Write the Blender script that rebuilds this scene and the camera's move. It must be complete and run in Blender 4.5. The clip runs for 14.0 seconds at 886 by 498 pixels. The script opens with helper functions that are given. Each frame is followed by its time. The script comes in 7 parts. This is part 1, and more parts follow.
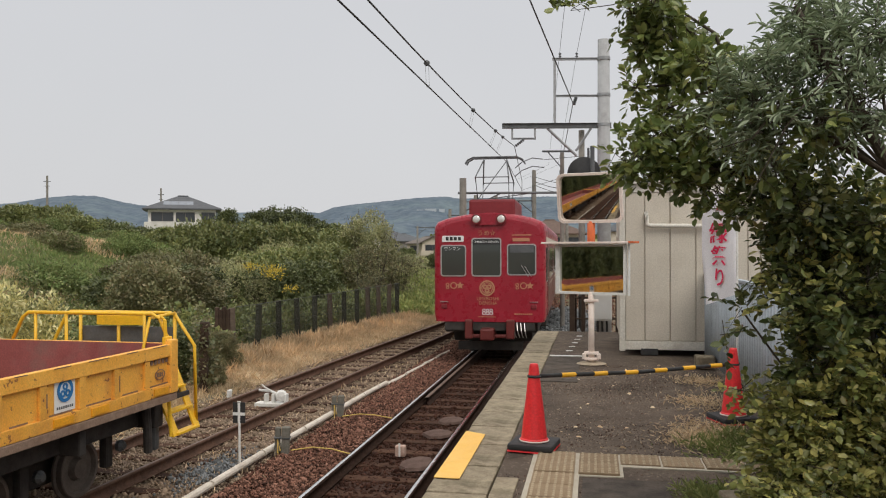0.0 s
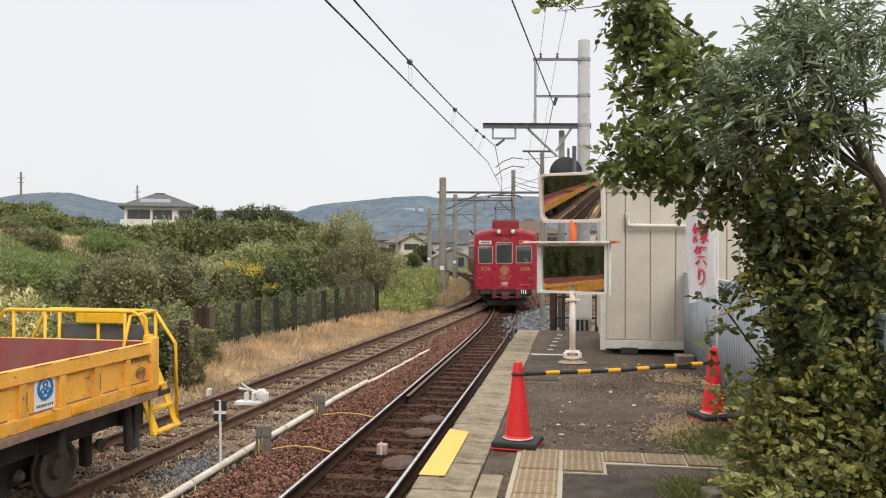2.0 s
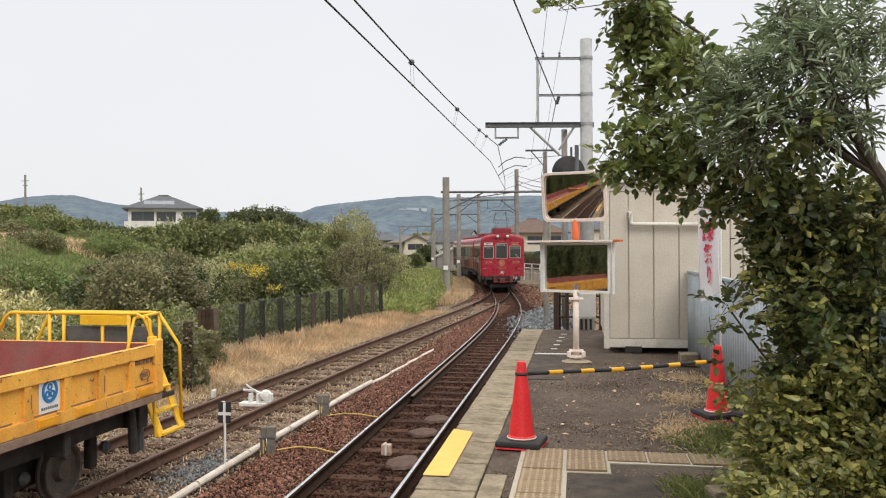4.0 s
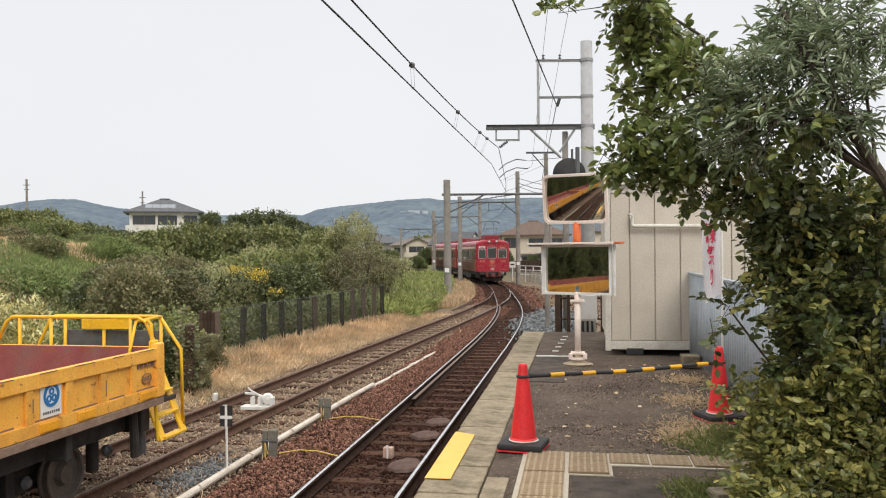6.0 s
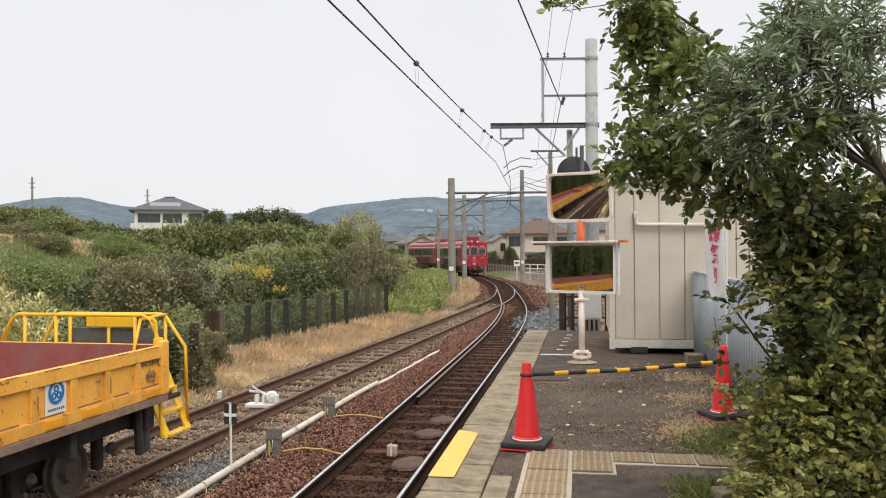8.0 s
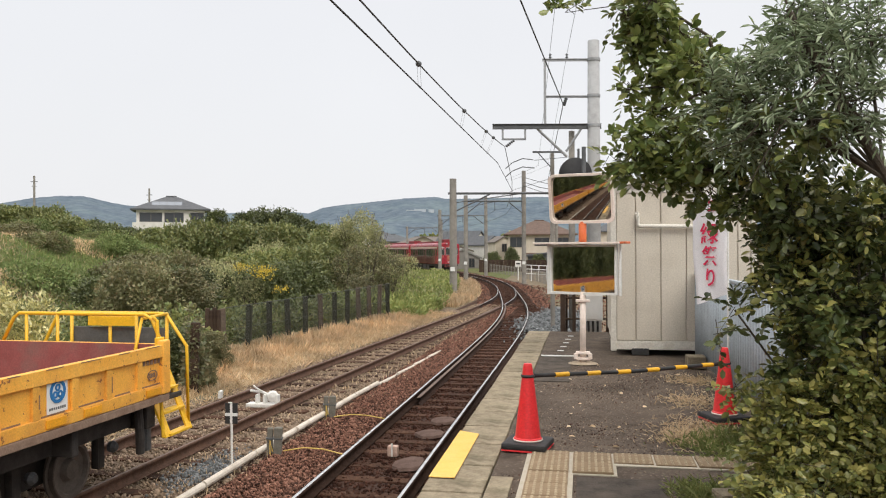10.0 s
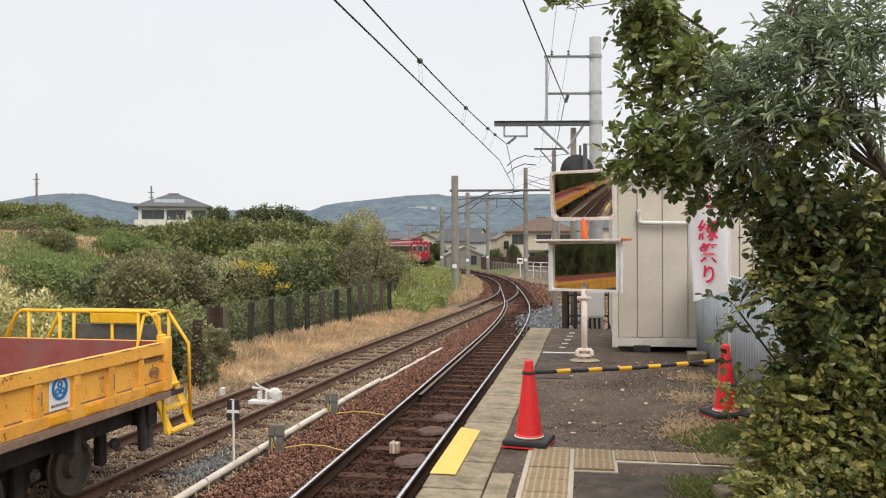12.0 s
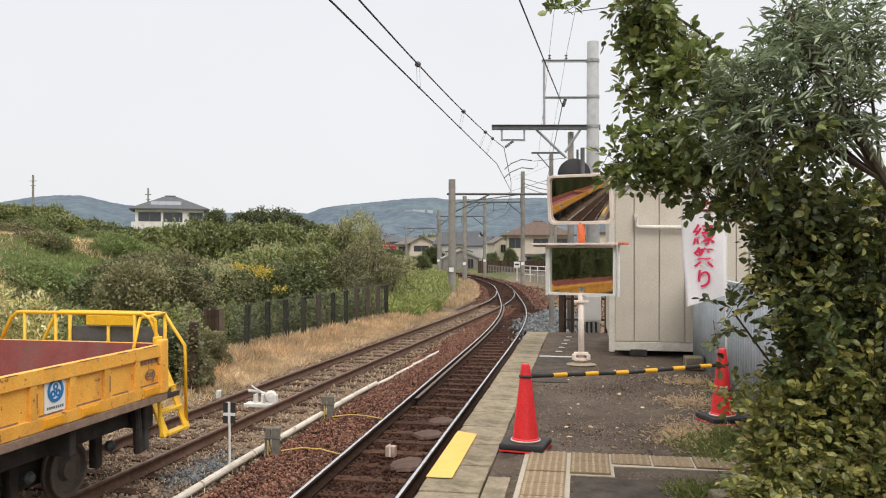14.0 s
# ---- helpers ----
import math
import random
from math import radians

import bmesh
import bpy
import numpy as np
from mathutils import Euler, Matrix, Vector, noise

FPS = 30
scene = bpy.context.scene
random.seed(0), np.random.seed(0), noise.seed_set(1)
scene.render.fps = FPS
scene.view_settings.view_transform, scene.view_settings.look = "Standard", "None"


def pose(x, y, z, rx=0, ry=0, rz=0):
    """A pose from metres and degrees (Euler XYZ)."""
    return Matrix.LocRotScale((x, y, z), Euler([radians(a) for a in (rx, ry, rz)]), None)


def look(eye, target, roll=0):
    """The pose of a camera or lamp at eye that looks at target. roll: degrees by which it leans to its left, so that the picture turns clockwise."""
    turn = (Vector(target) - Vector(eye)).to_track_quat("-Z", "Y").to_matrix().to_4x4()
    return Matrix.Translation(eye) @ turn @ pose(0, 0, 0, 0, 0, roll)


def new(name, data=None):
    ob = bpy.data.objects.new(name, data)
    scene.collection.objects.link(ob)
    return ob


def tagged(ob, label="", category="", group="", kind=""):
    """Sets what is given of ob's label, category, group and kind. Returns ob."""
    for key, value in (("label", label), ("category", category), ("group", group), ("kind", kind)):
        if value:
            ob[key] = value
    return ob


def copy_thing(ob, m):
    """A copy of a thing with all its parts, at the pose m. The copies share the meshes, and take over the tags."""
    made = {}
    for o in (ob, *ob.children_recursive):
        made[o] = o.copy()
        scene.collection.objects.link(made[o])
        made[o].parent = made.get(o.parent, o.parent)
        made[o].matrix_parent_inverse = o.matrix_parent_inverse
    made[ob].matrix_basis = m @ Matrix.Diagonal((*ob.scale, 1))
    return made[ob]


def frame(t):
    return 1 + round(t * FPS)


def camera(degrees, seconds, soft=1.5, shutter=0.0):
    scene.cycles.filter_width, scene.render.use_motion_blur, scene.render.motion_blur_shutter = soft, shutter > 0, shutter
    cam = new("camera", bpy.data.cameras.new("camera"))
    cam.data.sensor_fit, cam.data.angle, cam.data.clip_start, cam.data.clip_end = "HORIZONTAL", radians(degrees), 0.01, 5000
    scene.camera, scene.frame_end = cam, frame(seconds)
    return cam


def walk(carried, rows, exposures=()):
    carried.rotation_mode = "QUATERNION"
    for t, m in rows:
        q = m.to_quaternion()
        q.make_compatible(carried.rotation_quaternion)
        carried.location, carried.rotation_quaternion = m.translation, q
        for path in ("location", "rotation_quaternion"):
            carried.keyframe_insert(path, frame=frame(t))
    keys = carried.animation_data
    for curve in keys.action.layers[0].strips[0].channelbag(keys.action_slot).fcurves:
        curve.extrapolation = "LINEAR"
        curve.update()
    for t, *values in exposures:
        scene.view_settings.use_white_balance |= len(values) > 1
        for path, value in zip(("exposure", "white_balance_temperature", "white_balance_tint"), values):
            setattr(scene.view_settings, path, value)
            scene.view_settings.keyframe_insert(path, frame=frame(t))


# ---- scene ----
cam = camera(57.0, 14.0, soft=1.1)
# heading, tilt and lean of a phone held at eye height over the platform (platform top is z = 0)
walk(cam, [
    (0.0, pose(0.028, 0.034, 1.603, 0, 0, 10.53) @ pose(0, 0, 0, 0.01) @ pose(0, 0, 0, 0, 0.16) @ pose(0, 0, 0, 90)),
    (0.5, pose(-0.019, 0.024, 1.597, 0, 0, 9.69) @ pose(0, 0, 0, -0.34) @ pose(0, 0, 0, 0, 0.51) @ pose(0, 0, 0, 90)),
    (1.0, pose(-0.025, 0.008, 1.599, 0, 0, 9.22) @ pose(0, 0, 0, -0.30) @ pose(0, 0, 0, 0, 0.21) @ pose(0, 0, 0, 90)),
    (1.5, pose(-0.032, 0.007, 1.599, 0, 0, 9.02) @ pose(0, 0, 0, -0.12) @ pose(0, 0, 0, 0, -0.08) @ pose(0, 0, 0, 90)),
    (2.0, pose(-0.020, 0.000, 1.596, 0, 0, 9.03) @ pose(0, 0, 0, -0.04) @ pose(0, 0, 0, 0, -0.11) @ pose(0, 0, 0, 90)),
    (2.5, pose(-0.019, 0.006, 1.600, 0, 0, 8.96) @ pose(0, 0, 0, -0.11) @ pose(0, 0, 0, 0, -0.02) @ pose(0, 0, 0, 90)),
    (3.0, pose(-0.017, 0.005, 1.598, 0, 0, 9.11) @ pose(0, 0, 0, -0.10) @ pose(0, 0, 0, 0, 0.00) @ pose(0, 0, 0, 90)),
    (5.5, pose(-0.002, -0.000, 1.601, 0, 0, 9.39) @ pose(0, 0, 0, 0.07) @ pose(0, 0, 0, 0, 0.59) @ pose(0, 0, 0, 90)),
    (6.0, pose(-0.008, 0.003, 1.601, 0, 0, 9.38) @ pose(0, 0, 0, 0.12) @ pose(0, 0, 0, 0, 0.52) @ pose(0, 0, 0, 90)),
    (6.5, pose(-0.006, 0.007, 1.599, 0, 0, 9.61) @ pose(0, 0, 0, 0.06) @ pose(0, 0, 0, 0, 0.42) @ pose(0, 0, 0, 90)),
    (7.0, pose(-0.012, 0.006, 1.597, 0, 0, 9.79) @ pose(0, 0, 0, -0.01) @ pose(0, 0, 0, 0, 0.21) @ pose(0, 0, 0, 90)),
    (7.5, pose(-0.010, 0.013, 1.599, 0, 0, 9.79) @ pose(0, 0, 0, -0.01) @ pose(0, 0, 0, 0, 0.29) @ pose(0, 0, 0, 90)),
    (8.0, pose(-0.003, 0.004, 1.600, 0, 0, 9.69) @ pose(0, 0, 0, 0.01) @ pose(0, 0, 0, 0, 0.44) @ pose(0, 0, 0, 90)),
    (10.5, pose(-0.005, 0.001, 1.603, 0, 0, 9.80) @ pose(0, 0, 0, 0.04) @ pose(0, 0, 0, 0, 0.16) @ pose(0, 0, 0, 90)),
    (11.0, pose(-0.002, 0.004, 1.600, 0, 0, 9.87) @ pose(0, 0, 0, -0.05) @ pose(0, 0, 0, 0, 0.26) @ pose(0, 0, 0, 90)),
    (11.5, pose(0.003, -0.003, 1.597, 0, 0, 9.92) @ pose(0, 0, 0, -0.12) @ pose(0, 0, 0, 0, 0.24) @ pose(0, 0, 0, 90)),
    (12.0, pose(0.004, -0.002, 1.601, 0, 0, 9.93) @ pose(0, 0, 0, -0.16) @ pose(0, 0, 0, 0, 0.24) @ pose(0, 0, 0, 90)),
    (12.5, pose(0.001, -0.005, 1.599, 0, 0, 9.86) @ pose(0, 0, 0, -0.03) @ pose(0, 0, 0, 0, 0.15) @ pose(0, 0, 0, 90)),
    (13.0, pose(0.002, -0.002, 1.600, 0, 0, 9.86) @ pose(0, 0, 0, 0.07) @ pose(0, 0, 0, 0, 0.10) @ pose(0, 0, 0, 90)),
    (13.5, pose(0.004, -0.001, 1.598, 0, 0, 9.87) @ pose(0, 0, 0, 0.12) @ pose(0, 0, 0, 0, 0.11) @ pose(0, 0, 0, 90)),
    (14.0, pose(0.000, -0.001, 1.600, 0, 0, 9.71) @ pose(0, 0, 0, 0.08) @ pose(0, 0, 0, 0, 0.00) @ pose(0, 0, 0, 90)),
], exposures=[(0.0, -0.29), (0.3, -0.12), (0.7, 0.07), (1.2, 0.13), (14.0, 0.13)])

# ---------------------------------------------------------------- light
world = bpy.data.worlds.new("overcast_sky")
scene.world = world
world.use_nodes = True
wn, wl = world.node_tree.nodes, world.node_tree.links
wn.clear()
sky = wn.new("ShaderNodeTexSky")
sky.sky_type, sky.sun_disc = "NISHITA", False
sky.sun_elevation, sky.sun_rotation = radians(48), radians(150)
sky.dust_density, sky.air_density = 4.0, 1.5
coord = wn.new("ShaderNodeTexCoord")
sep = wn.new("ShaderNodeSeparateXYZ")
wl.new(coord.outputs["Generated"], sep.inputs[0])
ramp = wn.new("ShaderNodeValToRGB")
ramp.color_ramp.elements[0].position, ramp.color_ramp.elements[0].color = 0.0, (8.4, 8.45, 8.68, 1)
ramp.color_ramp.elements[1].position, ramp.color_ramp.elements[1].color = 0.3, (8.13, 8.2, 8.5, 1)
zenith = ramp.color_ramp.elements.new(1.0)
zenith.color = (21.5, 21.0, 20.5, 1)
wl.new(sep.outputs["Z"], ramp.inputs[0])
cloud = wn.new("ShaderNodeTexNoise")
cloud.inputs["Scale"].default_value, cloud.inputs["Detail"].default_value = 1.6, 4
wl.new(coord.outputs["Generated"], cloud.inputs["Vector"])
cmap = wn.new("ShaderNodeMapRange")
cmap.inputs["To Min"].default_value, cmap.inputs["To Max"].default_value = 0.92, 1.08
wl.new(cloud.outputs[0], cmap.inputs["Value"])
grey = wn.new("ShaderNodeVectorMath")
grey.operation = "SCALE"
wl.new(ramp.outputs[0], grey.inputs[0]), wl.new(cmap.outputs[0], grey.inputs["Scale"])
veil = wn.new("ShaderNodeMixRGB")
veil.inputs[0].default_value = 0.93
wl.new(sky.outputs[0], veil.inputs[1]), wl.new(grey.outputs[0], veil.inputs[2])
bg = wn.new("ShaderNodeBackground")
bg.inputs[1].default_value = 0.1
wl.new(veil.outputs[0], bg.inputs[0])
wl.new(bg.outputs[0], wn.new("ShaderNodeOutputWorld").inputs[0])

sun = new("sun", bpy.data.lights.new("sun", "SUN"))
sun.data.energy, sun.data.angle, sun.data.color = 1.2, radians(30), (1.0, 0.94, 0.84)
sun.matrix_world = look((30, -40, 60), (0, 10, 0))


# ---------------------------------------------------------------- materials
def surf(name, c1, c2, scale=8.0, rough=0.8, bump=0.2, metal=0.0, stain=None, stain_scale=1.2, stain_amount=0.5,
         fine=60.0, per_piece=0.0, island=0.0, bump_size=0.01, chips=None, chip_scale=16.0, chip_from=0.63):
    """A surface of two mixed tones with grain, larger stains and fine relief, in object space metres."""
    m = bpy.data.materials.new(name)
    m.use_nodes = True
    n, l = m.node_tree.nodes, m.node_tree.links
    p = n["Principled BSDF"]
    p.inputs["Metallic"].default_value = metal
    if rough >= 0.9:
        p.inputs["Specular IOR Level"].default_value = 0.12
    co = n.new("ShaderNodeTexCoord").outputs["Object"]
    def noise_at(sc, detail=5):
        t = n.new("ShaderNodeTexNoise")
        t.inputs["Scale"].default_value, t.inputs["Detail"].default_value, t.inputs["Roughness"].default_value = sc, detail, 0.62
        l.new(co, t.inputs["Vector"])
        return t.outputs[0]
    def remap(v, a, b, lo=0.0, hi=1.0):
        t = n.new("ShaderNodeMapRange")
        t.inputs["From Min"].default_value, t.inputs["From Max"].default_value = a, b
        t.inputs["To Min"].default_value, t.inputs["To Max"].default_value = lo, hi
        l.new(v, t.inputs["Value"])
        return t.outputs[0]
    mix = n.new("ShaderNodeMixRGB")
    mix.inputs[1].default_value, mix.inputs[2].default_value = (*c1, 1), (*c2, 1)
    l.new(remap(noise_at(scale), 0.3, 0.7), mix.inputs[0])
    col = mix.outputs[0]
    if stain:
        st = n.new("ShaderNodeMixRGB")
        st.inputs[2].default_value = (*stain, 1)
        l.new(remap(noise_at(stain_scale, 6), 0.5, 0.68, 0, stain_amount), st.inputs[0])
        l.new(col, st.inputs[1])
        col = st.outputs[0]
    if chips:
        ch = n.new("ShaderNodeMixRGB")
        ch.inputs[2].default_value = (*chips, 1)
        l.new(remap(noise_at(chip_scale, 8), chip_from, chip_from + 0.025, 0, 0.9), ch.inputs[0])
        l.new(col, ch.inputs[1])
        col = ch.outputs[0]
    for amount, node, socket in ((per_piece, "ShaderNodeObjectInfo", "Random"), (island, "ShaderNodeNewGeometry", "Random Per Island")):
        if amount:
            hv = n.new("ShaderNodeHueSaturation")
            l.new(remap(n.new(node).outputs[socket], 0, 1, 1 - amount, 1 + amount), hv.inputs["Value"])
            l.new(col, hv.inputs["Color"])
            col = hv.outputs[0]
    grain = noise_at(fine, 3)
    gv = n.new("ShaderNodeHueSaturation")
    l.new(remap(grain, 0.3, 0.7, 0.86, 1.14), gv.inputs["Value"])
    l.new(col, gv.inputs["Color"])
    l.new(gv.outputs[0], p.inputs["Base Color"])
    l.new(remap(noise_at(scale * 1.7), 0.3, 0.7, max(0.02, rough - 0.1), min(1, rough + 0.1)), p.inputs["Roughness"])
    if bump:
        b = n.new("ShaderNodeBump")
        b.inputs["Strength"].default_value, b.inputs["Distance"].default_value = bump, bump_size
        l.new(grain, b.inputs["Height"])
        l.new(b.outputs[0], p.inputs["Normal"])
    return m


def leaf_mat(name, tones, through_light=0.25, rough=0.5):
    """Foliage: a tone for each leaf, some light passing through."""
    m = bpy.data.materials.new(name)
    m.use_nodes = True
    n, l = m.node_tree.nodes, m.node_tree.links
    p, out = n["Principled BSDF"], n["Material Output"]
    r = n.new("ShaderNodeValToRGB")
    r.color_ramp.interpolation = "LINEAR"
    while len(r.color_ramp.elements) < len(tones):
        r.color_ramp.elements.new(0.5)
    for i, c in enumerate(tones):
        r.color_ramp.elements[i].position = i / (len(tones) - 1)
        r.color_ramp.elements[i].color = (*c, 1)
    l.new(n.new("ShaderNodeNewGeometry").outputs["Random Per Island"], r.inputs[0])
    big = n.new("ShaderNodeTexNoise")
    big.inputs["Scale"].default_value = 0.9
    l.new(n.new("ShaderNodeTexCoord").outputs["Object"], big.inputs["Vector"])
    mr = n.new("ShaderNodeMapRange")
    mr.inputs["From Min"].default_value, mr.inputs["From Max"].default_value = 0.3, 0.7
    mr.inputs["To Min"].default_value, mr.inputs["To Max"].default_value = 0.75, 1.3
    l.new(big.outputs[0], mr.inputs["Value"])
    hv = n.new("ShaderNodeHueSaturation")
    l.new(mr.outputs[0], hv.inputs["Value"]), l.new(r.outputs[0], hv.inputs["Color"])
    ob_hv = n.new("ShaderNodeHueSaturation")
    mo = n.new("ShaderNodeMapRange")
    mo.inputs["To Min"].default_value, mo.inputs["To Max"].default_value = 0.8, 1.2
    l.new(n.new("ShaderNodeObjectInfo").outputs["Random"], mo.inputs["Value"])
    l.new(mo.outputs[0], ob_hv.inputs["Value"]), l.new(hv.outputs[0], ob_hv.inputs["Color"])
    l.new(ob_hv.outputs[0], p.inputs["Base Color"])
    p.inputs["Roughness"].default_value = rough
    tr = n.new("ShaderNodeBsdfTranslucent")
    l.new(ob_hv.outputs[0], tr.inputs["Color"])
    mx = n.new("ShaderNodeMixShader")
    mx.inputs[0].default_value = through_light
    l.new(p.outputs[0], mx.inputs[1]), l.new(tr.outputs[0], mx.inputs[2]), l.new(mx.outputs[0], out.inputs["Surface"])
    return m


def plain(name, c, rough=0.5, metal=0.0, emit=0.0):
    m = bpy.data.materials.new(name)
    m.use_nodes = True
    p = m.node_tree.nodes["Principled BSDF"]
    p.inputs["Base Color"].default_value, p.inputs["Roughness"].default_value, p.inputs["Metallic"].default_value = (*c, 1), rough, metal
    if emit:
        p.inputs["Emission Color"].default_value, p.inputs["Emission Strength"].default_value = (*c, 1), emit
    return m


GROUND = surf("earth", (0.15, 0.12, 0.085), (0.24, 0.19, 0.13), 1.5, 0.95, 0.6, stain=(0.10, 0.12, 0.05), stain_scale=0.15, stain_amount=0.8, fine=18, bump_size=0.05)
BANK = surf("bank_soil", (0.09, 0.11, 0.04), (0.14, 0.15, 0.06), 0.8, 0.95, 0.7, stain=(0.20, 0.15, 0.08), stain_scale=0.12, stain_amount=0.7, fine=12, bump_size=0.1)
BALLAST_BED = surf("ballast_bed", (0.036, 0.018, 0.012), (0.084, 0.046, 0.032), 14, 0.95, 1.0, stain=(0.06, 0.045, 0.04), stain_scale=0.9, fine=26, bump_size=0.03)
DUSTY_BED = surf("dusty_track_bed", (0.150, 0.106, 0.076), (0.255, 0.188, 0.136), 9, 0.95, 1.0, stain=(0.11, 0.08, 0.06), stain_scale=0.9, fine=26, bump_size=0.03)
STONE = surf("ballast_stone_brown", (0.112, 0.052, 0.037), (0.240, 0.128, 0.091), 6, 0.95, 0.3, fine=90, island=0.85)
STONE_DARK = surf("ballast_stone_oily", (0.034, 0.0145, 0.010), (0.072, 0.035, 0.024), 6, 0.95, 0.3, fine=90, island=0.5)
# distance haze put into the wall colour
FAR_WALL = plain("far_wall_haze", (0.42, 0.45, 0.48), 0.9)
STRAW_SOIL = surf("straw_covered_soil", (0.34, 0.25, 0.15), (0.48, 0.36, 0.22), 3, 0.95, 0.6, stain=(0.22, 0.17, 0.10), stain_scale=0.8, fine=30, bump_size=0.03)
STONE_GREY = surf("ballast_stone_grey", (0.115, 0.122, 0.125), (0.20, 0.207, 0.21), 6, 0.95, 0.3, fine=90, island=0.45)
STONE_TAN = surf("ballast_stone_tan", (0.23, 0.168, 0.118), (0.375, 0.286, 0.205), 6, 0.95, 0.3, fine=90, island=0.5)
SLEEPER = surf("sleeper_wood", (0.036, 0.018, 0.011), (0.105, 0.056, 0.036), 9, 0.9, 0.7, stain=(0.03, 0.024, 0.02), stain_scale=2.0, fine=45, per_piece=0.35)
RAIL_RUST = surf("rail_rust", (0.07, 0.035, 0.022), (0.15, 0.08, 0.05), 9, 0.85, 0.5, metal=0.2, fine=70)
RAIL_OILY = surf("rail_side_oily", (0.024, 0.014, 0.010), (0.055, 0.031, 0.022), 9, 0.92, 0.3, metal=0.0, fine=70)
RAIL_TOP = surf("rail_polished", (0.66, 0.65, 0.63), (0.82, 0.81, 0.80), 5, 0.22, 0.05, metal=1.0, fine=120)
RAIL_DULL = surf("rail_top_dull", (0.11, 0.065, 0.045), (0.20, 0.14, 0.11), 7, 0.6, 0.3, metal=0.5, fine=90)
ASPHALT = surf("asphalt", (0.062, 0.048, 0.039), (0.155, 0.121, 0.093), 3.2, 0.95, 1.0, stain=(0.040, 0.030, 0.024), stain_scale=0.8, stain_amount=0.7, fine=42, bump_size=0.016, chips=(0.206, 0.160, 0.121), chip_scale=42, chip_from=0.6)
ASPHALT_PATCH = surf("asphalt_patch", (0.048, 0.040, 0.035), (0.107, 0.090, 0.075), 6, 0.95, 0.9, stain=(0.150, 0.120, 0.094), stain_scale=2.0, stain_amount=0.5, fine=60, bump_size=0.012)
CONCRETE = surf("old_concrete", (0.205, 0.168, 0.118), (0.345, 0.290, 0.205), 9, 0.95, 0.9, stain=(0.105, 0.088, 0.058), stain_scale=3.2, stain_amount=0.85, fine=50, per_piece=0.18, bump_size=0.014)
POLE_CONCRETE = surf("pole_concrete", (0.33, 0.335, 0.34), (0.44, 0.445, 0.45), 3, 0.85, 0.2, stain=(0.22, 0.22, 0.21), stain_scale=1.0, stain_amount=0.6, fine=70)
POLE_OLD = surf("pole_concrete_old", (0.21, 0.195, 0.175), (0.31, 0.29, 0.26), 3, 0.9, 0.3, stain=(0.12, 0.11, 0.1), stain_scale=0.8, stain_amount=0.7, fine=60)
STEEL = surf("galvanised_steel", (0.26, 0.27, 0.28), (0.38, 0.39, 0.40), 6, 0.6, 0.1, metal=0.5, fine=80)
STEEL_DARK = surf("painted_dark_steel", (0.08, 0.085, 0.09), (0.14, 0.145, 0.15), 5, 0.6, 0.15, metal=0.3, fine=60)
WIRE = plain("copper_wire_dark", (0.035, 0.035, 0.035), 0.6, 0.4)
RED = surf("train_red_paint", (0.30, 0.012, 0.026), (0.335, 0.015, 0.032), 2.5, 0.3, 0.03, stain=(0.22, 0.012, 0.02), stain_scale=0.7, stain_amount=0.5, fine=30)
RED_ROOF = surf("train_roof_red", (0.17, 0.012, 0.018), (0.215, 0.02, 0.026), 3, 0.6, 0.1, fine=50)
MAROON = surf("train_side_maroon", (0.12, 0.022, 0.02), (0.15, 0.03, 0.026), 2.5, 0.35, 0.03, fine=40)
CREAM_BAND = plain("train_cream_band", (0.62, 0.55, 0.45), 0.5)
GOLD = plain("gold_lettering", (0.50, 0.23, 0.13), 0.5, 0.1)
GLASS = plain("train_window_glass", (0.05, 0.055, 0.05), 0.05)
CHROME = plain("window_rim_metal", (0.55, 0.53, 0.52), 0.35, 0.8)
LAMP_GLASS = plain("lamp_glass", (0.75, 0.72, 0.68), 0.12, 0.4)
UNDER = surf("underframe_grime", (0.024, 0.021, 0.019), (0.055, 0.047, 0.042), 6, 0.85, 0.3, fine=60)
WHITE = surf("white_paint", (0.66, 0.65, 0.62), (0.78, 0.77, 0.74), 5, 0.6, 0.1, stain=(0.45, 0.38, 0.30), stain_scale=2.5, stain_amount=0.45, fine=70)
PINKISH = surf("faded_post_paint", (0.74, 0.62, 0.55), (0.82, 0.72, 0.65), 4, 0.6, 0.1, stain=(0.42, 0.22, 0.13), stain_scale=4, stain_amount=0.4, fine=70)
ORANGE = surf("orange_post_paint", (0.62, 0.12, 0.035), (0.72, 0.17, 0.05), 6, 0.6, 0.1, stain=(0.25, 0.08, 0.04), stain_scale=5, fine=70)
YELLOW = surf("wagon_yellow_paint", (0.82, 0.38, 0.052), (0.90, 0.475, 0.082), 5, 0.5, 0.2, stain=(0.56, 0.24, 0.06), stain_scale=3.0, stain_amount=0.55, fine=60, per_piece=0.1, chips=(0.214, 0.072, 0.031), chip_scale=12, chip_from=0.618)
HINGE_YELLOW = surf("hinge_orange_paint", (0.78, 0.33, 0.012), (0.84, 0.40, 0.02), 6, 0.5, 0.1, stain=(0.5, 0.2, 0.03), stain_scale=6, stain_amount=0.4, fine=60, per_piece=0.12)
SILL = surf("wagon_sill_weathered", (0.20, 0.13, 0.09), (0.31, 0.215, 0.155), 7, 0.85, 0.4, stain=(0.18, 0.10, 0.065), stain_scale=3, stain_amount=0.6, fine=60)
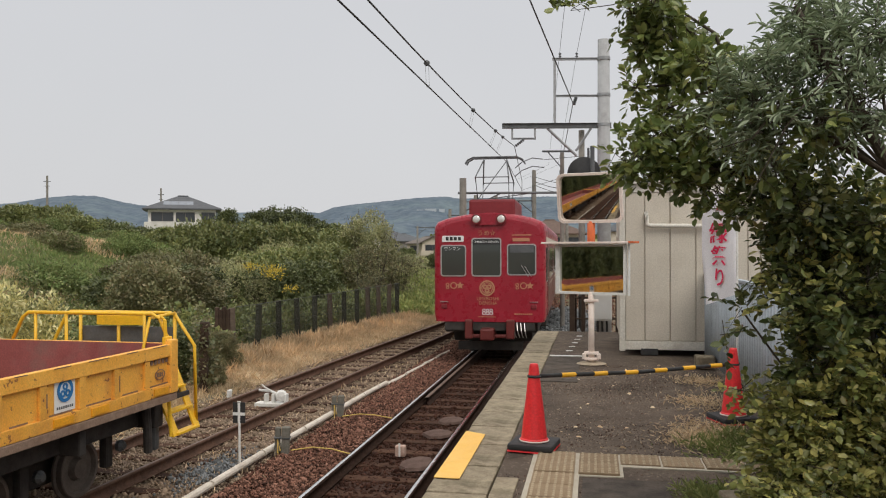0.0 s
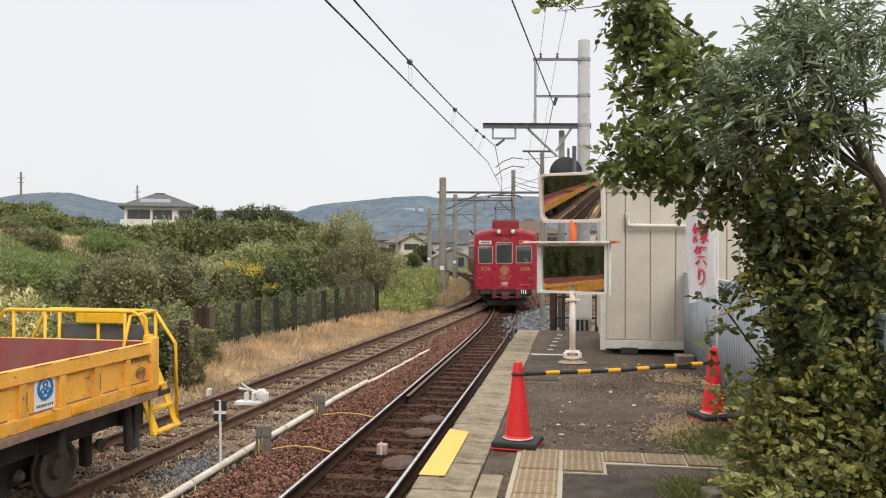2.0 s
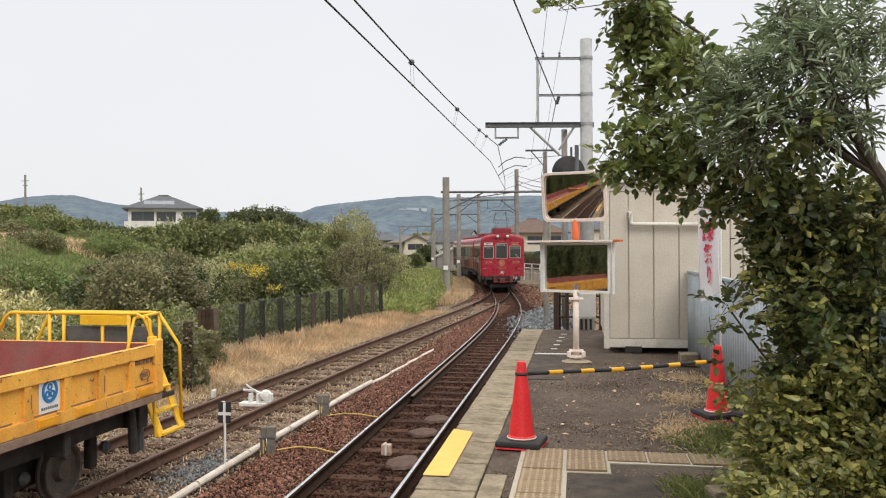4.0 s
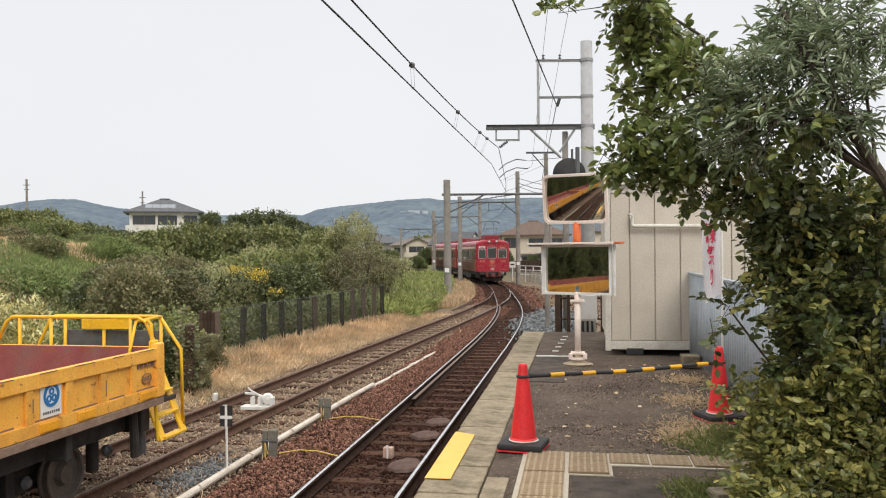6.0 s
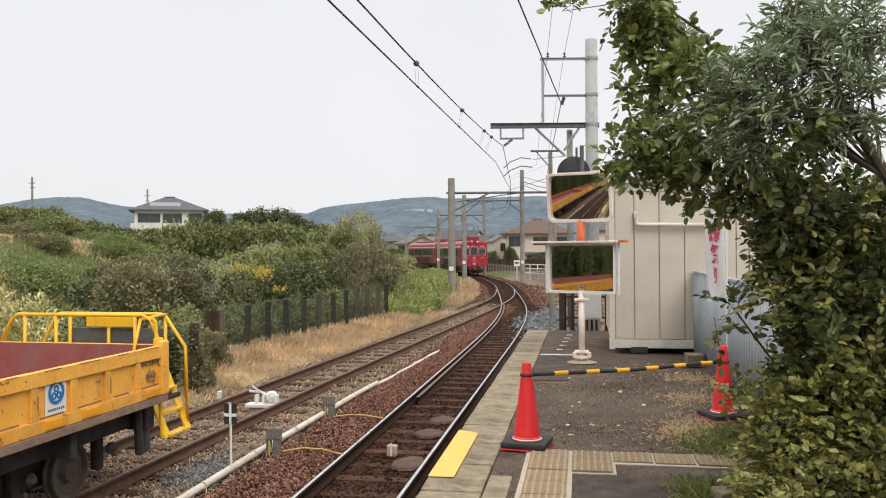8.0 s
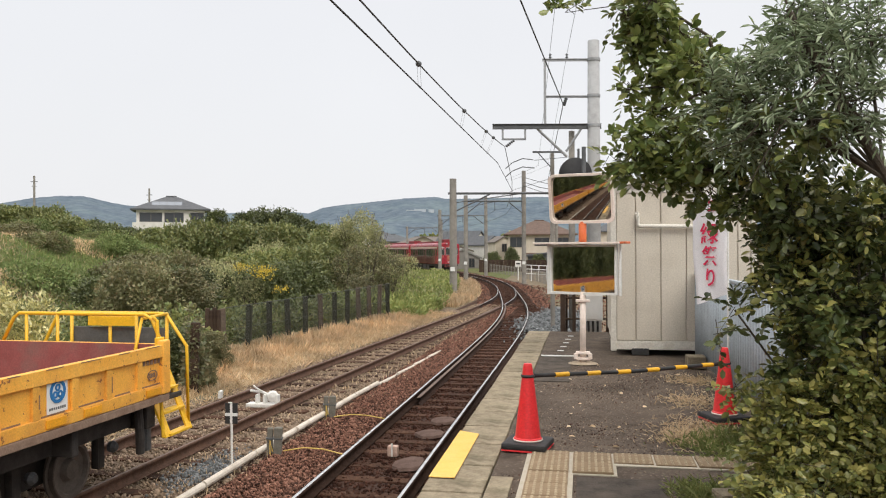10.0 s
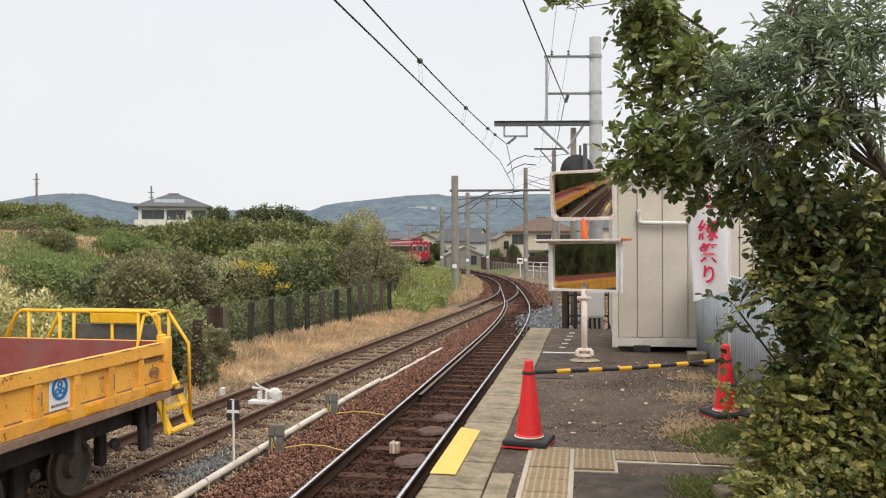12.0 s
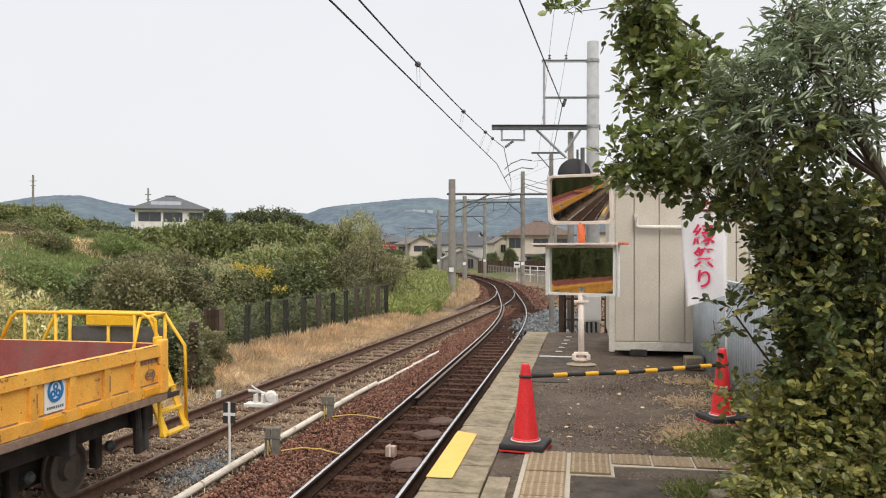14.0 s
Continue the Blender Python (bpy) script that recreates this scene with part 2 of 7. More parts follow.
YELLOW_RAIL = surf("handrail_yellow_paint", (0.80, 0.46, 0.02), (0.86, 0.52, 0.03), 6, 0.45, 0.1, stain=(0.45, 0.22, 0.03), stain_scale=6, stain_amount=0.35, fine=70)
RUST_RED = surf("wagon_inside_red_oxide", (0.230, 0.066, 0.061), (0.322, 0.099, 0.088), 3, 0.85, 0.3, stain=(0.184, 0.132, 0.110), stain_scale=1.4, stain_amount=0.7, fine=50)
RUST_EDGE = surf("wagon_rusty_sill", (0.17, 0.10, 0.065), (0.30, 0.19, 0.12), 8, 0.85, 0.4, fine=60)
SIGN_WHITE = plain("sign_white", (0.78, 0.78, 0.77), 0.5)
SIGN_BLUE = plain("sign_blue", (0.02, 0.17, 0.42), 0.5)
BLACK = surf("matt_black", (0.018, 0.018, 0.02), (0.035, 0.034, 0.034), 6, 0.7, 0.1, fine=60)
CONE_RED = surf("cone_red_plastic", (0.80, 0.03, 0.035), (0.86, 0.04, 0.045), 4, 0.45, 0.05, stain=(0.5, 0.03, 0.03), stain_scale=4, stain_amount=0.35, fine=60)
TAPE_YELLOW = plain("bar_yellow", (0.82, 0.42, 0.02), 0.5)
PAINT_YELLOW = surf("edge_yellow_paint", (0.80, 0.46, 0.10), (0.85, 0.51, 0.13), 6, 0.75, 0.3, stain=(0.62, 0.42, 0.14), stain_scale=4, stain_amount=0.4, fine=90)
TACTILE = surf("tactile_tile", (0.215, 0.155, 0.098), (0.305, 0.225, 0.145), 9, 0.9, 0.3, stain=(0.189, 0.130, 0.076), stain_scale=3, fine=90, per_piece=0.1)
TACTILE_DOT = surf("tactile_stud", (0.40, 0.32, 0.22), (0.50, 0.41, 0.29), 9, 0.9, 0.2, fine=90)
MORTAR = surf("tile_mortar", (0.42, 0.37, 0.29), (0.5, 0.45, 0.37), 9, 0.95, 0.4, fine=90)
SHED_PAINT = surf("shed_cream_steel", (0.545, 0.492, 0.412), (0.610, 0.556, 0.470), 1.2, 0.55, 0.05, stain=(0.412, 0.360, 0.284), stain_scale=0.9, stain_amount=0.5, fine=50)
SHED_TRIM = surf("shed_trim", (0.60, 0.57, 0.51), (0.68, 0.65, 0.58), 3, 0.6, 0.05, stain=(0.4, 0.33, 0.25), stain_scale=4, stain_amount=0.4, fine=50)
FENCE_BLUE = surf("corrugated_blue_grey", (0.372, 0.420, 0.462), (0.444, 0.492, 0.528), 2, 0.55, 0.05, metal=0.1, stain=(0.25, 0.26, 0.27), stain_scale=1.5, fine=50)
BROWN_WOOD = surf("brown_post_wood", (0.045, 0.03, 0.023), (0.09, 0.062, 0.046), 6, 0.9, 0.5, fine=40, per_piece=0.25)
GREY_WOOD = surf("weathered_stake", (0.143, 0.135, 0.112), (0.217, 0.203, 0.176), 10, 0.95, 0.6, stain=(0.10, 0.10, 0.08), stain_scale=5, fine=50)
PIPE = surf("conduit_cream", (0.56, 0.50, 0.42), (0.66, 0.60, 0.52), 5, 0.7, 0.2, stain=(0.33, 0.26, 0.2), stain_scale=3, stain_amount=0.6, fine=60)
ROPE = plain("yellow_cord", (0.62, 0.44, 0.12), 0.8)
CLOTH = surf("banner_cloth", (0.76, 0.74, 0.76), (0.82, 0.80, 0.82), 4, 0.9, 0.1, fine=200)
CLOTH_RED = plain("banner_red_print", (0.72, 0.03, 0.10), 0.8)
MIRROR = plain("mirror_face", (0.62, 0.60, 0.56), 0.045, 1.0)
WHEEL = surf("wheel_steel", (0.10, 0.082, 0.07), (0.17, 0.14, 0.12), 6, 0.7, 0.3, metal=0.3, fine=60)
DARK_POST = surf("fence_post_dark", (0.032, 0.035, 0.026), (0.062, 0.06, 0.045), 6, 0.9, 0.4, fine=40, per_piece=0.35)
FENCE_WOOD = surf("fence_post_brown", (0.085, 0.064, 0.050), (0.15, 0.118, 0.094), 6, 0.9, 0.4, fine=40, per_piece=0.3)
NET = plain("wire_net", (0.07, 0.075, 0.065), 0.8, 0.1)
WALL_WHITE = surf("house_render_white", (0.62, 0.60, 0.56), (0.72, 0.70, 0.66), 1, 0.9, 0.1, stain=(0.5, 0.47, 0.42), stain_scale=0.6, fine=20)
WALL_CREAM = surf("house_render_cream", (0.52, 0.46, 0.37), (0.60, 0.54, 0.45), 1, 0.9, 0.1, fine=20)
WALL_GREY = surf("house_siding_grey", (0.210, 0.196, 0.182), (0.266, 0.252, 0.231), 1, 0.9, 0.1, fine=20)
ROOF_GREY = surf("roof_tile_grey", (0.06, 0.063, 0.07), (0.095, 0.10, 0.108), 2, 0.7, 0.4, fine=14)
ROOF_BROWN = surf("roof_tile_brown", (0.091, 0.056, 0.042), (0.130, 0.081, 0.059), 2, 0.75, 0.4, fine=14)
ROOF_WORN = surf("roof_tile_worn", (0.115, 0.098, 0.085), (0.175, 0.150, 0.130), 2, 0.8, 0.4, fine=14)
ROOF_SHEET = surf("roof_sheet_grey", (0.24, 0.235, 0.225), (0.31, 0.305, 0.29), 2, 0.7, 0.2, fine=20)
WINDOW = plain("house_window_glass", (0.04, 0.045, 0.05), 0.1)
WINDOW_FRAME = plain("house_window_frame", (0.12, 0.10, 0.09), 0.5)
SOLAR = plain("solar_panel", (0.16, 0.18, 0.21), 0.2)
LEAF_BROAD = leaf_mat("broad_leaf", [(0.109, 0.131, 0.040), (0.237, 0.248, 0.071), (0.351, 0.345, 0.101), (0.510, 0.454, 0.147), (0.140, 0.181, 0.056), (0.319, 0.272, 0.094)], 0.3, 0.3)
LEAF_TREE = leaf_mat("broad_tree_leaf", [(0.069, 0.098, 0.032), (0.125, 0.165, 0.048), (0.177, 0.215, 0.064), (0.263, 0.281, 0.090), (0.087, 0.122, 0.039), (0.168, 0.173, 0.060)], 0.3, 0.34)
# darker leaf tones standing for the deep shade inside the shrub
LEAF_SHADED = leaf_mat("shaded_broad_leaf", [(0.054, 0.080, 0.028), (0.099, 0.131, 0.043), (0.149, 0.177, 0.057), (0.068, 0.099, 0.034), (0.227, 0.229, 0.078), (0.082, 0.113, 0.038)], 0.22, 0.34)
LEAF_OLIVE = leaf_mat("olive_leaf", [(0.138, 0.190, 0.098), (0.213, 0.270, 0.155), (0.425, 0.489, 0.328), (0.155, 0.201, 0.103), (0.253, 0.305, 0.184), (0.127, 0.172, 0.081)], 0.2, 0.4)
LEAF_DARK = leaf_mat("dark_shrub_leaf", [(0.063, 0.079, 0.031), (0.112, 0.135, 0.046), (0.149, 0.157, 0.062)], 0.15)
LEAF_MID = leaf_mat("mid_shrub_leaf", [(0.112, 0.151, 0.053), (0.188, 0.221, 0.074), (0.274, 0.265, 0.095), (0.154, 0.184, 0.065)], 0.2)
LEAF_OLD = leaf_mat("browning_shrub_leaf", [(0.148, 0.152, 0.069), (0.222, 0.201, 0.095), (0.128, 0.148, 0.063), (0.302, 0.230, 0.124)], 0.2)
LEAF_YELLOW = leaf_mat("yellowish_leaf", [(0.40, 0.40, 0.19), (0.30, 0.32, 0.15), (0.48, 0.44, 0.23), (0.25, 0.27, 0.12)], 0.4)
LEAF_PALE = leaf_mat("pale_variegated_leaf", [(0.58, 0.52, 0.20), (0.78, 0.72, 0.36), (0.20, 0.22, 0.07), (0.84, 0.78, 0.46), (0.66, 0.60, 0.28), (0.16, 0.19, 0.06)], 0.25)
GRASS_DRY = leaf_mat("dry_grass", [(0.72, 0.54, 0.34), (0.84, 0.68, 0.47), (0.58, 0.41, 0.24), (0.78, 0.60, 0.39)], 0.35, 0.8)
GRASS_GREEN = leaf_mat("green_weed", [(0.145, 0.195, 0.052), (0.235, 0.280, 0.082), (0.350, 0.345, 0.125), (0.180, 0.230, 0.068)], 0.25, 0.7)
GRASS_BANK = leaf_mat("bank_grass", [(0.135, 0.195, 0.062), (0.175, 0.238, 0.078), (0.215, 0.265, 0.09), (0.25, 0.25, 0.10)], 0.2, 0.8)
LEAF_GOLD = leaf_mat("goldenrod_flower", [(0.62, 0.46, 0.04), (0.5, 0.36, 0.05), (0.7, 0.55, 0.08)], 0.2, 0.8)
BARK = surf("bark", (0.06, 0.05, 0.04), (0.11, 0.09, 0.07), 12, 0.95, 0.6, fine=50)
# woods tinted blue-grey: the haze of distance is part of the colour
HILL = surf("far_hill_woods_haze", (0.066, 0.094, 0.126), (0.136, 0.168, 0.196), 0.034, 1.0, 0.0, stain=(0.155, 0.20, 0.205), stain_scale=0.006, stain_amount=0.65, fine=0.07)


# ---------------------------------------------------------------- building helpers
RAIL_Z = -1.085


def mesh_of(name, verts, faces, mat):
    me = bpy.data.meshes.new(name)
    me.from_pydata([tuple(v) for v in verts], [], [tuple(f) for f in faces])
    me.materials.append(mat)
    return me


def part(name, bm, material, parent=None, label="", smooth=False):
    """Links a bmesh as one mesh object under a thing or a part."""
    me = bpy.data.meshes.new(name)
    bmesh.ops.recalc_face_normals(bm, faces=bm.faces)
    bm.to_mesh(me)
    bm.free()
    me.materials.append(material)
    if smooth:
        me.shade_smooth()
    ob = new(name, me)
    ob.parent = parent
    return tagged(ob, label)


def piece(name, me, parent, m):
    ob = new(name, me)
    ob.parent, ob.matrix_basis = parent, m
    return ob


def thing(name, label, category, m=None, group="", kind=""):
    ob = new(name)
    ob.empty_display_size = 0.2
    if m is not None:
        ob.matrix_basis = m
    return tagged(ob, label, category, group, kind)


def box(bm, x0, x1, y0, y1, z0, z1, bevel=0.0, m=None):
    r = bmesh.ops.create_cube(bm, size=1.0, matrix=Matrix.LocRotScale(((x0 + x1) / 2, (y0 + y1) / 2, (z0 + z1) / 2), None, (abs(x1 - x0), abs(y1 - y0), abs(z1 - z0))))
    vs = r["verts"]
    if bevel:
        es = list({e for v in vs for e in v.link_edges})
        vs = list({v for f in bmesh.ops.bevel(bm, geom=es, offset=bevel, segments=2, affect="EDGES", profile=0.6)["faces"] for v in f.verts} | {v for v in vs if v.is_valid})
    if m is not None:
        bmesh.ops.transform(bm, matrix=m, verts=vs)
    return bm


def boxed(x0, x1, y0, y1, z0, z1, bevel=0.0, m=None):
    return box(bmesh.new(), x0, x1, y0, y1, z0, z1, bevel, m)


def tube(bm, pts, r0, r1=None, n=8, cap=True):
    """A round bar through the points, tapering from r0 to r1."""
    r1 = r0 if r1 is None else r1
    pts = [Vector(p) for p in pts]
    rings = []
    for i, p in enumerate(pts):
        d = (pts[min(i + 1, len(pts) - 1)] - pts[max(i - 1, 0)]).normalized()
        a = d.orthogonal().normalized() if abs(d.z) < 0.99 else Vector((1, 0, 0))
        if abs(d.z) < 0.99:
            a = d.cross(Vector((0, 0, 1))).normalized()
        b = d.cross(a)
        r = r0 + (r1 - r0) * i / max(1, len(pts) - 1)
        rings.append([bm.verts.new(p + r * (math.cos(2 * math.pi * k / n) * a + math.sin(2 * math.pi * k / n) * b)) for k in range(n)])
    for q, s in zip(rings, rings[1:]):
        for k in range(n):
            bm.faces.new((q[k], q[(k + 1) % n], s[(k + 1) % n], s[k]))
    if cap:
        bm.faces.new(rings[0]), bm.faces.new(rings[-1])
    return bm


def tubed(pts, r0, r1=None, n=8):
    return tube(bmesh.new(), pts, r0, r1, n)


def lathe(bm, profile, n=24, m=None):
    """Turns (radius, z) pairs round the z axis."""
    rings = [[bm.verts.new((max(r, 1e-4) * math.cos(2 * math.pi * k / n), max(r, 1e-4) * math.sin(2 * math.pi * k / n), z)) for k in range(n)] for r, z in profile]
    for q, s in zip(rings, rings[1:]):
        for k in range(n):
            bm.faces.new((q[k], q[(k + 1) % n], s[(k + 1) % n], s[k]))
    bm.faces.new(rings[0]), bm.faces.new(rings[-1])
    if m is not None:
        bmesh.ops.transform(bm, matrix=m, verts=[v for r in rings for v in r])
    return bm


def lathed(profile, n=24, m=None):
    return lathe(bmesh.new(), profile, n, m)


def lettering(name, text, size, mat, parent, m, label="", depth=0.002, align="CENTER", bold=0.0):
    """Writing in the built-in font as a flat mesh; it reads in the local xy plane."""
    cu = bpy.data.curves.new(name, "FONT")
    cu.body, cu.size, cu.extrude, cu.align_x, cu.align_y = text, size, depth, align, "CENTER"
    cu.offset = bold
    tmp = new(name, cu)
    bpy.context.view_layer.update()
    me = bpy.data.meshes.new_from_object(tmp.evaluated_get(bpy.context.evaluated_depsgraph_get()))
    bpy.data.objects.remove(tmp)
    bpy.data.curves.remove(cu)
    me.materials.clear()
    me.materials.append(mat)
    ob = new(name, me)
    ob.parent, ob.matrix_basis = parent, m
    return tagged(ob, label)


def fast_mesh(name, verts, faces, mats, face_mat=None, smooth=False):
    """A large mesh from arrays: verts n x 3, faces n x k of one size."""
    me = bpy.data.meshes.new(name)
    nf, k = faces.shape
    me.vertices.add(len(verts))
    me.vertices.foreach_set("co", np.asarray(verts, dtype=np.float32).ravel())
    me.loops.add(nf * k)
    me.loops.foreach_set("vertex_index", np.asarray(faces, dtype=np.int32).ravel())
    me.polygons.add(nf)
    me.polygons.foreach_set("loop_start", np.arange(0, nf * k, k, dtype=np.int32))
    for m in mats:
        me.materials.append(m)
    if face_mat is not None:
        me.polygons.foreach_set("material_index", np.asarray(face_mat, dtype=np.int32))
    me.update(calc_edges=True)
    me.validate()
    if smooth:
        me.shade_smooth()
    return me


def rand_rot(rng, n):
    """n random rotation matrices."""
    q = rng.normal(size=(n, 4))
    q /= np.linalg.norm(q, axis=1, keepdims=True)
    w, x, y, z = q.T
    return np.stack([np.stack([1 - 2 * (y * y + z * z), 2 * (x * y - z * w), 2 * (x * z + y * w)], 1),
                     np.stack([2 * (x * y + z * w), 1 - 2 * (x * x + z * z), 2 * (y * z - x * w)], 1),
                     np.stack([2 * (x * z - y * w), 2 * (y * z + x * w), 1 - 2 * (x * x + y * y)], 1)], 1)


LEAF_SHAPE = np.array([(0, 0, 0), (-0.5, 0.38, 0.08), (-0.42, 0.75, 0.05), (0, 1, -0.08), (0.42, 0.75, 0.05), (0.5, 0.38, 0.08), (0, 0.5, -0.04)], float)
LEAF_FACES = np.array([(0, 6, 1), (1, 6, 2), (2, 6, 3), (3, 6, 4), (4, 6, 5), (5, 6, 0)])
LEAF_FLAT = np.array([(0, 0, 0), (-0.5, 0.5, 0.07), (0, 1, -0.05), (0.5, 0.5, 0.07)], float)
LEAF_FLAT_FACES = np.array([(0, 2, 1), (0, 3, 2)])


def leaves(name, centres, dirs, length, width, mat, rng, detail=False, spread=0.6):
    """A mesh of leaves that start at the centres and point roughly along dirs."""
    n = len(centres)
    shape, fc = (LEAF_SHAPE, LEAF_FACES) if detail else (LEAF_FLAT, LEAF_FLAT_FACES)
    y = dirs + rng.normal(size=(n, 3)) * spread
    y /= np.linalg.norm(y, axis=1, keepdims=True)
    up = rng.normal(size=(n, 3)) * 0.7 + np.array([0, 0, 1.0])
    x = np.cross(y, up)
    x /= np.linalg.norm(x, axis=1, keepdims=True) + 1e-9
    z = np.cross(x, y)
    s = rng.uniform(0.65, 1.25, n)[:, None, None]
    v = shape[None, :, 0:1] * x[:, None, :] * width + shape[None, :, 1:2] * y[:, None, :] * length + shape[None, :, 2:3] * z[:, None, :] * length
    v = centres[:, None, :] + v * s
    f = fc[None] + (np.arange(n) * len(shape))[:, None, None]
    return fast_mesh(name, v.reshape(-1, 3), f.reshape(-1, 3), [mat])


def in_blobs(blobs, n, rng, shell=0.55):
    """n points in ellipsoids (x, y, z, rx, ry, rz), nearer to their skins, and the way out from each."""
    vol = np.array([b[3] * b[4] * b[5] for b in blobs]) ** 0.75
    pick = rng.choice(len(blobs), n, p=vol / vol.sum())
    d = rng.normal(size=(n, 3))
    d /= np.linalg.norm(d, axis=1, keepdims=True)
    r = rng.uniform(shell, 1.0, n) ** 0.7
    b = np.array(blobs, float)[pick]
    lump = 1 + 0.22 * np.sin(d[:, 0] * 7 + pick) * np.sin(d[:, 1] * 6 + 2 * pick) + 0.12 * np.sin(d[:, 2] * 11 + pick)
    return b[:, :3] + d * b[:, 3:] * (r * lump)[:, None], d


def clustered(p, d, per, size, rng):
    """Turns each point into a twig with several leaves round it."""
    n = len(p)
    q = np.repeat(p, per, 0) + rng.normal(size=(n * per, 3)) * size
    return q, np.repeat(d, per, 0)


# ---------------------------------------------------------------- lines of the tracks
X0, Y0 = -2.555, 22.0
# heading to the left in degrees at each distance along the main track: a bend, the straight of the points, a second bend
BEND_S = [Y0, 28, 34, 38, 43, 54, 60, 67.5, 75, 82, 93, 105, 117, 240]
BEND_A = [0.0, 1.2, 3.6, 5.3, 6.8, 6.9, 8.6, 11.5, 14.0, 15.6, 19.0, 23.0, 25.5, 46.0]
LINE_S = np.arange(Y0, 240.0, 0.25)
LINE_A = np.radians(np.convolve(np.pad(np.interp(LINE_S, BEND_S, BEND_A), 12, mode="edge"), np.ones(25) / 25, "valid"))
LINE_X = X0 - np.concatenate([[0.0], np.cumsum(np.sin(LINE_A[:-1]) * 0.25)])
LINE_Y = Y0 + np.concatenate([[0.0], np.cumsum(np.cos(LINE_A[:-1]) * 0.25)])


def main_line(s, off=0.0):
    """A place on the main track at s metres, off metres to the right of its centre, and its heading to the left (radians)."""
    if s < Y0:
        return X0 + off, s, 0.0
    a = float(np.interp(s, LINE_S, LINE_A))
    return float(np.interp(s, LINE_S, LINE_X)) + off * math.cos(a), float(np.interp(s, LINE_S, LINE_Y)) + off * math.sin(a), a


SIDING_Y = [-40, 0, 5, 10, 14, 18, 24, 30, 36, 41, 45, 49, 53, 58]
SIDING_X = [-7.95, -6.42, -6.23, -6.03, -5.86, -5.66, -5.28, -4.88, -4.53, -4.36, -4.36, -4.56, -4.96, -5.55]


def siding(s, off=0.0):
    x = float(np.interp(s, SIDING_Y, SIDING_X))
    x = (x + float(np.interp(s - 2, SIDING_Y, SIDING_X)) + float(np.interp(s + 2, SIDING_Y, SIDING_X))) / 3
    a = math.atan2(-(float(np.interp(s + 3, SIDING_Y, SIDING_X)) - float(np.interp(s - 3, SIDING_Y, SIDING_X))), 6.0)
    return x + off * math.cos(a), s + off * math.sin(a), a


def fence_x(y):
    return -9.28 + (y - 20.06) * 0.134 if y < 33 else -7.55


def smooth(v):
    v = min(1.0, max(0.0, v))
    return v * v * (3 - 2 * v)


def ground_z(x, y):
    """Height of the ground: flat track bed, a grassy bank behind the fence, a low field inside the bend."""
    tx = main_line(max(y, 0))[0] if y < 150 else -45 - (y - 150) * 0.9
    left = min(fence_x(y), tx - 5.0) - 1.0 - 16 * smooth((y - 34) / 40)
    e = left - x
    h = -1.27
    if e > -3:
        h = -1.27 + 0.3 * smooth((e + 3) / 3) + 3.5 * smooth((e - 1) / 19) + 2.0 * smooth((e - 24) / 40)
        h += (0.5 * noise.noise(Vector((x * 0.16, y * 0.16, 0))) + 0.28 * noise.noise(Vector((x * 0.5, y * 0.5, 4)))) * smooth((e - 1) / 6)
    elif y > 30:
        side = tx - 2.2 - x
        h += 0.35 * smooth(side / 4)
    if y > 60 and x > tx + 2.5:
        h += 0.25 * smooth((x - tx - 2.5) / 3)
    far = math.hypot(x, y)
    if far > 260:
        h += (2.0 - h) * smooth((far - 260) / 300)
    return h + 0.02 * noise.noise(Vector((x * 1.3, y * 1.3, 3)))


def spread(edges):
    out = []
    for a, b, step in edges:
        out += list(np.arange(a, b, step))
    return out + [edges[-1][1]]


def build_ground():
    xs = spread([(-3500, -600, 480), (-600, -120, 60), (-120, -40, 5), (-40, -14, 1.0), (-14, 6, 0.5), (6, 40, 3), (40, 400, 40), (400, 3500, 500)])
    ys = spread([(-400, -60, 60), (-60, -6, 4), (-6, 50, 0.7), (50, 150, 2.5), (150, 500, 35), (500, 4200, 500)])
    verts = [(x, y, ground_z(x, y)) for y in ys for x in xs]
    w = len(xs)
    faces, mi = [], []
    for j in range(len(ys) - 1):
        for i in range(w - 1):
            faces.append((j * w + i, j * w + i + 1, (j + 1) * w + i + 1, (j + 1) * w + i))
            cx, cy = (xs[i] + xs[i + 1]) / 2, (ys[j] + ys[j + 1]) / 2
            tx = main_line(max(cy, 0))[0]
            bed = (-7.4 + 0.03 * cy < cx < tx + 2.0) if cy < 48 else abs(cx - tx) < 2.2
            straw = 8 < cy < 35 and fence_x(cy) - 0.6 < cx < siding(cy)[0] - 1.5
            mi.append(3 if straw else 4 if bed and cy < 38 and cx < -4.3 else 1 if bed and cy < 160 else (2 if cx < fence_x(cy) else 0))
    me = fast_mesh("ground", np.array(verts), np.array(faces), [GROUND, BALLAST_BED, BANK, STRAW_SOIL, DUSTY_BED], mi, smooth=True)
    tagged(new("ground", me), "bare earth, gravel track bed and grassy bank", "ground", kind="structure")


def sweep(line, s0, s1, step, profile, off=0.0, top_faces=(), mats=None, name="rail"):
    """Sweeps a closed (across, up) profile along a line."""
    ss = np.arange(s0, s1 + 1e-6, step)
    verts, faces, mi = [], [], []
    n = len(profile)
    for s in ss:
        for a, u in profile:
            x, y, _ = line(s, off + a)
            verts.append((x, y, RAIL_Z + u))
    for j in range(len(ss) - 1):
        for k in range(n):
            faces.append((j * n + k, j * n + (k + 1) % n, (j + 1) * n + (k + 1) % n, (j + 1) * n + k))
            mi.append(1 if k in top_faces else 0)
    return fast_mesh(name, np.array(verts), np.array(faces), mats, mi)


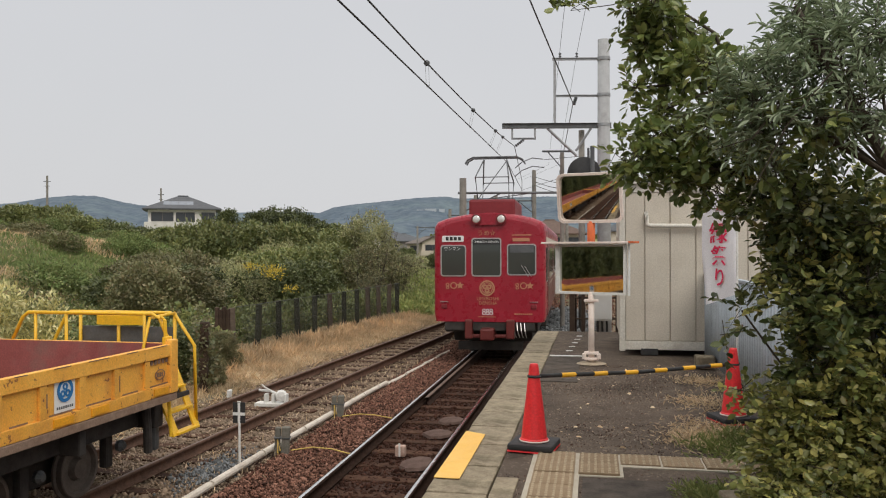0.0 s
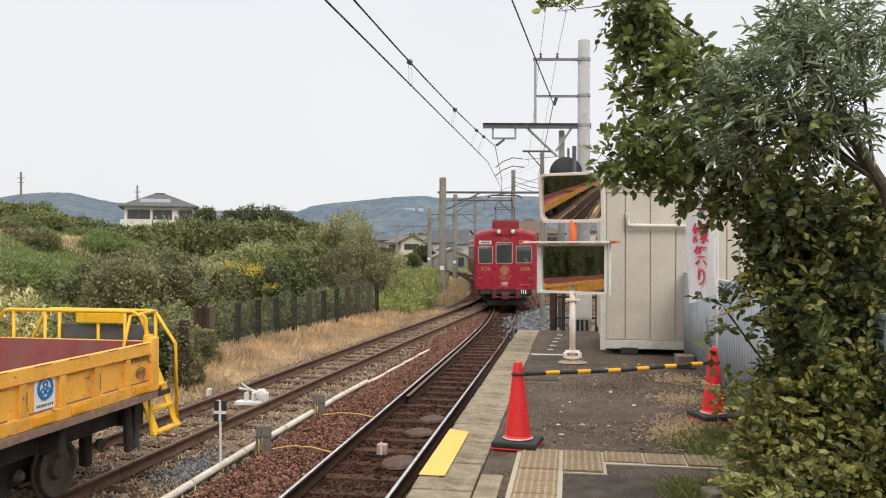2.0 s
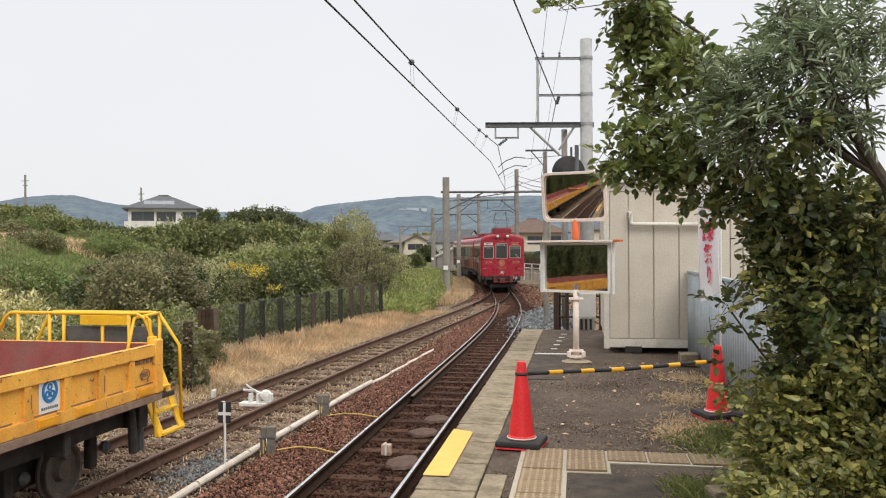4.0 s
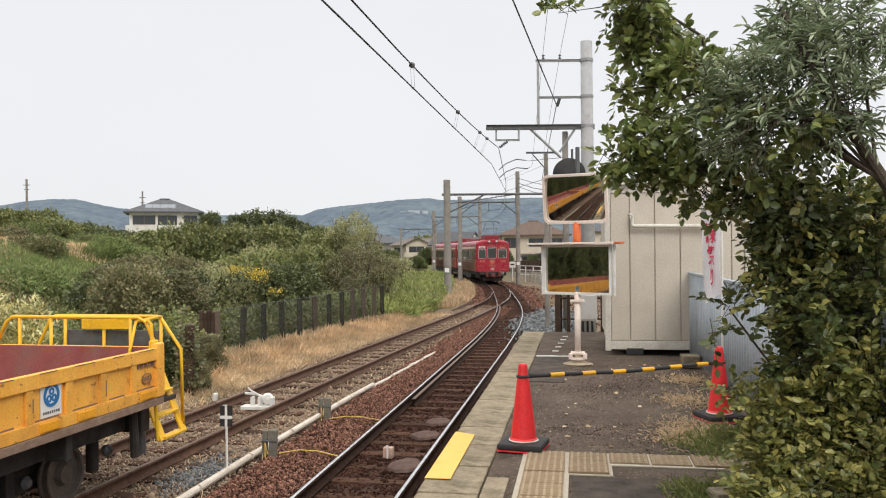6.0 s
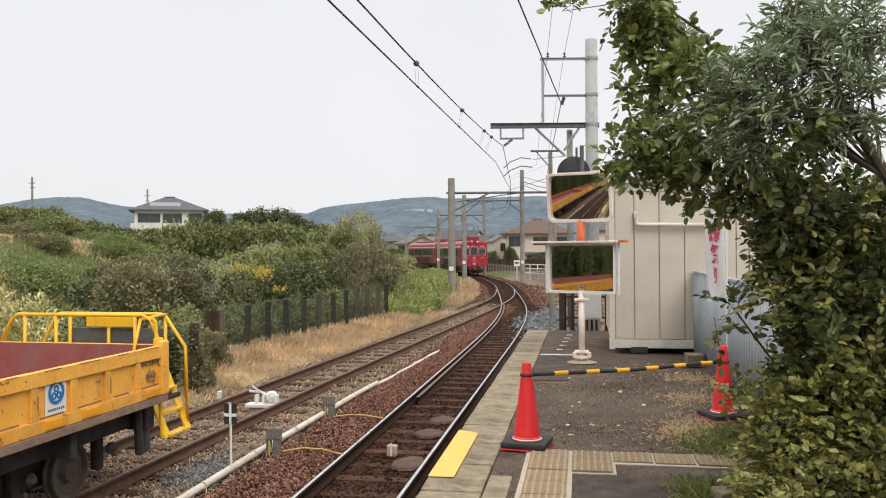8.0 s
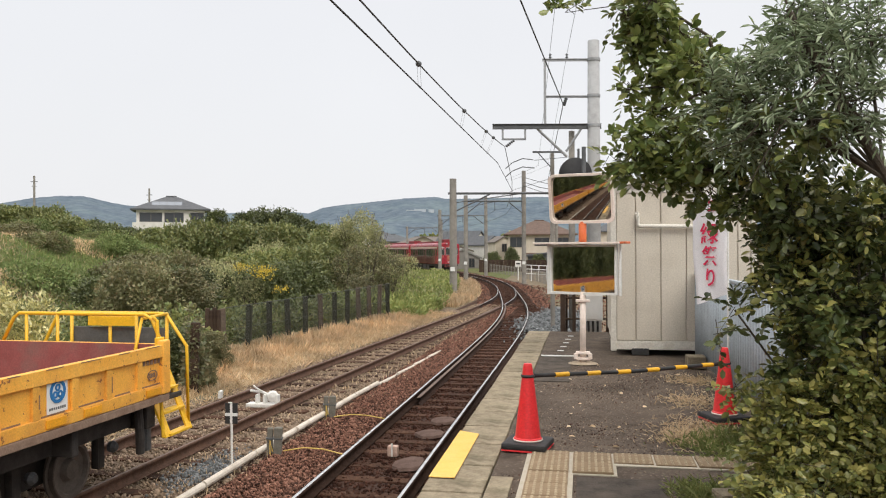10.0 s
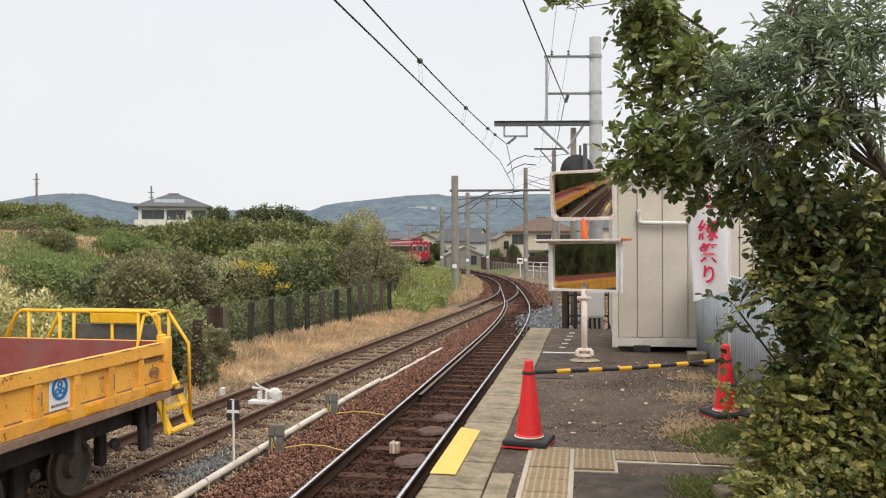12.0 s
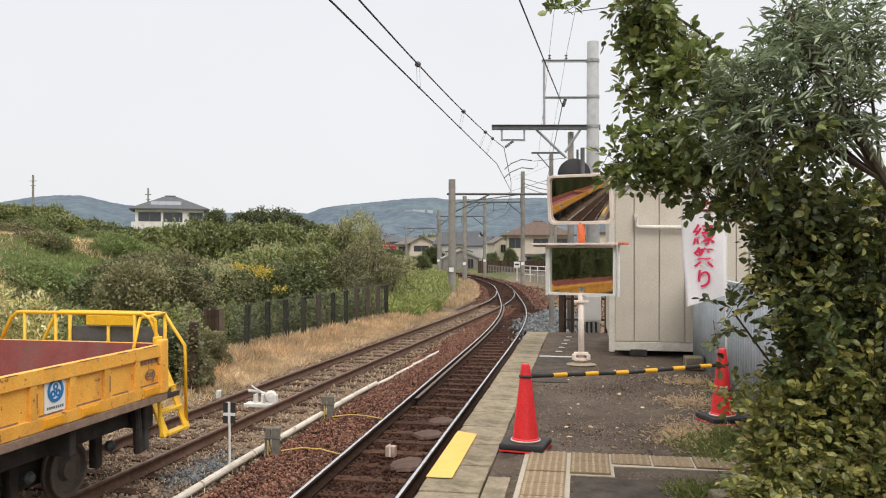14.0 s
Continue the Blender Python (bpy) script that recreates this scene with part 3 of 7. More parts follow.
RAIL_PROFILE = [(-0.033, -0.006), (-0.018, 0.0), (0.02, 0.0), (0.033, -0.006), (0.033, -0.035), (0.009, -0.05), (0.009, -0.125), (0.062, -0.14), (0.062, -0.152), (-0.062, -0.152), (-0.062, -0.14), (-0.009, -0.125), (-0.009, -0.05), (-0.033, -0.035)]


def build_tracks():
    for line, s0, s1, step, mats, label in ((main_line, -40, 165, 1.0, [RAIL_OILY, RAIL_TOP], "polished steel running rail on wooden sleepers"),
                                            (siding, -40, 39, 1.0, [RAIL_RUST, RAIL_DULL], "rusty siding rail on old sleepers"),
                                            (siding, 39, 54, 1.0, [RAIL_OILY, RAIL_TOP], "polished rail of the points")):
        for off in (-0.566, 0.566):
            tagged(new("rail", sweep(line, s0, s1, step, RAIL_PROFILE, off, (1,), mats)), label, "rail", "rails of the line", "structure")
    low = [(a, u - 0.012) for a, u in RAIL_PROFILE]
    tagged(new("check_rail", sweep(main_line, 14.6, 40, 0.7, low, -0.44, (0, 1, 2), [RAIL_OILY, RAIL_DULL])), "rusty check rail inside the curve", "rail", kind="structure")
    tagged(new("check_rail", sweep(siding, 33, 38, 0.7, low, 0.46, (0, 1, 2), [RAIL_RUST, RAIL_DULL])), "rusty check rail by the points", "rail", kind="structure")
    sl = boxed(-1.05, 1.05, -0.1, 0.1, -0.14, 0.0, 0.012)
    me = bpy.data.meshes.new("sleeper")
    sl.to_mesh(me), sl.free()
    me.materials.append(SLEEPER)
    rng = random.Random(3)
    for line, s0, s1, gap in ((main_line, -6, 118, 0.66), (siding, -6, 38, 0.7)):
        bed = thing("track", "dark wooden sleepers bedded in stones", "track", kind="structure")
        s = s0
        while s < s1:
            x, y, a = line(s)
            piece("sleeper", me, bed, pose(x + rng.uniform(-0.04, 0.04), y, RAIL_Z - 0.155 + rng.uniform(-0.012, 0.004), 0, rng.uniform(-0.4, 0.4), math.degrees(a) + rng.uniform(-1.2, 1.2)))
            s += gap + rng.uniform(-0.03, 0.03)


STONE_V = np.array([(1, 0, 0.1), (0.3, 0.9, 0), (-0.8, 0.6, 0.15), (-0.9, -0.5, 0), (0.2, -1, 0.1), (0.25, 0.2, 0.75), (-0.35, -0.15, 0.65), (0, 0, -0.6)], float)
STONE_F = np.array([(0, 1, 5), (1, 2, 5), (2, 6, 5), (2, 3, 6), (3, 4, 6), (4, 5, 6), (4, 0, 5), (1, 0, 7), (2, 1, 7), (3, 2, 7), (4, 3, 7), (0, 4, 7)])


def stones(name, xyz, size, mat, rng, label):
    n = len(xyz)
    r = rand_rot(rng, n)
    sc = np.exp(rng.normal(0, 0.35, (n, 1, 1))) * size * rng.uniform(0.7, 1.25, (n, 1, 3))
    v = np.einsum("nij,nvj->nvi", r, STONE_V[None] * sc) + xyz[:, None, :]
    f = STONE_F[None] + (np.arange(n) * 8)[:, None, None]
    return tagged(new(name, fast_mesh(name, v.reshape(-1, 3), f.reshape(-1, 3), [mat])), label, "ballast", kind="stuff")


def build_ballast():
    rng = np.random.default_rng(5)
    def strip(n, y0, y1, xa, xb, z):
        y = y0 + (y1 - y0) * rng.random(n) ** 1.5
        t = rng.random(n)
        x = xa(y) + (xb(y) - xa(y)) * t
        return np.stack([x, y, np.full(n, z) + rng.normal(0, 0.012, n)], 1)
    between = strip(54000, 6.5, 40, lambda y: np.full_like(y, -4.28), lambda y: np.full_like(y, -3.2), -1.235)
    inside = strip(14000, 7.0, 40, lambda y: np.full_like(y, -3.05), lambda y: np.full_like(y, -2.02), -1.268)
    stones("ballast", inside, 0.022, STONE_DARK, rng, "dark oily ballast between the rails")
    stones("ballast", between, 0.0155, STONE, rng, "reddish brown crushed stone ballast between the tracks")
    sx = lambda y: np.interp(y, SIDING_Y, SIDING_X)
    side = strip(34000, 6.5, 42, lambda y: sx(y) - 1.3, lambda y: np.minimum(sx(y) + 1.75, -3.6), -1.255)
    stones("ballast", side, 0.017, STONE_TAN, rng, "tan dusty ballast round the siding")
    wet = np.stack([rng.normal(-4.85, 0.16, 700), rng.normal(9.9, 0.42, 700), rng.normal(-1.24, 0.01, 700)], 1)
    stones("ballast", wet, 0.02, STONE_GREY, rng, "patch of blue-grey stones beside the siding")
    heap_x, heap_y = rng.normal(-1.15, 0.5, 6000), rng.normal(31.5, 2.4, 6000)
    heap_z = -1.2 + 0.5 * np.exp(-((heap_x + 1.0) / 0.6) ** 2 - ((heap_y - 31.5) / 2.6) ** 2) + rng.normal(0, 0.02, 6000)
    stones("stone_heap", np.stack([heap_x, heap_y, heap_z], 1), 0.05, STONE_GREY, rng, "heap of grey crushed stone past the platform end")
    rough = np.stack([rng.uniform(-1.2, 3.0, 6000), 24 + 40 * rng.random(6000), rng.normal(-1.24, 0.02, 6000)], 1)
    rough[:, 0] -= (np.maximum(0, rough[:, 1] - 22) ** 2) / 430
    stones("rubble", rough, 0.03, STONE, rng, "scattered brown rubble beside the line")
    for lo, hi, mat, label in ((-1.15, 1.15, STONE_DARK, "dark oily ballast along the far bend"), (1.15, 1.9, STONE, "brown ballast along the far bend"), (-1.9, -1.15, STONE, "brown ballast along the far bend")):
        far = []
        for s in np.arange(40, 110, 0.02 if mat is STONE_DARK else 0.04):
            x, y, _ = main_line(s, rng.uniform(lo, hi))
            far.append((x, y, -1.245 + rng.normal(0, 0.01)))
        stones("ballast", np.array(far), 0.036, mat, rng, label)


# ---------------------------------------------------------------- platform
EDGE_X, SLAB_X, END_Y = -1.085, -0.665, 16.2


def build_platform():
    top = bmesh.new()
    box(top, SLAB_X + 0.004, 9.0, -14, END_Y, -1.25, -0.012)
    bmesh.ops.subdivide_edges(top, edges=[e for e in top.edges if e.calc_length() > 5], cuts=40, use_grid_fill=True)
    for v in top.verts:
        if v.co.z > -0.1 and v.co.x > -0.6:
            v.co.z += 0.008 * noise.noise(Vector((v.co.x * 0.9, v.co.y * 0.9, 0)))
    tagged(part("platform", top, ASPHALT), "worn dark asphalt station platform", "platform", kind="structure")
    wall = tagged(part("platform_wall", boxed(EDGE_X + 0.1, SLAB_X, -14, END_Y, -1.3, -0.16), CONCRETE), "stained concrete platform side wall", "wall", kind="structure")
    edge = thing("platform_edge", "row of weathered concrete platform edge slabs", "platform edge", kind="structure")
    slab = boxed(-0.206, 0.206, -0.326, 0.326, -0.15, 0.0, 0.014)
    me = bpy.data.meshes.new("slab")
    slab.to_mesh(me), slab.free()
    me.materials.append(CONCRETE)
    rng = random.Random(11)
    y = -13.8
    while y < 16.0:
        piece("slab", me, edge, pose(-0.875 + rng.uniform(-0.006, 0.006), y, rng.uniform(-0.006, 0.004), rng.uniform(-0.3, 0.3), rng.uniform(-0.4, 0.4), rng.uniform(-0.3, 0.3)))
        y += 0.672
    paint = bmesh.new()
    box(paint, -1.083, -0.9, 5.63, 7.1, 0.006, 0.011)
    for v in paint.verts:
        if v.co.x > -1 and v.co.y > 7:
            v.co.y -= 0.1
    tagged(part("edge_marking", paint, PAINT_YELLOW), "yellow painted patch on the platform edge", "marking", kind="structure")
    line = bmesh.new()
    box(line, -0.64, -0.1, 12.36, 12.43, -0.006, 0.004)
    for i in range(5):
        box(line, -0.42 + 0.03 * i, -0.32 + 0.03 * i, 13.0 + 0.55 * i, 13.05 + 0.55 * i, -0.006, 0.004)
    tagged(part("white_marking", line, WHITE), "worn white marks on the platform", "marking", kind="structure")
    def patch(name, x0, x1, y0, y1, mat, label):
        tagged(part(name, boxed(x0, x1, y0, y1, -0.02, -0.0005, 0.004), mat), label, "patch", kind="structure")
    patch("concrete_patch", -0.655, -0.50, 3.0, 5.75, CONCRETE, "old concrete strip beside the edge slabs")
    patch("asphalt_patch", -0.06, 0.52, 3.4, 5.83, ASPHALT_PATCH, "darker square of mended asphalt")
    patch("asphalt_patch", -0.655, -0.18, 10.0, 12.3, ASPHALT_PATCH, "darker square of mended asphalt")
    # tactile tiles with studs
    tile = bmesh.new()
    box(tile, -0.145, 0.145, -0.145, 0.145, -0.02, 0.012, 0.004)
    stud = bmesh.new()
    for i in range(6):
        for j in range(6):
            lathe(stud, [(0.0115, 0.0), (0.0095, 0.005), (0.005, 0.0065)], 6, pose(-0.1225 + 0.049 * i, -0.1225 + 0.049 * j, 0.012))
    tme, sme = bpy.data.meshes.new("tactile_tile"), bpy.data.meshes.new("studs")
    tile.to_mesh(tme), stud.to_mesh(sme)
    tile.free(), stud.free()
    tme.materials.append(TACTILE), sme.materials.append(TACTILE_DOT)
    paving = thing("tactile_paving", "worn brown tactile paving with raised studs", "tactile paving", kind="structure")
    spots = [(-0.265, 6.36 - 0.3 * i) for i in range(5)] + [(0.055, 6.36), (0.055, 6.06)] + [(0.36 + 0.305 * i, 6.37 - 0.012 * i) for i in range(4)]
    for x, y in spots:
        t = piece("tactile_tile", tme, paving, pose(x, y, rng.uniform(-0.004, 0.003), rng.uniform(-0.4, 0.4), rng.uniform(-0.5, 0.5), rng.uniform(-0.8, 0.8)))
        piece("studs", sme, t, pose(0, 0, 0))
    bed = bmesh.new()
    box(bed, -0.445, -0.085, 4.7, 6.53, -0.02, -0.001)
    box(bed, -0.085, 0.225, 5.89, 6.53, -0.02, -0.001)
    box(bed, 0.225, 1.46, 6.17, 6.54, -0.02, -0.001)
    tagged(part("tile_mortar", bed, MORTAR), "pale mortar joints round the tactile tiles", "mortar", kind="structure")


# ---------------------------------------------------------------- shed, fence
def build_shed():
    shed = thing("shed", "cream steel panel storage shed on concrete blocks", "shed", pose(0.43, 12.66, 0, 0, 0, 0.5))
    W, D, H0, H = 2.06, 2.3, 0.08, 2.55
    part("body", boxed(0.03, W - 0.03, 0.03, D - 0.03, H0 + 0.02, H), SHED_PAINT, shed)
    xs = [0.05, 0.338, 0.707, 1.078, 1.448, 1.818, 2.0]
    for i in range(6):
        p = bmesh.new()
        box(p, xs[i] + 0.008, xs[i + 1] - 0.008, 0.0, 0.035, H0 + 0.14, H - 0.11, 0.006)
        part("panel", p, SHED_PAINT, shed)
    for i in range(5):
        p = bmesh.new()
        box(p, 0.0, 0.035, 0.06 + 0.44 * i + 0.008, 0.06 + 0.44 * (i + 1) - 0.008, H0 + 0.14, H - 0.11, 0.006)
        part("panel", p, SHED_PAINT, shed)
    part("sill", boxed(-0.01, W, -0.012, 0.05, H0, H0 + 0.13, 0.008), SHED_TRIM, shed)
    part("head_trim", boxed(-0.01, W, -0.012, 0.05, H - 0.1, H + 0.02, 0.008), SHED_TRIM, shed)
    part("corner_post", boxed(-0.035, 0.05, -0.03, 0.06, H0 - 0.02, H + 0.02, 0.01), SHED_TRIM, shed, "off-white corner post")
    part("corner_post", boxed(W - 0.05, W + 0.03, -0.02, 0.06, H0, H + 0.02, 0.01), SHED_TRIM, shed)
    part("roof", boxed(-0.08, W + 0.08, -0.08, D + 0.08, H + 0.022, H + 0.1, 0.012), SHED_TRIM, shed)
    part("block", boxed(0.28, 0.53, -0.02, 0.25, 0.0, H0 + 0.02, 0.008), BLACK, shed, "dark block under the sill")
    part("block", boxed(1.6, 1.85, 0.0, 0.25, 0.0, H0 + 0.02, 0.008), CONCRETE, shed)
    part("block", boxed(0.2, 0.45, 2.0, 2.25, 0.0, H0 + 0.02, 0.008), CONCRETE, shed)
    pipe = tubed([(0.36, 0.0, 2.13), (0.36, -0.06, 2.13), (0.365, -0.075, 2.1), (0.37, -0.075, 1.97), (0.39, -0.075, 1.95), (0.45, -0.075, 1.945), (1.6, -0.075, 1.93)], 0.032, n=12)
    part("pipe", pipe, SHED_TRIM, shed, "cream drain pipe with an elbow", True)
    part("latch", boxed(-0.02, 0.01, -0.045, -0.028, 2.1, 2.22, 0.004), STEEL, shed)


def build_corrugated_fence():
    fence = thing("corrugated_fence", "blue-grey corrugated steel sheet fence", "fence")
    for k in range(5):
        y1 = 12.62 - 1.8 * k
        y0 = y1 - 1.8
        n = 110
        verts, faces = [], []
        for i in range(n + 1):
            y = y0 + (y1 - y0) * i / n
            x = 1.64 + 0.02 * max(-0.6, min(0.6, math.sin(2 * math.pi * y / 0.13))) / 0.6
            for dx, z in ((0, 0.02), (0, 1.22), (0.006, 1.22), (0.006, 0.02)):
                verts.append((x + dx, y, z))
        for i in range(n):
            for q in range(4):
                a, b = i * 4 + q, i * 4 + (q + 1) % 4
                faces.append((a, b, b + 4, a + 4))
        o = new("sheet", fast_mesh("sheet", np.array(verts), np.array(faces), [FENCE_BLUE]))
        o.parent = fence
        part("post", boxed(1.66, 1.71, y1 - 0.03, y1 + 0.02, 0.0, 1.25, 0.004), STEEL, fence)
    part("top_rail", boxed(1.615, 1.675, 3.6, 12.64, 1.215, 1.25, 0.006), FENCE_BLUE, fence)
    part("footing", boxed(1.36, 1.6, 11.3, 11.6, 0.0, 0.16, 0.015), CONCRETE, fence)


# ---------------------------------------------------------------- train
TRAIN_S = [(0.0, 19.7), (0.5, 23.4), (1.0, 27.3), (1.5, 31.3), (2.0, 35.3), (2.5, 39.2), (3.0, 43.1), (3.5, 47.0), (4.0, 50.9), (4.5, 54.8), (5.0, 58.7), (5.5, 62.6), (6.0, 66.6), (6.5, 70.6), (7.0, 74.8), (7.5, 79.1), (8.0, 83.4), (8.5, 87.7), (9.0, 91.9), (9.5, 96.2), (10.0, 100.4), (10.5, 104.7), (11.0, 109.0), (11.5, 113.4), (12.0, 117.8), (12.5, 122.2), (13.0, 126.6), (13.5, 131.0), (14.0, 135.4)]
CAR_L = 17.0


def shell(y0, y1, step=1.0):
    """Cross-section of the car body swept along it, with rounded ends."""
    half = [(1.33, 0.92), (1.36, 1.1), (1.36, 3.12), (1.345, 3.24), (1.28, 3.35), (1.05, 3.44), (0.6, 3.53), (0.0, 3.58)]
    ring = half + [(-x, z) for x, z in reversed(half[:-1])]
    bm = bmesh.new()
    ys = [y0, y0 + 0.02, y0 + 0.06, y0 + 0.14] + [y0 + 0.14 + (y1 - y0 - 0.28) * i / 6 for i in range(1, 6)] + [y1 - 0.14, y1 - 0.06, y1 - 0.02, y1]
    rings = []
    for y in ys:
        d = min(y - y0, y1 - y)
        k = 0.13 * (1 - math.sqrt(max(0.0, 1 - (1 - min(1, d / 0.14)) ** 2)))
        kz = k * 1.0
        rings.append([bm.verts.new((x * (1 - k / 1.36), y, z - (kz if z > 3.0 else 0) * (0.5 + 0.5 * (z > 3.2)))) for x, z in ring])
    n = len(ring)
    for a, b in zip(rings, rings[1:]):
        for i in range(n):
            bm.faces.new((a[i], a[(i + 1) % n], b[(i + 1) % n], b[i]))
    bm.faces.new(rings[0]), bm.faces.new(rings[-1])
    return bm


def rounded_plate(x0, x1, z0, z1, y0, y1, r=0.06):
    """A plate facing along y with rounded corners."""
    bm = bmesh.new()
    pts = []
    for cx, cz, a0 in ((x1 - r, z1 - r, 0), (x0 + r, z1 - r, 90), (x0 + r, z0 + r, 180), (x1 - r, z0 + r, 270)):
        for i in range(5):
            a = radians(a0 + 22.5 * i)
            pts.append((cx + r * math.cos(a), cz + r * math.sin(a)))
    f = [bm.verts.new((x, y0, z)) for x, z in pts]
    b = [bm.verts.new((x, y1, z)) for x, z in pts]
    bm.faces.new(f), bm.faces.new(b)
    for i in range(len(pts)):
        bm.faces.new((f[i], f[(i + 1) % len(pts)], b[(i + 1) % len(pts)], b[i]))
    return bm


def star(bm, cx, cz, r, y):
    v = [bm.verts.new((cx + (r if i % 2 == 0 else r * 0.42) * math.sin(math.pi * i / 5), y, cz + (r if i % 2 == 0 else r * 0.42) * math.cos(math.pi * i / 5))) for i in range(10)]
    w = [bm.verts.new((q.co.x, y + 0.006, q.co.z)) for q in v]
    bm.faces.new(v)
    for i in range(10):
        bm.faces.new((v[i], v[(i + 1) % 10], w[(i + 1) % 10], w[i]))


def ring_shape(bm, cx, cz, r, t, y, n=28):
    """A thin flat ring facing along y."""
    o = [[bm.verts.new((cx + q * math.cos(2 * math.pi * i / n), y + d, cz + q * math.sin(2 * math.pi * i / n))) for i in range(n)] for q, d in ((r, 0.006), (r, 0), (r - t, 0), (r - t, 0.006))]
    for a, b in zip(o, o[1:]):
        for i in range(n):
            bm.faces.new((a[i], a[(i + 1) % n], b[(i + 1) % n], b[i]))


def wheelset(parent, y):
    ob = new("wheelset")
    ob.parent = parent
    bm = bmesh.new()
    turn = pose(0, 0, 0, 0, 90, 0)
    for s in (-1, 1):
        lathe(bm, [(0.36, -0.07 * s), (0.41, -0.05 * s), (0.41, 0.03 * s), (0.44, 0.045 * s), (0.44, 0.07 * s), (0.3, 0.07 * s), (0.12, 0.1 * s)], 20, pose(-0.56 * s, 0, 0) @ turn)
    tube(bm, [(-0.8, 0, 0), (0.8, 0, 0)], 0.07, n=10)
    me_ob = part("wheel_pair", bm, UNDER, parent)
    bpy.data.objects.remove(ob)
    me_ob.name = "wheelset"
    me_ob.matrix_basis = pose(0, y, 0.44)
    return me_ob


def build_car(label, lead):
    car = thing("train_car", label, "train car", group="cars of the train")
    part("body", shell(0, CAR_L), RED, car, "glossy red steel body")
    for sx in (-1, 1):
        xo = 1.362 * sx
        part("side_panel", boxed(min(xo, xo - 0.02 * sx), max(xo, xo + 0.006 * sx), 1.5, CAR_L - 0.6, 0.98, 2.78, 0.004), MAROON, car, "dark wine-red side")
        part("waist_stripe", boxed(min(xo, xo + 0.012 * sx), max(xo, xo + 0.012 * sx), 1.5, CAR_L - 0.6, 1.72, 1.75), CREAM_BAND, car)
        part("eaves_band", boxed(min(xo, xo + 0.012 * sx), max(xo, xo + 0.012 * sx), 0.5, CAR_L - 0.4, 2.84, 2.98), CREAM_BAND, car, "cream band under the roof")
        for y0, y1 in ((0.55, 1.05), (2.9, 4.0), (4.15, 5.25), (5.4, 6.5), (8.3, 9.4), (9.55, 10.65), (10.8, 11.9), (13.8, 14.9), (15.6, 16.3)):
            w = part("window", boxed(xo - 0.02, xo + 0.02, y0, y1, 1.9, 2.72, 0.012), GLASS, car)
            part("window_frame", boxed(xo - 0.018, xo + 0.018, y0 - 0.03, y1 + 0.03, 1.87, 1.9), CHROME, w)
        for y0 in (1.5, 6.95, 12.3):
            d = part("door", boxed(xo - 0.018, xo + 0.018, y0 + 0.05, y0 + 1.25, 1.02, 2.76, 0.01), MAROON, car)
            part("door_window", boxed(xo - 0.024, xo + 0.024, y0 + 0.3, y0 + 1.0, 1.95, 2.65, 0.01), GLASS, d)
    part("roof_unit", boxed(-0.56, 0.6, 0.55, 3.2, 3.4, 3.93, 0.06), RED_ROOF, car, "red box-shaped roof vent")
    part("roof_cover", boxed(-0.5, 0.5, 5.2, 15.5, 3.5, 3.74, 0.08), RED_ROOF, car)
    part("underframe", boxed(-1.15, 1.15, 0.5, CAR_L - 0.5, 0.62, 0.94, 0.02), UNDER, car)
    for y0, y1, z0 in ((5.6, 7.2, 0.3), (7.6, 9.6, 0.25), (10.0, 11.4, 0.32)):
        part("equipment_box", boxed(-1.2, 1.2, y0, y1, z0, 0.7, 0.03), UNDER, car)
    wheels = []
    for yb in (2.4, CAR_L - 2.6):
        b = part("bogie", boxed(-1.0, 1.0, yb - 1.5, yb + 1.5, 0.36, 0.62, 0.05), UNDER, car)
        for dy in (-1.0, 1.0):
            wheels.append(wheelset(car, yb + dy))
    if lead:
        # windows of the end face
        for x0, x1, z0, z1 in ((-1.19, -0.56, 2.02, 2.79), (-0.43, 0.30, 2.02, 2.96), (0.435, 1.14, 2.05, 2.81)):
            rim = part("window_frame", rounded_plate(x0, x1, z0, z1, -0.016, 0.03, 0.07), CHROME, car, "pale metal window rim")
            part("window_pane", rounded_plate(x0 + 0.03, x1 - 0.03, z0 + 0.03, z1 - 0.03, -0.02, 0.02, 0.05), GLASS, rim)
        part("destination_plate", rounded_plate(-1.15, -0.62, 2.865, 3.015, -0.014, 0.02, 0.02), SIGN_WHITE, car, "white destination plate")
        bars = bmesh.new()
        for i in range(4):
            box(bars, -1.06 + 0.1 * i, -0.99 + 0.1 * i, -0.018, -0.012, 2.9, 2.985)
        part("plate_writing", bars, BLACK, car)
        sign = part("service_sign", rounded_plate(-0.39, 0.26, 2.80, 2.92, -0.026, -0.018, 0.015), BLACK, car, "black sign strip in the middle window")
        lettering("sign_writing", "UMEBOSHI DENSHA", 0.068, SIGN_WHITE, sign, pose(-0.065, -0.028, 2.86) @ pose(0, 0, 0, 90, 0, 0))
        lettering("writing", "ワンマン", 0.1, SIGN_WHITE, car, pose(-0.9, -0.024, 2.69) @ pose(0, 0, 0, 90, 0, 0))
        part("sun_visor", boxed(0.5, 1.08, -0.023, -0.019, 2.6, 2.76, 0.002), STEEL_DARK, car)
        part("wiper", tubed([(0.95, -0.03, 2.02), (0.78, -0.032, 2.3)], 0.008, n=5), CHROME, car)
        part("wiper", tubed([(1.02, -0.03, 2.02), (0.86, -0.032, 2.28)], 0.008, n=5), CHROME, car)
        part("number_bar", boxed(0.57, 0.98, -0.012, 0.02, 2.87, 2.95, 0.004), GOLD, car, "gold number bar")
        part("number_bar", boxed(0.55, 1.02, -0.012, 0.02, 3.01, 3.035, 0.004), GOLD, car)
        up = pose(0, 0, 0, 90, 0, 0)
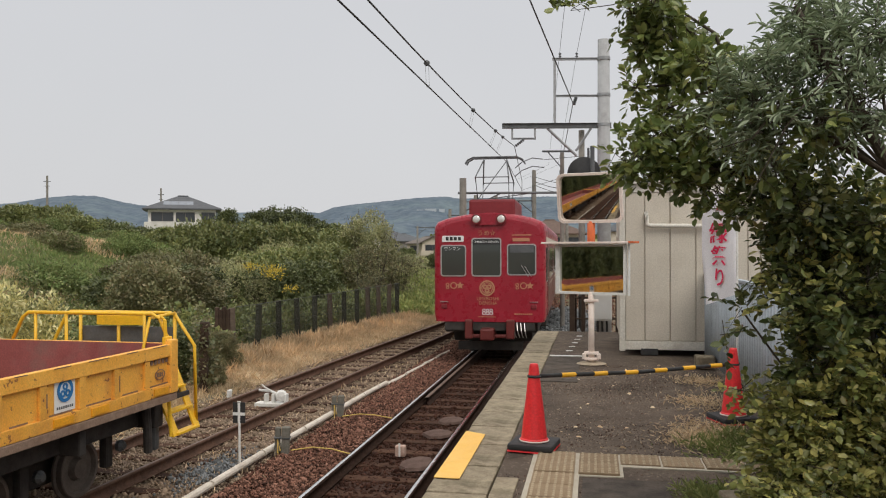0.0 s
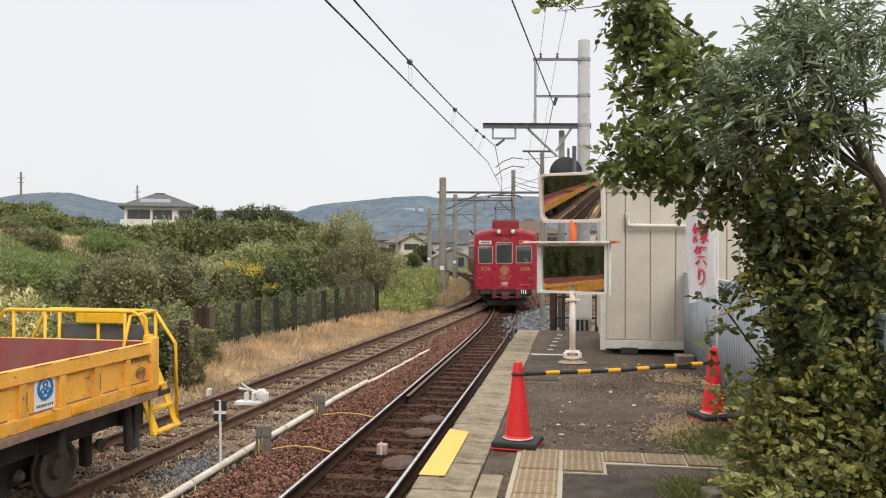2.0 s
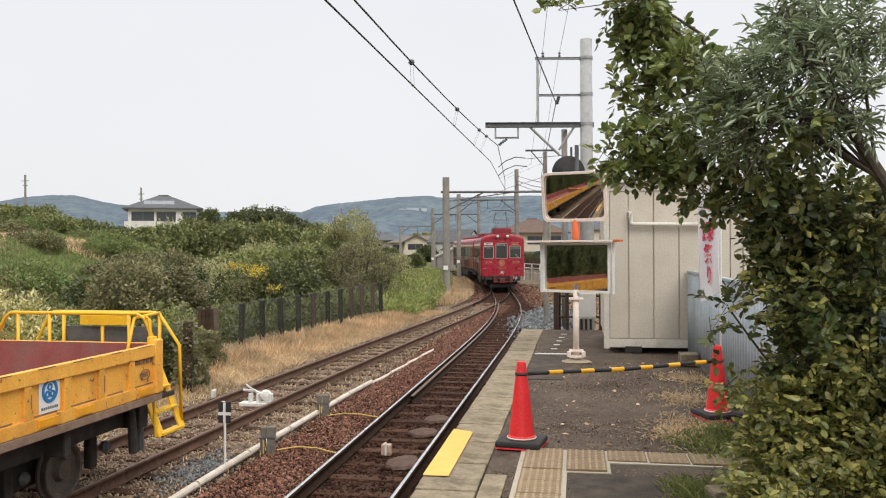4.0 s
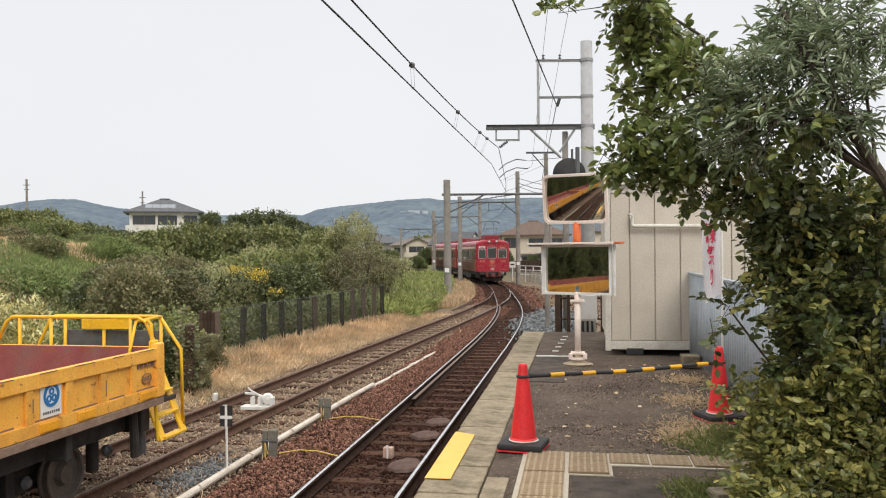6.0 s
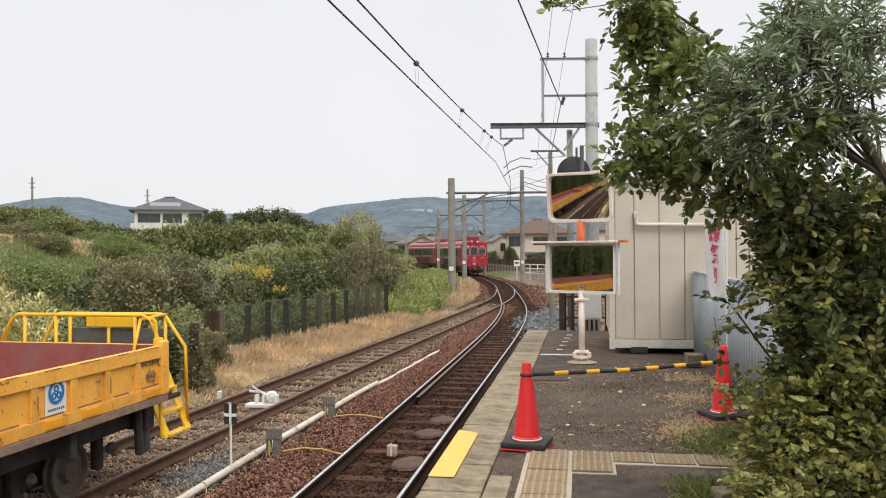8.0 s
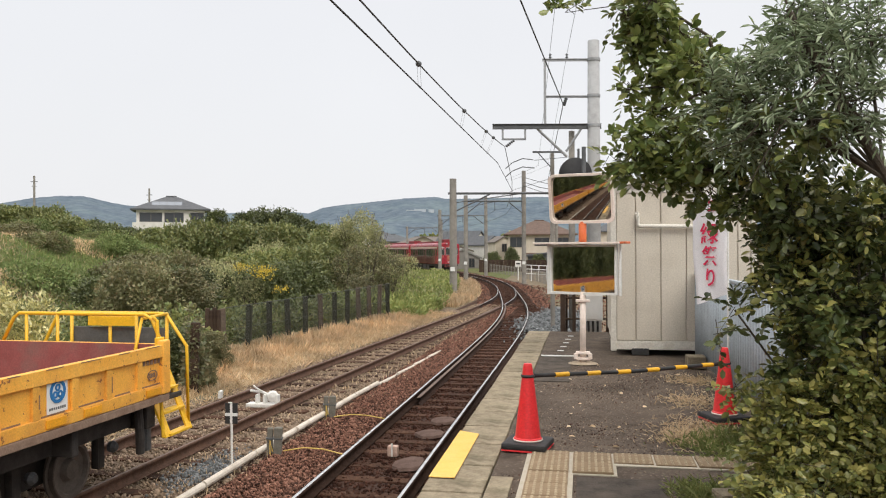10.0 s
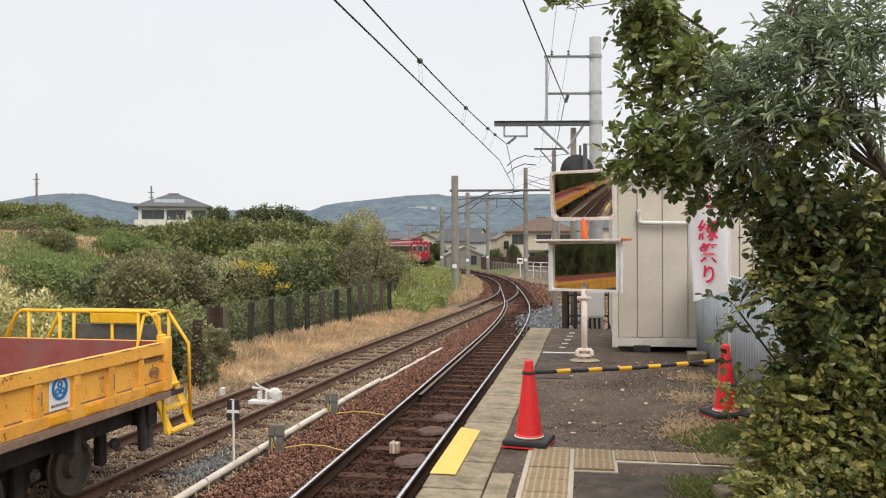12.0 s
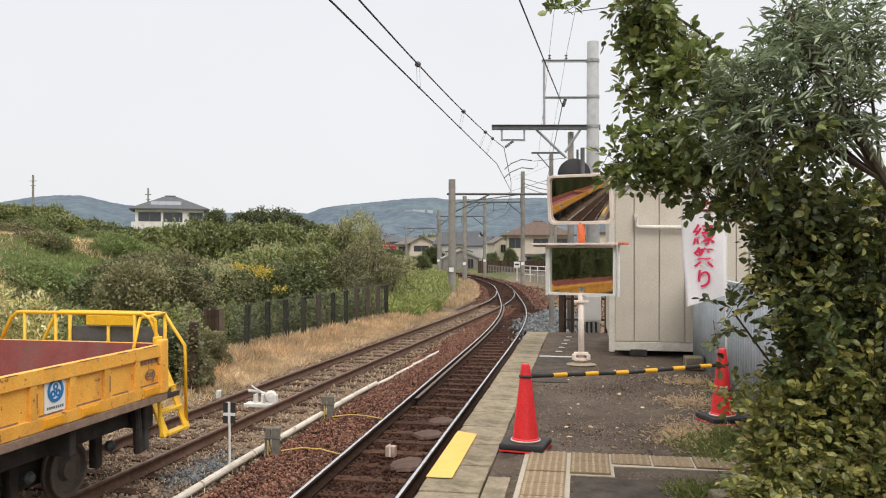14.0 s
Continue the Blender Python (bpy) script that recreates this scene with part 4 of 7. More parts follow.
        lettering("writing", "うめ☆", 0.15, GOLD, car, pose(-0.06, -0.01, 3.07) @ up)
        lettering("writing", "UMEBOSHI", 0.115, GOLD, car, pose(-0.03, -0.01, 1.48) @ up)
        lettering("writing", "DENSHA", 0.115, GOLD, car, pose(-0.03, -0.01, 1.375) @ up)
        em = bmesh.new()
        ring_shape(em, -0.05, 1.74, 0.19, 0.035, -0.012)
        ring_shape(em, -0.05, 1.74, 0.14, 0.02, -0.012)
        for dx, dz in ((-0.05, 0.03), (0.05, 0.03), (0, -0.06)):
            ring_shape(em, -0.05 + dx, 1.74 + dz, 0.06, 0.04, -0.012, 16)
        part("emblem", em, GOLD, car, "round gold emblem")
        for cx in (-0.87, 0.83):
            em = bmesh.new()
            ring_shape(em, cx, 1.8, 0.085, 0.025, -0.012, 18)
            star(em, cx + 0.16, 1.8, 0.1, -0.012)
            ring_shape(em, cx - 0.15, 1.82, 0.045, 0.02, -0.012, 12)
            ring_shape(em, cx - 0.15, 1.75, 0.04, 0.02, -0.012, 12)
            part("ornament", em, GOLD, car, "gold star ornament")
        em = bmesh.new()
        for i in range(3):
            ring_shape(em, -0.13 + 0.09 * i, 1.2, 0.04, 0.016, -0.012, 14)
            ring_shape(em, -0.13 + 0.09 * i, 1.13, 0.045, 0.016, -0.012, 14)
        part("ornament", em, SIGN_WHITE, car, "row of white blossom rings")
        strip = bmesh.new()
        for i in range(9):
            box(strip, 0.61 + 0.05 * i, 0.645 + 0.05 * i, -0.012, 0.01, 1.1, 1.13)
        box(strip, -0.28, 0.15, -0.012, 0.01, 1.035, 1.05)
        part("small_writing", strip, GOLD, car)
        # headlights
        part("lamp_housing", rounded_plate(-0.43, 0.43, 3.27, 3.55, -0.07, 0.5, 0.13), RED, car, "red rounded headlamp housing")
        for cx in (-0.3, 0.3):
            lamp = part("headlight", lathed([(0.13, 0.0), (0.13, 0.05), (0.11, 0.06), (0.09, 0.03)], 20, pose(cx, -0.06, 3.41, 90)), RED_ROOF, car, "red rimmed headlight")
            part("lens", lathed([(0.092, 0.0), (0.07, 0.012), (0.0, 0.02)], 20, pose(cx, -0.105, 3.41, 90)), LAMP_GLASS, lamp, "clear headlamp lens")
        for cx in (-1.1, 1.08):
            part("marker_lamp", boxed(cx - 0.07, cx + 0.07, -0.03, 0.03, 1.24, 1.34, 0.02), RED_ROOF, car)
            part("step_bar", boxed(cx - 0.1, cx + 0.1, -0.03, 0.02, 1.4, 1.415), CHROME, car)
        # coupler and buffer beam
        part("buffer_beam", boxed(-1.1, 1.1, 0.02, 0.3, 0.7, 0.93, 0.02), UNDER, car)
        cp = bmesh.new()
        box(cp, -0.19, 0.14, -0.35, 0.4, 0.5, 0.78, 0.04)
        box(cp, -0.58, -0.4, -0.16, 0.2, 0.52, 0.98, 0.03), box(cp, 0.42, 0.62, -0.16, 0.2, 0.52, 0.98, 0.03)
        box(cp, -0.55, 0.58, -0.1, 0.05, 0.54, 0.62, 0.02)
        part("coupler", cp, MAROON, car, "dull red coupler and brackets")
        hs = bmesh.new()
        for i in range(4):
            tube(hs, [(0.58 + 0.09 * i, -0.02, 0.9), (0.6 + 0.09 * i, -0.1, 0.72), (0.66 + 0.08 * i, -0.03, 0.55)], 0.012, n=6)
        part("hose", hs, CHROME, car, "hanging pale air hoses")
        part("snow_guard", boxed(-0.8, 0.8, 0.3, 0.36, 0.2, 0.42, 0.02), UNDER, car)
        # pantograph
        pg = part("pantograph", boxed(-0.55, 0.55, 1.0, 2.4, 3.93, 3.97), STEEL_DARK, car, "raised diamond pantograph")
        b = bmesh.new()
        for sx in (-1, 1):
            for y0, y1 in ((1.15, 0.75), (2.25, 2.65)):
                tube(b, [(0.4 * sx, y0, 3.97), (0.42 * sx, y1, 4.50), (0.3 * sx, 1.7, 5.04)], 0.018, n=6)
        tube(b, [(-0.42, 0.75, 4.50), (0.42, 0.75, 4.50)], 0.014, n=6), tube(b, [(-0.42, 2.65, 4.50), (0.42, 2.65, 4.50)], 0.014, n=6)
        tube(b, [(-0.4, 1.15, 3.97), (0.3, 1.7, 5.0)], 0.012, n=6)
        part("arm", b, STEEL_DARK, pg)
        b = bmesh.new()
        for y in (1.55, 1.85):
            tube(b, [(-0.78, y, 4.92), (-0.72, y, 5.02), (-0.58, y, 5.09), (0.58, y, 5.09), (0.72, y, 5.02), (0.78, y, 4.92)], 0.025, n=6)
        part("collector_bow", b, STEEL_DARK, pg)
    return car, wheels


def car_rows(back):
    rows = []
    for t, s in TRAIN_S:
        a, b = main_line(s + back + 2.4), main_line(s + back + CAR_L - 2.6)
        yaw = math.atan2(-(b[0] - a[0]), b[1] - a[1])
        x, y = a[0] + 2.4 * math.sin(yaw), a[1] - 2.4 * math.cos(yaw)
        rows.append((t, pose(x, y, RAIL_Z, 0, 0, math.degrees(yaw))))
    return rows


# ---------------------------------------------------------------- wagons on the siding
def build_wagon(label, rails=True):
    """A flat wagon with low sides; its far end is at local y = 0 and it reaches back along -y. z = 0 is the rail top."""
    L, HW, Z0, Z1 = 8.2, 1.24, 1.0, 1.6
    wg = thing("track_wagon", label, "rail wagon", group="wagons on the siding")
    part("floor", boxed(-HW + 0.06, HW - 0.06, -L + 0.06, -0.06, Z0 + 0.02, Z0 + 0.1), RUST_RED, wg, "red-brown wagon floor")
    def side(name, m, length):
        s = part(name, boxed(-0.012, 0.012, 0.0, length, Z0 + 0.03, Z1, 0.004, m), YELLOW, wg, "scuffed yellow drop side")
        part("inner_face", boxed(-0.024, -0.013, 0.02, length - 0.02, Z0 + 0.1, Z1 - 0.005, 0.0, m), RUST_RED, s, "red oxide inner face")
        part("top_band", boxed(0.012, 0.05, 0.0, length, Z1 - 0.14, Z1 - 0.002, 0.006, m), YELLOW, s)
        part("bottom_band", boxed(0.012, 0.045, 0.0, length, Z0 + 0.03, Z0 + 0.15, 0.006, m), YELLOW, s)
        n = max(2, round(length / 0.53))
        for i in range(n + 1):
            y = length * i / n
            if i % 2:
                part("rust_line", boxed(0.0445, 0.047, y + 0.03, y + 0.044, Z0 + 0.17 + 0.04 * (i % 3), Z0 + 0.38, 0.0, m), RUST_EDGE, s)
            part("stile", boxed(0.012, 0.044, max(0, y - 0.045), min(length, y + 0.045), Z0 + 0.152, Z1 - 0.142, 0.005, m), YELLOW, s)
        for i in range(n):
            y = length * (i + 0.5) / n
            if i % 3 != 1:
                part("hinge_block", boxed(0.046, 0.062, y - 0.16, y + 0.12, Z0 + 0.05, Z0 + 0.13, 0.006, m), HINGE_YELLOW, s)
            w = 0.1 + 0.1 * ((i * 7) % 5) / 4
            part("rust_line", boxed(0.0125, 0.018, y - w - 0.02, y + w, Z0 + 0.153, Z0 + 0.168, 0.0, m), RUST_EDGE, s)
            part("rust_line", boxed(0.051, 0.054, y - w, y + 0.6 * w, Z1 - 0.012, Z1 - 0.003, 0.0, m), RUST_EDGE, s)
        return s
    side("side_board", pose(HW, -L, 0), L)
    side("side_board", pose(-HW, 0, 0, 0, 0, 180), L)
    side("end_board", pose(HW, 0, 0, 0, 0, 90) @ pose(0, 0.02, 0), 2 * HW - 0.04)
    side("end_board", pose(-HW, -L, 0, 0, 0, -90) @ pose(0, 0.02, 0), 2 * HW - 0.04)
    for sx in (-1, 1):
        part("sill", boxed(sx * HW - 0.05, sx * HW + 0.05, -L, 0.05, Z0 - 0.06, Z0 + 0.025, 0.01), SILL, wg, "weathered grey-brown sill beam")
        part("corner_plate", boxed(sx * HW - 0.03, sx * HW + 0.065, -0.1, 0.05, Z0 + 0.03, Z1 + 0.05, 0.02), YELLOW, wg)
        for y in (-1.5, -3.0, -4.1, -5.2):
            part("bracket", boxed(sx * HW - 0.35, sx * HW - 0.06, y - 0.05, y + 0.05, Z0 - 0.35, Z0 - 0.1, 0.02), UNDER, wg)
        part("hanging_hose", tubed([(sx * 1.05, -0.22, Z0 - 0.12), (sx * 1.06, -0.2, 0.6), (sx * 1.04, -0.16, 0.36)], 0.05, n=10), UNDER, wg, "thick dark hanging pipe")
    part("chassis", boxed(-0.95, 0.95, -L + 0.2, -0.2, 0.66, Z0 - 0.02, 0.02), UNDER, wg, "grimy black chassis")
    # solid block added to keep the underside dark, in place of its shade
    part("equipment_box", boxed(-0.98, 0.98, -5.2, -2.75, 0.24, 0.68, 0.03), UNDER, wg, "black block filling the shaded underside")
    part("cross_member", boxed(-0.42, 0.42, -2.5, -0.3, 0.2, 0.68, 0.03), UNDER, wg)
    part("headstock", boxed(-1.1, 1.1, -0.12, 0.06, 0.62, Z0 - 0.02, 0.02), UNDER, wg)
    part("drawbar", boxed(-0.1, 0.1, 0.06, 0.55, 0.55, 0.75, 0.02), UNDER, wg)
    for y in (-0.80, -2.15, -6.0, -7.3):
        for sx in (-1, 1):
            w = part("wheel", lathed([(0.26, -0.06), (0.34, -0.055), (0.34, -0.03), (0.31, -0.02), (0.31, 0.04), (0.30, 0.05), (0.262, 0.05), (0.245, 0.0), (0.13, -0.01), (0.1, 0.05), (0.0, 0.055)], 32, pose(sx * 0.58, y, 0.31) @ pose(0, 0, 0, 0, 90 * sx, 0)), WHEEL, wg, "rusty dark steel wheel")
            part("brake_shoe", boxed(sx * 0.6 - 0.05, sx * 0.6 + 0.05, y + 0.42, y + 0.55, 0.2, 0.56, 0.03), UNDER, wg)
            part("brake_hanger", lathed([(0.06, 0.0), (0.07, 0.05), (0.04, 0.09)], 12, pose(sx * 0.66, y + 0.62, 0.42, 0, 90 * sx, 0)), STEEL_DARK, wg)
    for sx in (-1, 1):
        part("hook", boxed(sx * 0.98 - 0.05, sx * 0.98 + 0.05, 0.0, 0.1, 0.33, 0.72, 0.03), STEEL_DARK, wg, "grey hanging coupling hook")
    if not rails:
        return wg
    # guard rails at the far end
    for y, xl, xr, zt, name in ((0.07, -0.76, 1.05, 1.93, "guard_rail"), (0.62, -0.62, 0.92, 1.90, "guard_rail")):
        b = bmesh.new()
        if y < 0.3:
            tube(b, [(xl - 0.2, y, Z1), (xl - 0.06, y, zt - 0.06), (xl + 0.02, y, zt), (xr - 0.1, y, zt), (xr, y, zt - 0.05), (xr + 0.15, y, Z1 - 0.05)], 0.022)
            for x in (xl + 0.12, xl + 0.55, xr - 0.2):
                tube(b, [(x, y, Z0), (x, y, zt)], 0.02)
        else:
            tube(b, [(xl - 0.2, y, 0.95), (xl - 0.2, y, 1.5), (xl, y, zt - 0.03), (xl + 0.06, y, zt), (xr - 0.06, y, zt), (xr, y, zt - 0.02), (xr + 0.27, y, 1.5), (xr + 0.29, y, 0.5)], 0.022)
            for x in (xl + 0.2, xl + 0.75, xr):
                tube(b, [(x, y, 0.9), (x, y, zt)], 0.022)
            tube(b, [(xr, y - 0.68, 0.9), (xr, y - 0.68, zt - 0.35), (xr, y - 0.55, zt - 0.02), (xr, y, zt)], 0.02)
        part(name, b, YELLOW_RAIL, wg, "bright yellow tubular guard rail", True)
    part("rail_plate", boxed(-0.16, 0.5, 0.58, 0.605, 1.74, 1.86, 0.005), YELLOW_RAIL, wg)
    part("back_panel", boxed(-0.45, 0.88, 0.64, 0.66, 1.02, 1.72, 0.004), STEEL_DARK, wg, "grey steel panel between the rails")
    part("end_deck", boxed(-1.0, 1.1, 0.06, 0.66, 0.88, 0.94, 0.01), UNDER, wg)
    part("ladder_rail", tubed([(1.08, 0.05, 1.9), (1.13, 0.05, 1.86), (1.16, 0.05, 1.2), (1.21, 0.05, 0.5)], 0.022), YELLOW_RAIL, wg)
    part("corner_post", boxed(1.185, 1.235, -0.1, 0.04, 1.55, 1.68, 0.012), YELLOW_RAIL, wg)
    for y in (0.10, 0.58):
        part("ladder_stringer", boxed(-0.012, 0.012, -0.06, 0.06, 0.0, 0.78, 0.004, pose(0.94, y, 1.21, 0, 0, 0) @ pose(0, 0, 0, 0, 157, 0)), YELLOW_RAIL, wg)
    for i in range(3):
        part("step", boxed(0.96 + 0.105 * i, 1.1 + 0.09 * i, 0.1, 0.58, 1.0 - 0.25 * i, 1.03 - 0.25 * i, 0.005), YELLOW_RAIL, wg)
    return wg


def build_wagons():
    a = build_wagon("yellow maintenance wagon with rusty drop sides and guard rails")
    x, y, yaw = siding(8.86)
    m = pose(x, y, RAIL_Z, 0, 0, -2.1)
    b = build_wagon("second yellow maintenance wagon coupled behind", False)
    b.matrix_basis = pose(siding(0.1)[0], 0.1, RAIL_Z, 0, 0, -2.1)
    c = copy_thing(b, pose(siding(-8.7)[0], -8.7, RAIL_Z, 0, 0, -2.1))
    tagged(c, "third yellow maintenance wagon coupled behind")
    a.matrix_basis = m
    # signs on the near wagon's side
    off = 1.256
    badge = part("badge", boxed(off, off + 0.006, -2.02, -1.73, 1.17, 1.52, 0.002), SIGN_WHITE, a, "white sign with a round blue emblem")
    r = bmesh.new()
    side_on = pose(off + 0.014, -1.875, 1.37) @ pose(0, 0, 0, 0, 0, 90)
    ring_shape(r, 0, 0, 0.11, 0.03, 0)
    ring_shape(r, 0, 0.035, 0.035, 0.018, 0, 14), ring_shape(r, -0.035, -0.03, 0.035, 0.018, 0, 14), ring_shape(r, 0.035, -0.03, 0.035, 0.018, 0, 14)
    bmesh.ops.transform(r, matrix=side_on, verts=r.verts)
    part("emblem", r, SIGN_BLUE, badge, "round blue emblem")
    t = bmesh.new()
    for i in range(8):
        box(t, off + 0.0055, off + 0.009, -1.99 + 0.03 * i, -1.972 + 0.03 * i, 1.2, 1.225)
    part("badge_writing", t, STEEL_DARK, badge)
    t = bmesh.new()
    for i in range(5):
        box(t, off + 0.005, off + 0.009, -0.46 + 0.075 * i, -0.41 + 0.075 * i, 1.40, 1.45)
    part("stencil", t, RUST_EDGE, a, "dark stencilled mark")
    r = bmesh.new()
    ring_shape(r, 0, 0, 0.1, 0.015, 0)
    bmesh.ops.transform(r, matrix=pose(off + 0.012, -0.27, 1.275) @ pose(0, 0, 0, 0, 0, 90) @ Matrix.Diagonal((1, 1, 0.6, 1)), verts=r.verts)
    for i in range(4):
        box(r, off + 0.005, off + 0.009, -0.33 + 0.032 * i, -0.31 + 0.032 * i, 1.25, 1.3)
    part("oval_plate", r, RUST_EDGE, a, "oval maker's mark")



# ---------------------------------------------------------------- platform furniture
def build_mirror_stand():
    st = thing("mirror_stand", "pale post with a wide framed mirror below a rounded convex mirror", "mirror", pose(-0.02, 11.62, 0))
    part("post", tubed([(0, 0, 0.02), (0, 0, 1.0)], 0.042, n=14), PINKISH, st, "faded pinkish steel post", True)
    part("footing", lathed([(0.21, 0.0), (0.17, 0.012), (0.1, 0.02)], 16), surf("footing_sand", (0.30, 0.24, 0.17), (0.40, 0.33, 0.25), 8, 0.95, 0.5, fine=60), st, "sandy concrete footing")
    for z in (0.05, 0.13, 0.86):
        part("clamp", boxed(-0.1, 0.1, -0.06, 0.06, z, z + 0.035, 0.01), PINKISH, st)
    for x in (-0.1, 0.1):
        part("bolt", lathed([(0.028, 0.0), (0.028, 0.07), (0.016, 0.08)], 8, pose(x, -0.06, 0.07)), PINKISH, st)
    part("upper_post", tubed([(0, 0.06, 1.62), (0, 0.06, 1.99)], 0.055, n=14), ORANGE, st, "orange-red upper post", True)
    low_turn = pose(0, 0, 0, 0, 0, -23)
    high_turn = pose(-0.02, 0, 2.315) @ pose(0, 0, 0, 0, 0, -15) @ pose(0, 0, 0, 9) @ pose(0, 0, -2.315)
    turn = low_turn
    def frame_rect(name, w, h, zc, mat, t, d, r, y=0.0, label="", turn=low_turn):
        bm = bmesh.new()
        outer = rounded_plate(-w / 2, w / 2, zc - h / 2, zc + h / 2, -d, d, r)
        outer.free()
        pts_o, pts_i = [], []
        for pts, ww, hh, rr in ((pts_o, w, h, r), (pts_i, w - 2 * t, h - 2 * t, max(0.01, r - t * 0.6))):
            for cx, cz, a0 in ((ww / 2 - rr, hh / 2 - rr, 0), (-ww / 2 + rr, hh / 2 - rr, 90), (-ww / 2 + rr, -hh / 2 + rr, 180), (ww / 2 - rr, -hh / 2 + rr, 270)):
                for i in range(7):
                    a = radians(a0 + 15 * i)
                    pts.append((cx + rr * math.cos(a), zc + cz + rr * math.sin(a)))
        rings = [[bm.verts.new((x, yy + y, z)) for x, z in p] for p, yy in ((pts_o, d), (pts_o, -d), (pts_i, -d), (pts_i, d))]
        n = len(pts_o)
        for a, b in zip(rings, rings[1:] + rings[:1]):
            for i in range(n):
                bm.faces.new((a[i], a[(i + 1) % n], b[(i + 1) % n], b[i]))
        bmesh.ops.transform(bm, matrix=turn, verts=bm.verts)
        return part(name, bm, mat, st, label)
    def mirror_face(w, h, zc, radius, y, label, turn=low_turn):
        bm = bmesh.new()
        n = 28
        g = [[bm.verts.new((w * (i / n - 0.5), y + ((w * (i / n - 0.5)) ** 2 + (h * (j / n - 0.5)) ** 2) / (2 * radius), zc + h * (j / n - 0.5))) for i in range(n + 1)] for j in range(n + 1)]
        for j in range(n):
            for i in range(n):
                bm.faces.new((g[j][i], g[j][i + 1], g[j + 1][i + 1], g[j + 1][i]))
        bmesh.ops.transform(bm, matrix=turn, verts=bm.verts)
        ob = part("mirror_face", bm, MIRROR, st, label, True)
        return ob
    frame_rect("lower_frame", 1.02, 0.70, 1.315, WHITE, 0.03, 0.035, 0.012, label="white metal mirror frame")
    mirror_face(0.96, 0.64, 1.315, 7.0, -0.012, "slightly curved mirror glass")
    part("lower_back", boxed(-0.47, 0.47, 0.05, 0.06, 1.0, 1.63, 0.003, turn), STEEL_DARK, st)
    frame_rect("upper_frame", 0.92, 0.70, 2.315, PINKISH, 0.034, 0.04, 0.09, label="faded rounded mirror frame", turn=high_turn)
    mirror_face(0.86, 0.64, 2.315, 2.7, -0.035, "convex mirror glass", high_turn)
    part("upper_back", boxed(-0.4, 0.4, 0.045, 0.06, 2.02, 2.61, 0.003, high_turn), STEEL_DARK, st)
    part("hood", boxed(-0.70, 0.58, -0.16, 0.16, 1.672, 1.70, 0.006, turn), PINKISH, st, "pale hood board over the lower mirror")
    part("hood_tip", boxed(0.56, 0.66, -0.1, 0.1, 1.675, 1.705, 0.006, turn), ORANGE, st)
    for x in (-0.53, 0.55):
        part("side_bar", boxed(x - 0.012, x + 0.012, -0.02, 0.02, 0.96, 1.67, 0.004, turn), WHITE, st)
    part("disc_post", tubed([(0.02, 0.1, 2.5), (0.02, 0.1, 3.05)], 0.03, n=10), STEEL_DARK, st)
    part("round_back", lathed([(0.235, 0.0), (0.23, 0.03), (0.17, 0.1), (0.08, 0.14), (0.0, 0.15)], 28, pose(-0.1, 0.22, 2.68) @ pose(0, 0, 0, -90)), BLACK, st, "matt black back of a round mirror", True)


def build_cones():
    cone = thing("traffic_cone", "bright red plastic cone on a black rubber base", "traffic cone", group="cones holding the bar")
    part("base", boxed(-0.18, 0.18, -0.18, 0.18, 0.012, 0.062, 0.018), BLACK, cone, "black rubber weight")
    part("flange", boxed(-0.178, 0.178, -0.178, 0.178, 0.0, 0.012, 0.004), CONE_RED, cone)
    part("body", lathed([(0.115, 0.062), (0.112, 0.082), (0.104, 0.09), (0.036, 0.665), (0.03, 0.68), (0.022, 0.68)], 28), CONE_RED, cone, smooth=False)
    part("rim", lathed([(0.116, 0.063), (0.122, 0.07), (0.116, 0.077), (0.11, 0.07)], 28), PINKISH, cone)
    a = copy_thing(cone, pose(1.285, 7.95, 0, 0, 0, 20))
    cone.matrix_basis = pose(-0.455, 6.62, 0, 0, 0, -9)
    bar = thing("cone_bar", "black and yellow striped barrier bar between cones", "barrier bar")
    p, q = Vector((-0.49, 6.60, 0.58)), Vector((1.34, 8.0, 0.53))
    part("rod", tube(bmesh.new(), [p, p.lerp(q, 0.5) - Vector((0, 0, 0.02)), q], 0.017, n=10), BLACK, bar, smooth=True)
    for i in range(6):
        k = 0.165 + 0.142 * i
        m0, m1 = p.lerp(q, k - 0.03), p.lerp(q, k + 0.03)
        sag = Vector((0, 0, 0.02 * (1 - abs(2 * k - 1))))
        part("yellow_band", tubed([m0 - sag, m1 - sag], 0.0195, n=10), TAPE_YELLOW, bar)
    for c, z in ((Vector((-0.455, 6.62, 0)), 0.58), (Vector((1.285, 7.95, 0)), 0.53)):
        part("loop", lathed([(0.05, 0.0), (0.058, 0.012), (0.05, 0.024), (0.044, 0.012)], 18, Matrix.Translation(c) @ pose(0, 0, z - 0.012)), BLACK, bar)


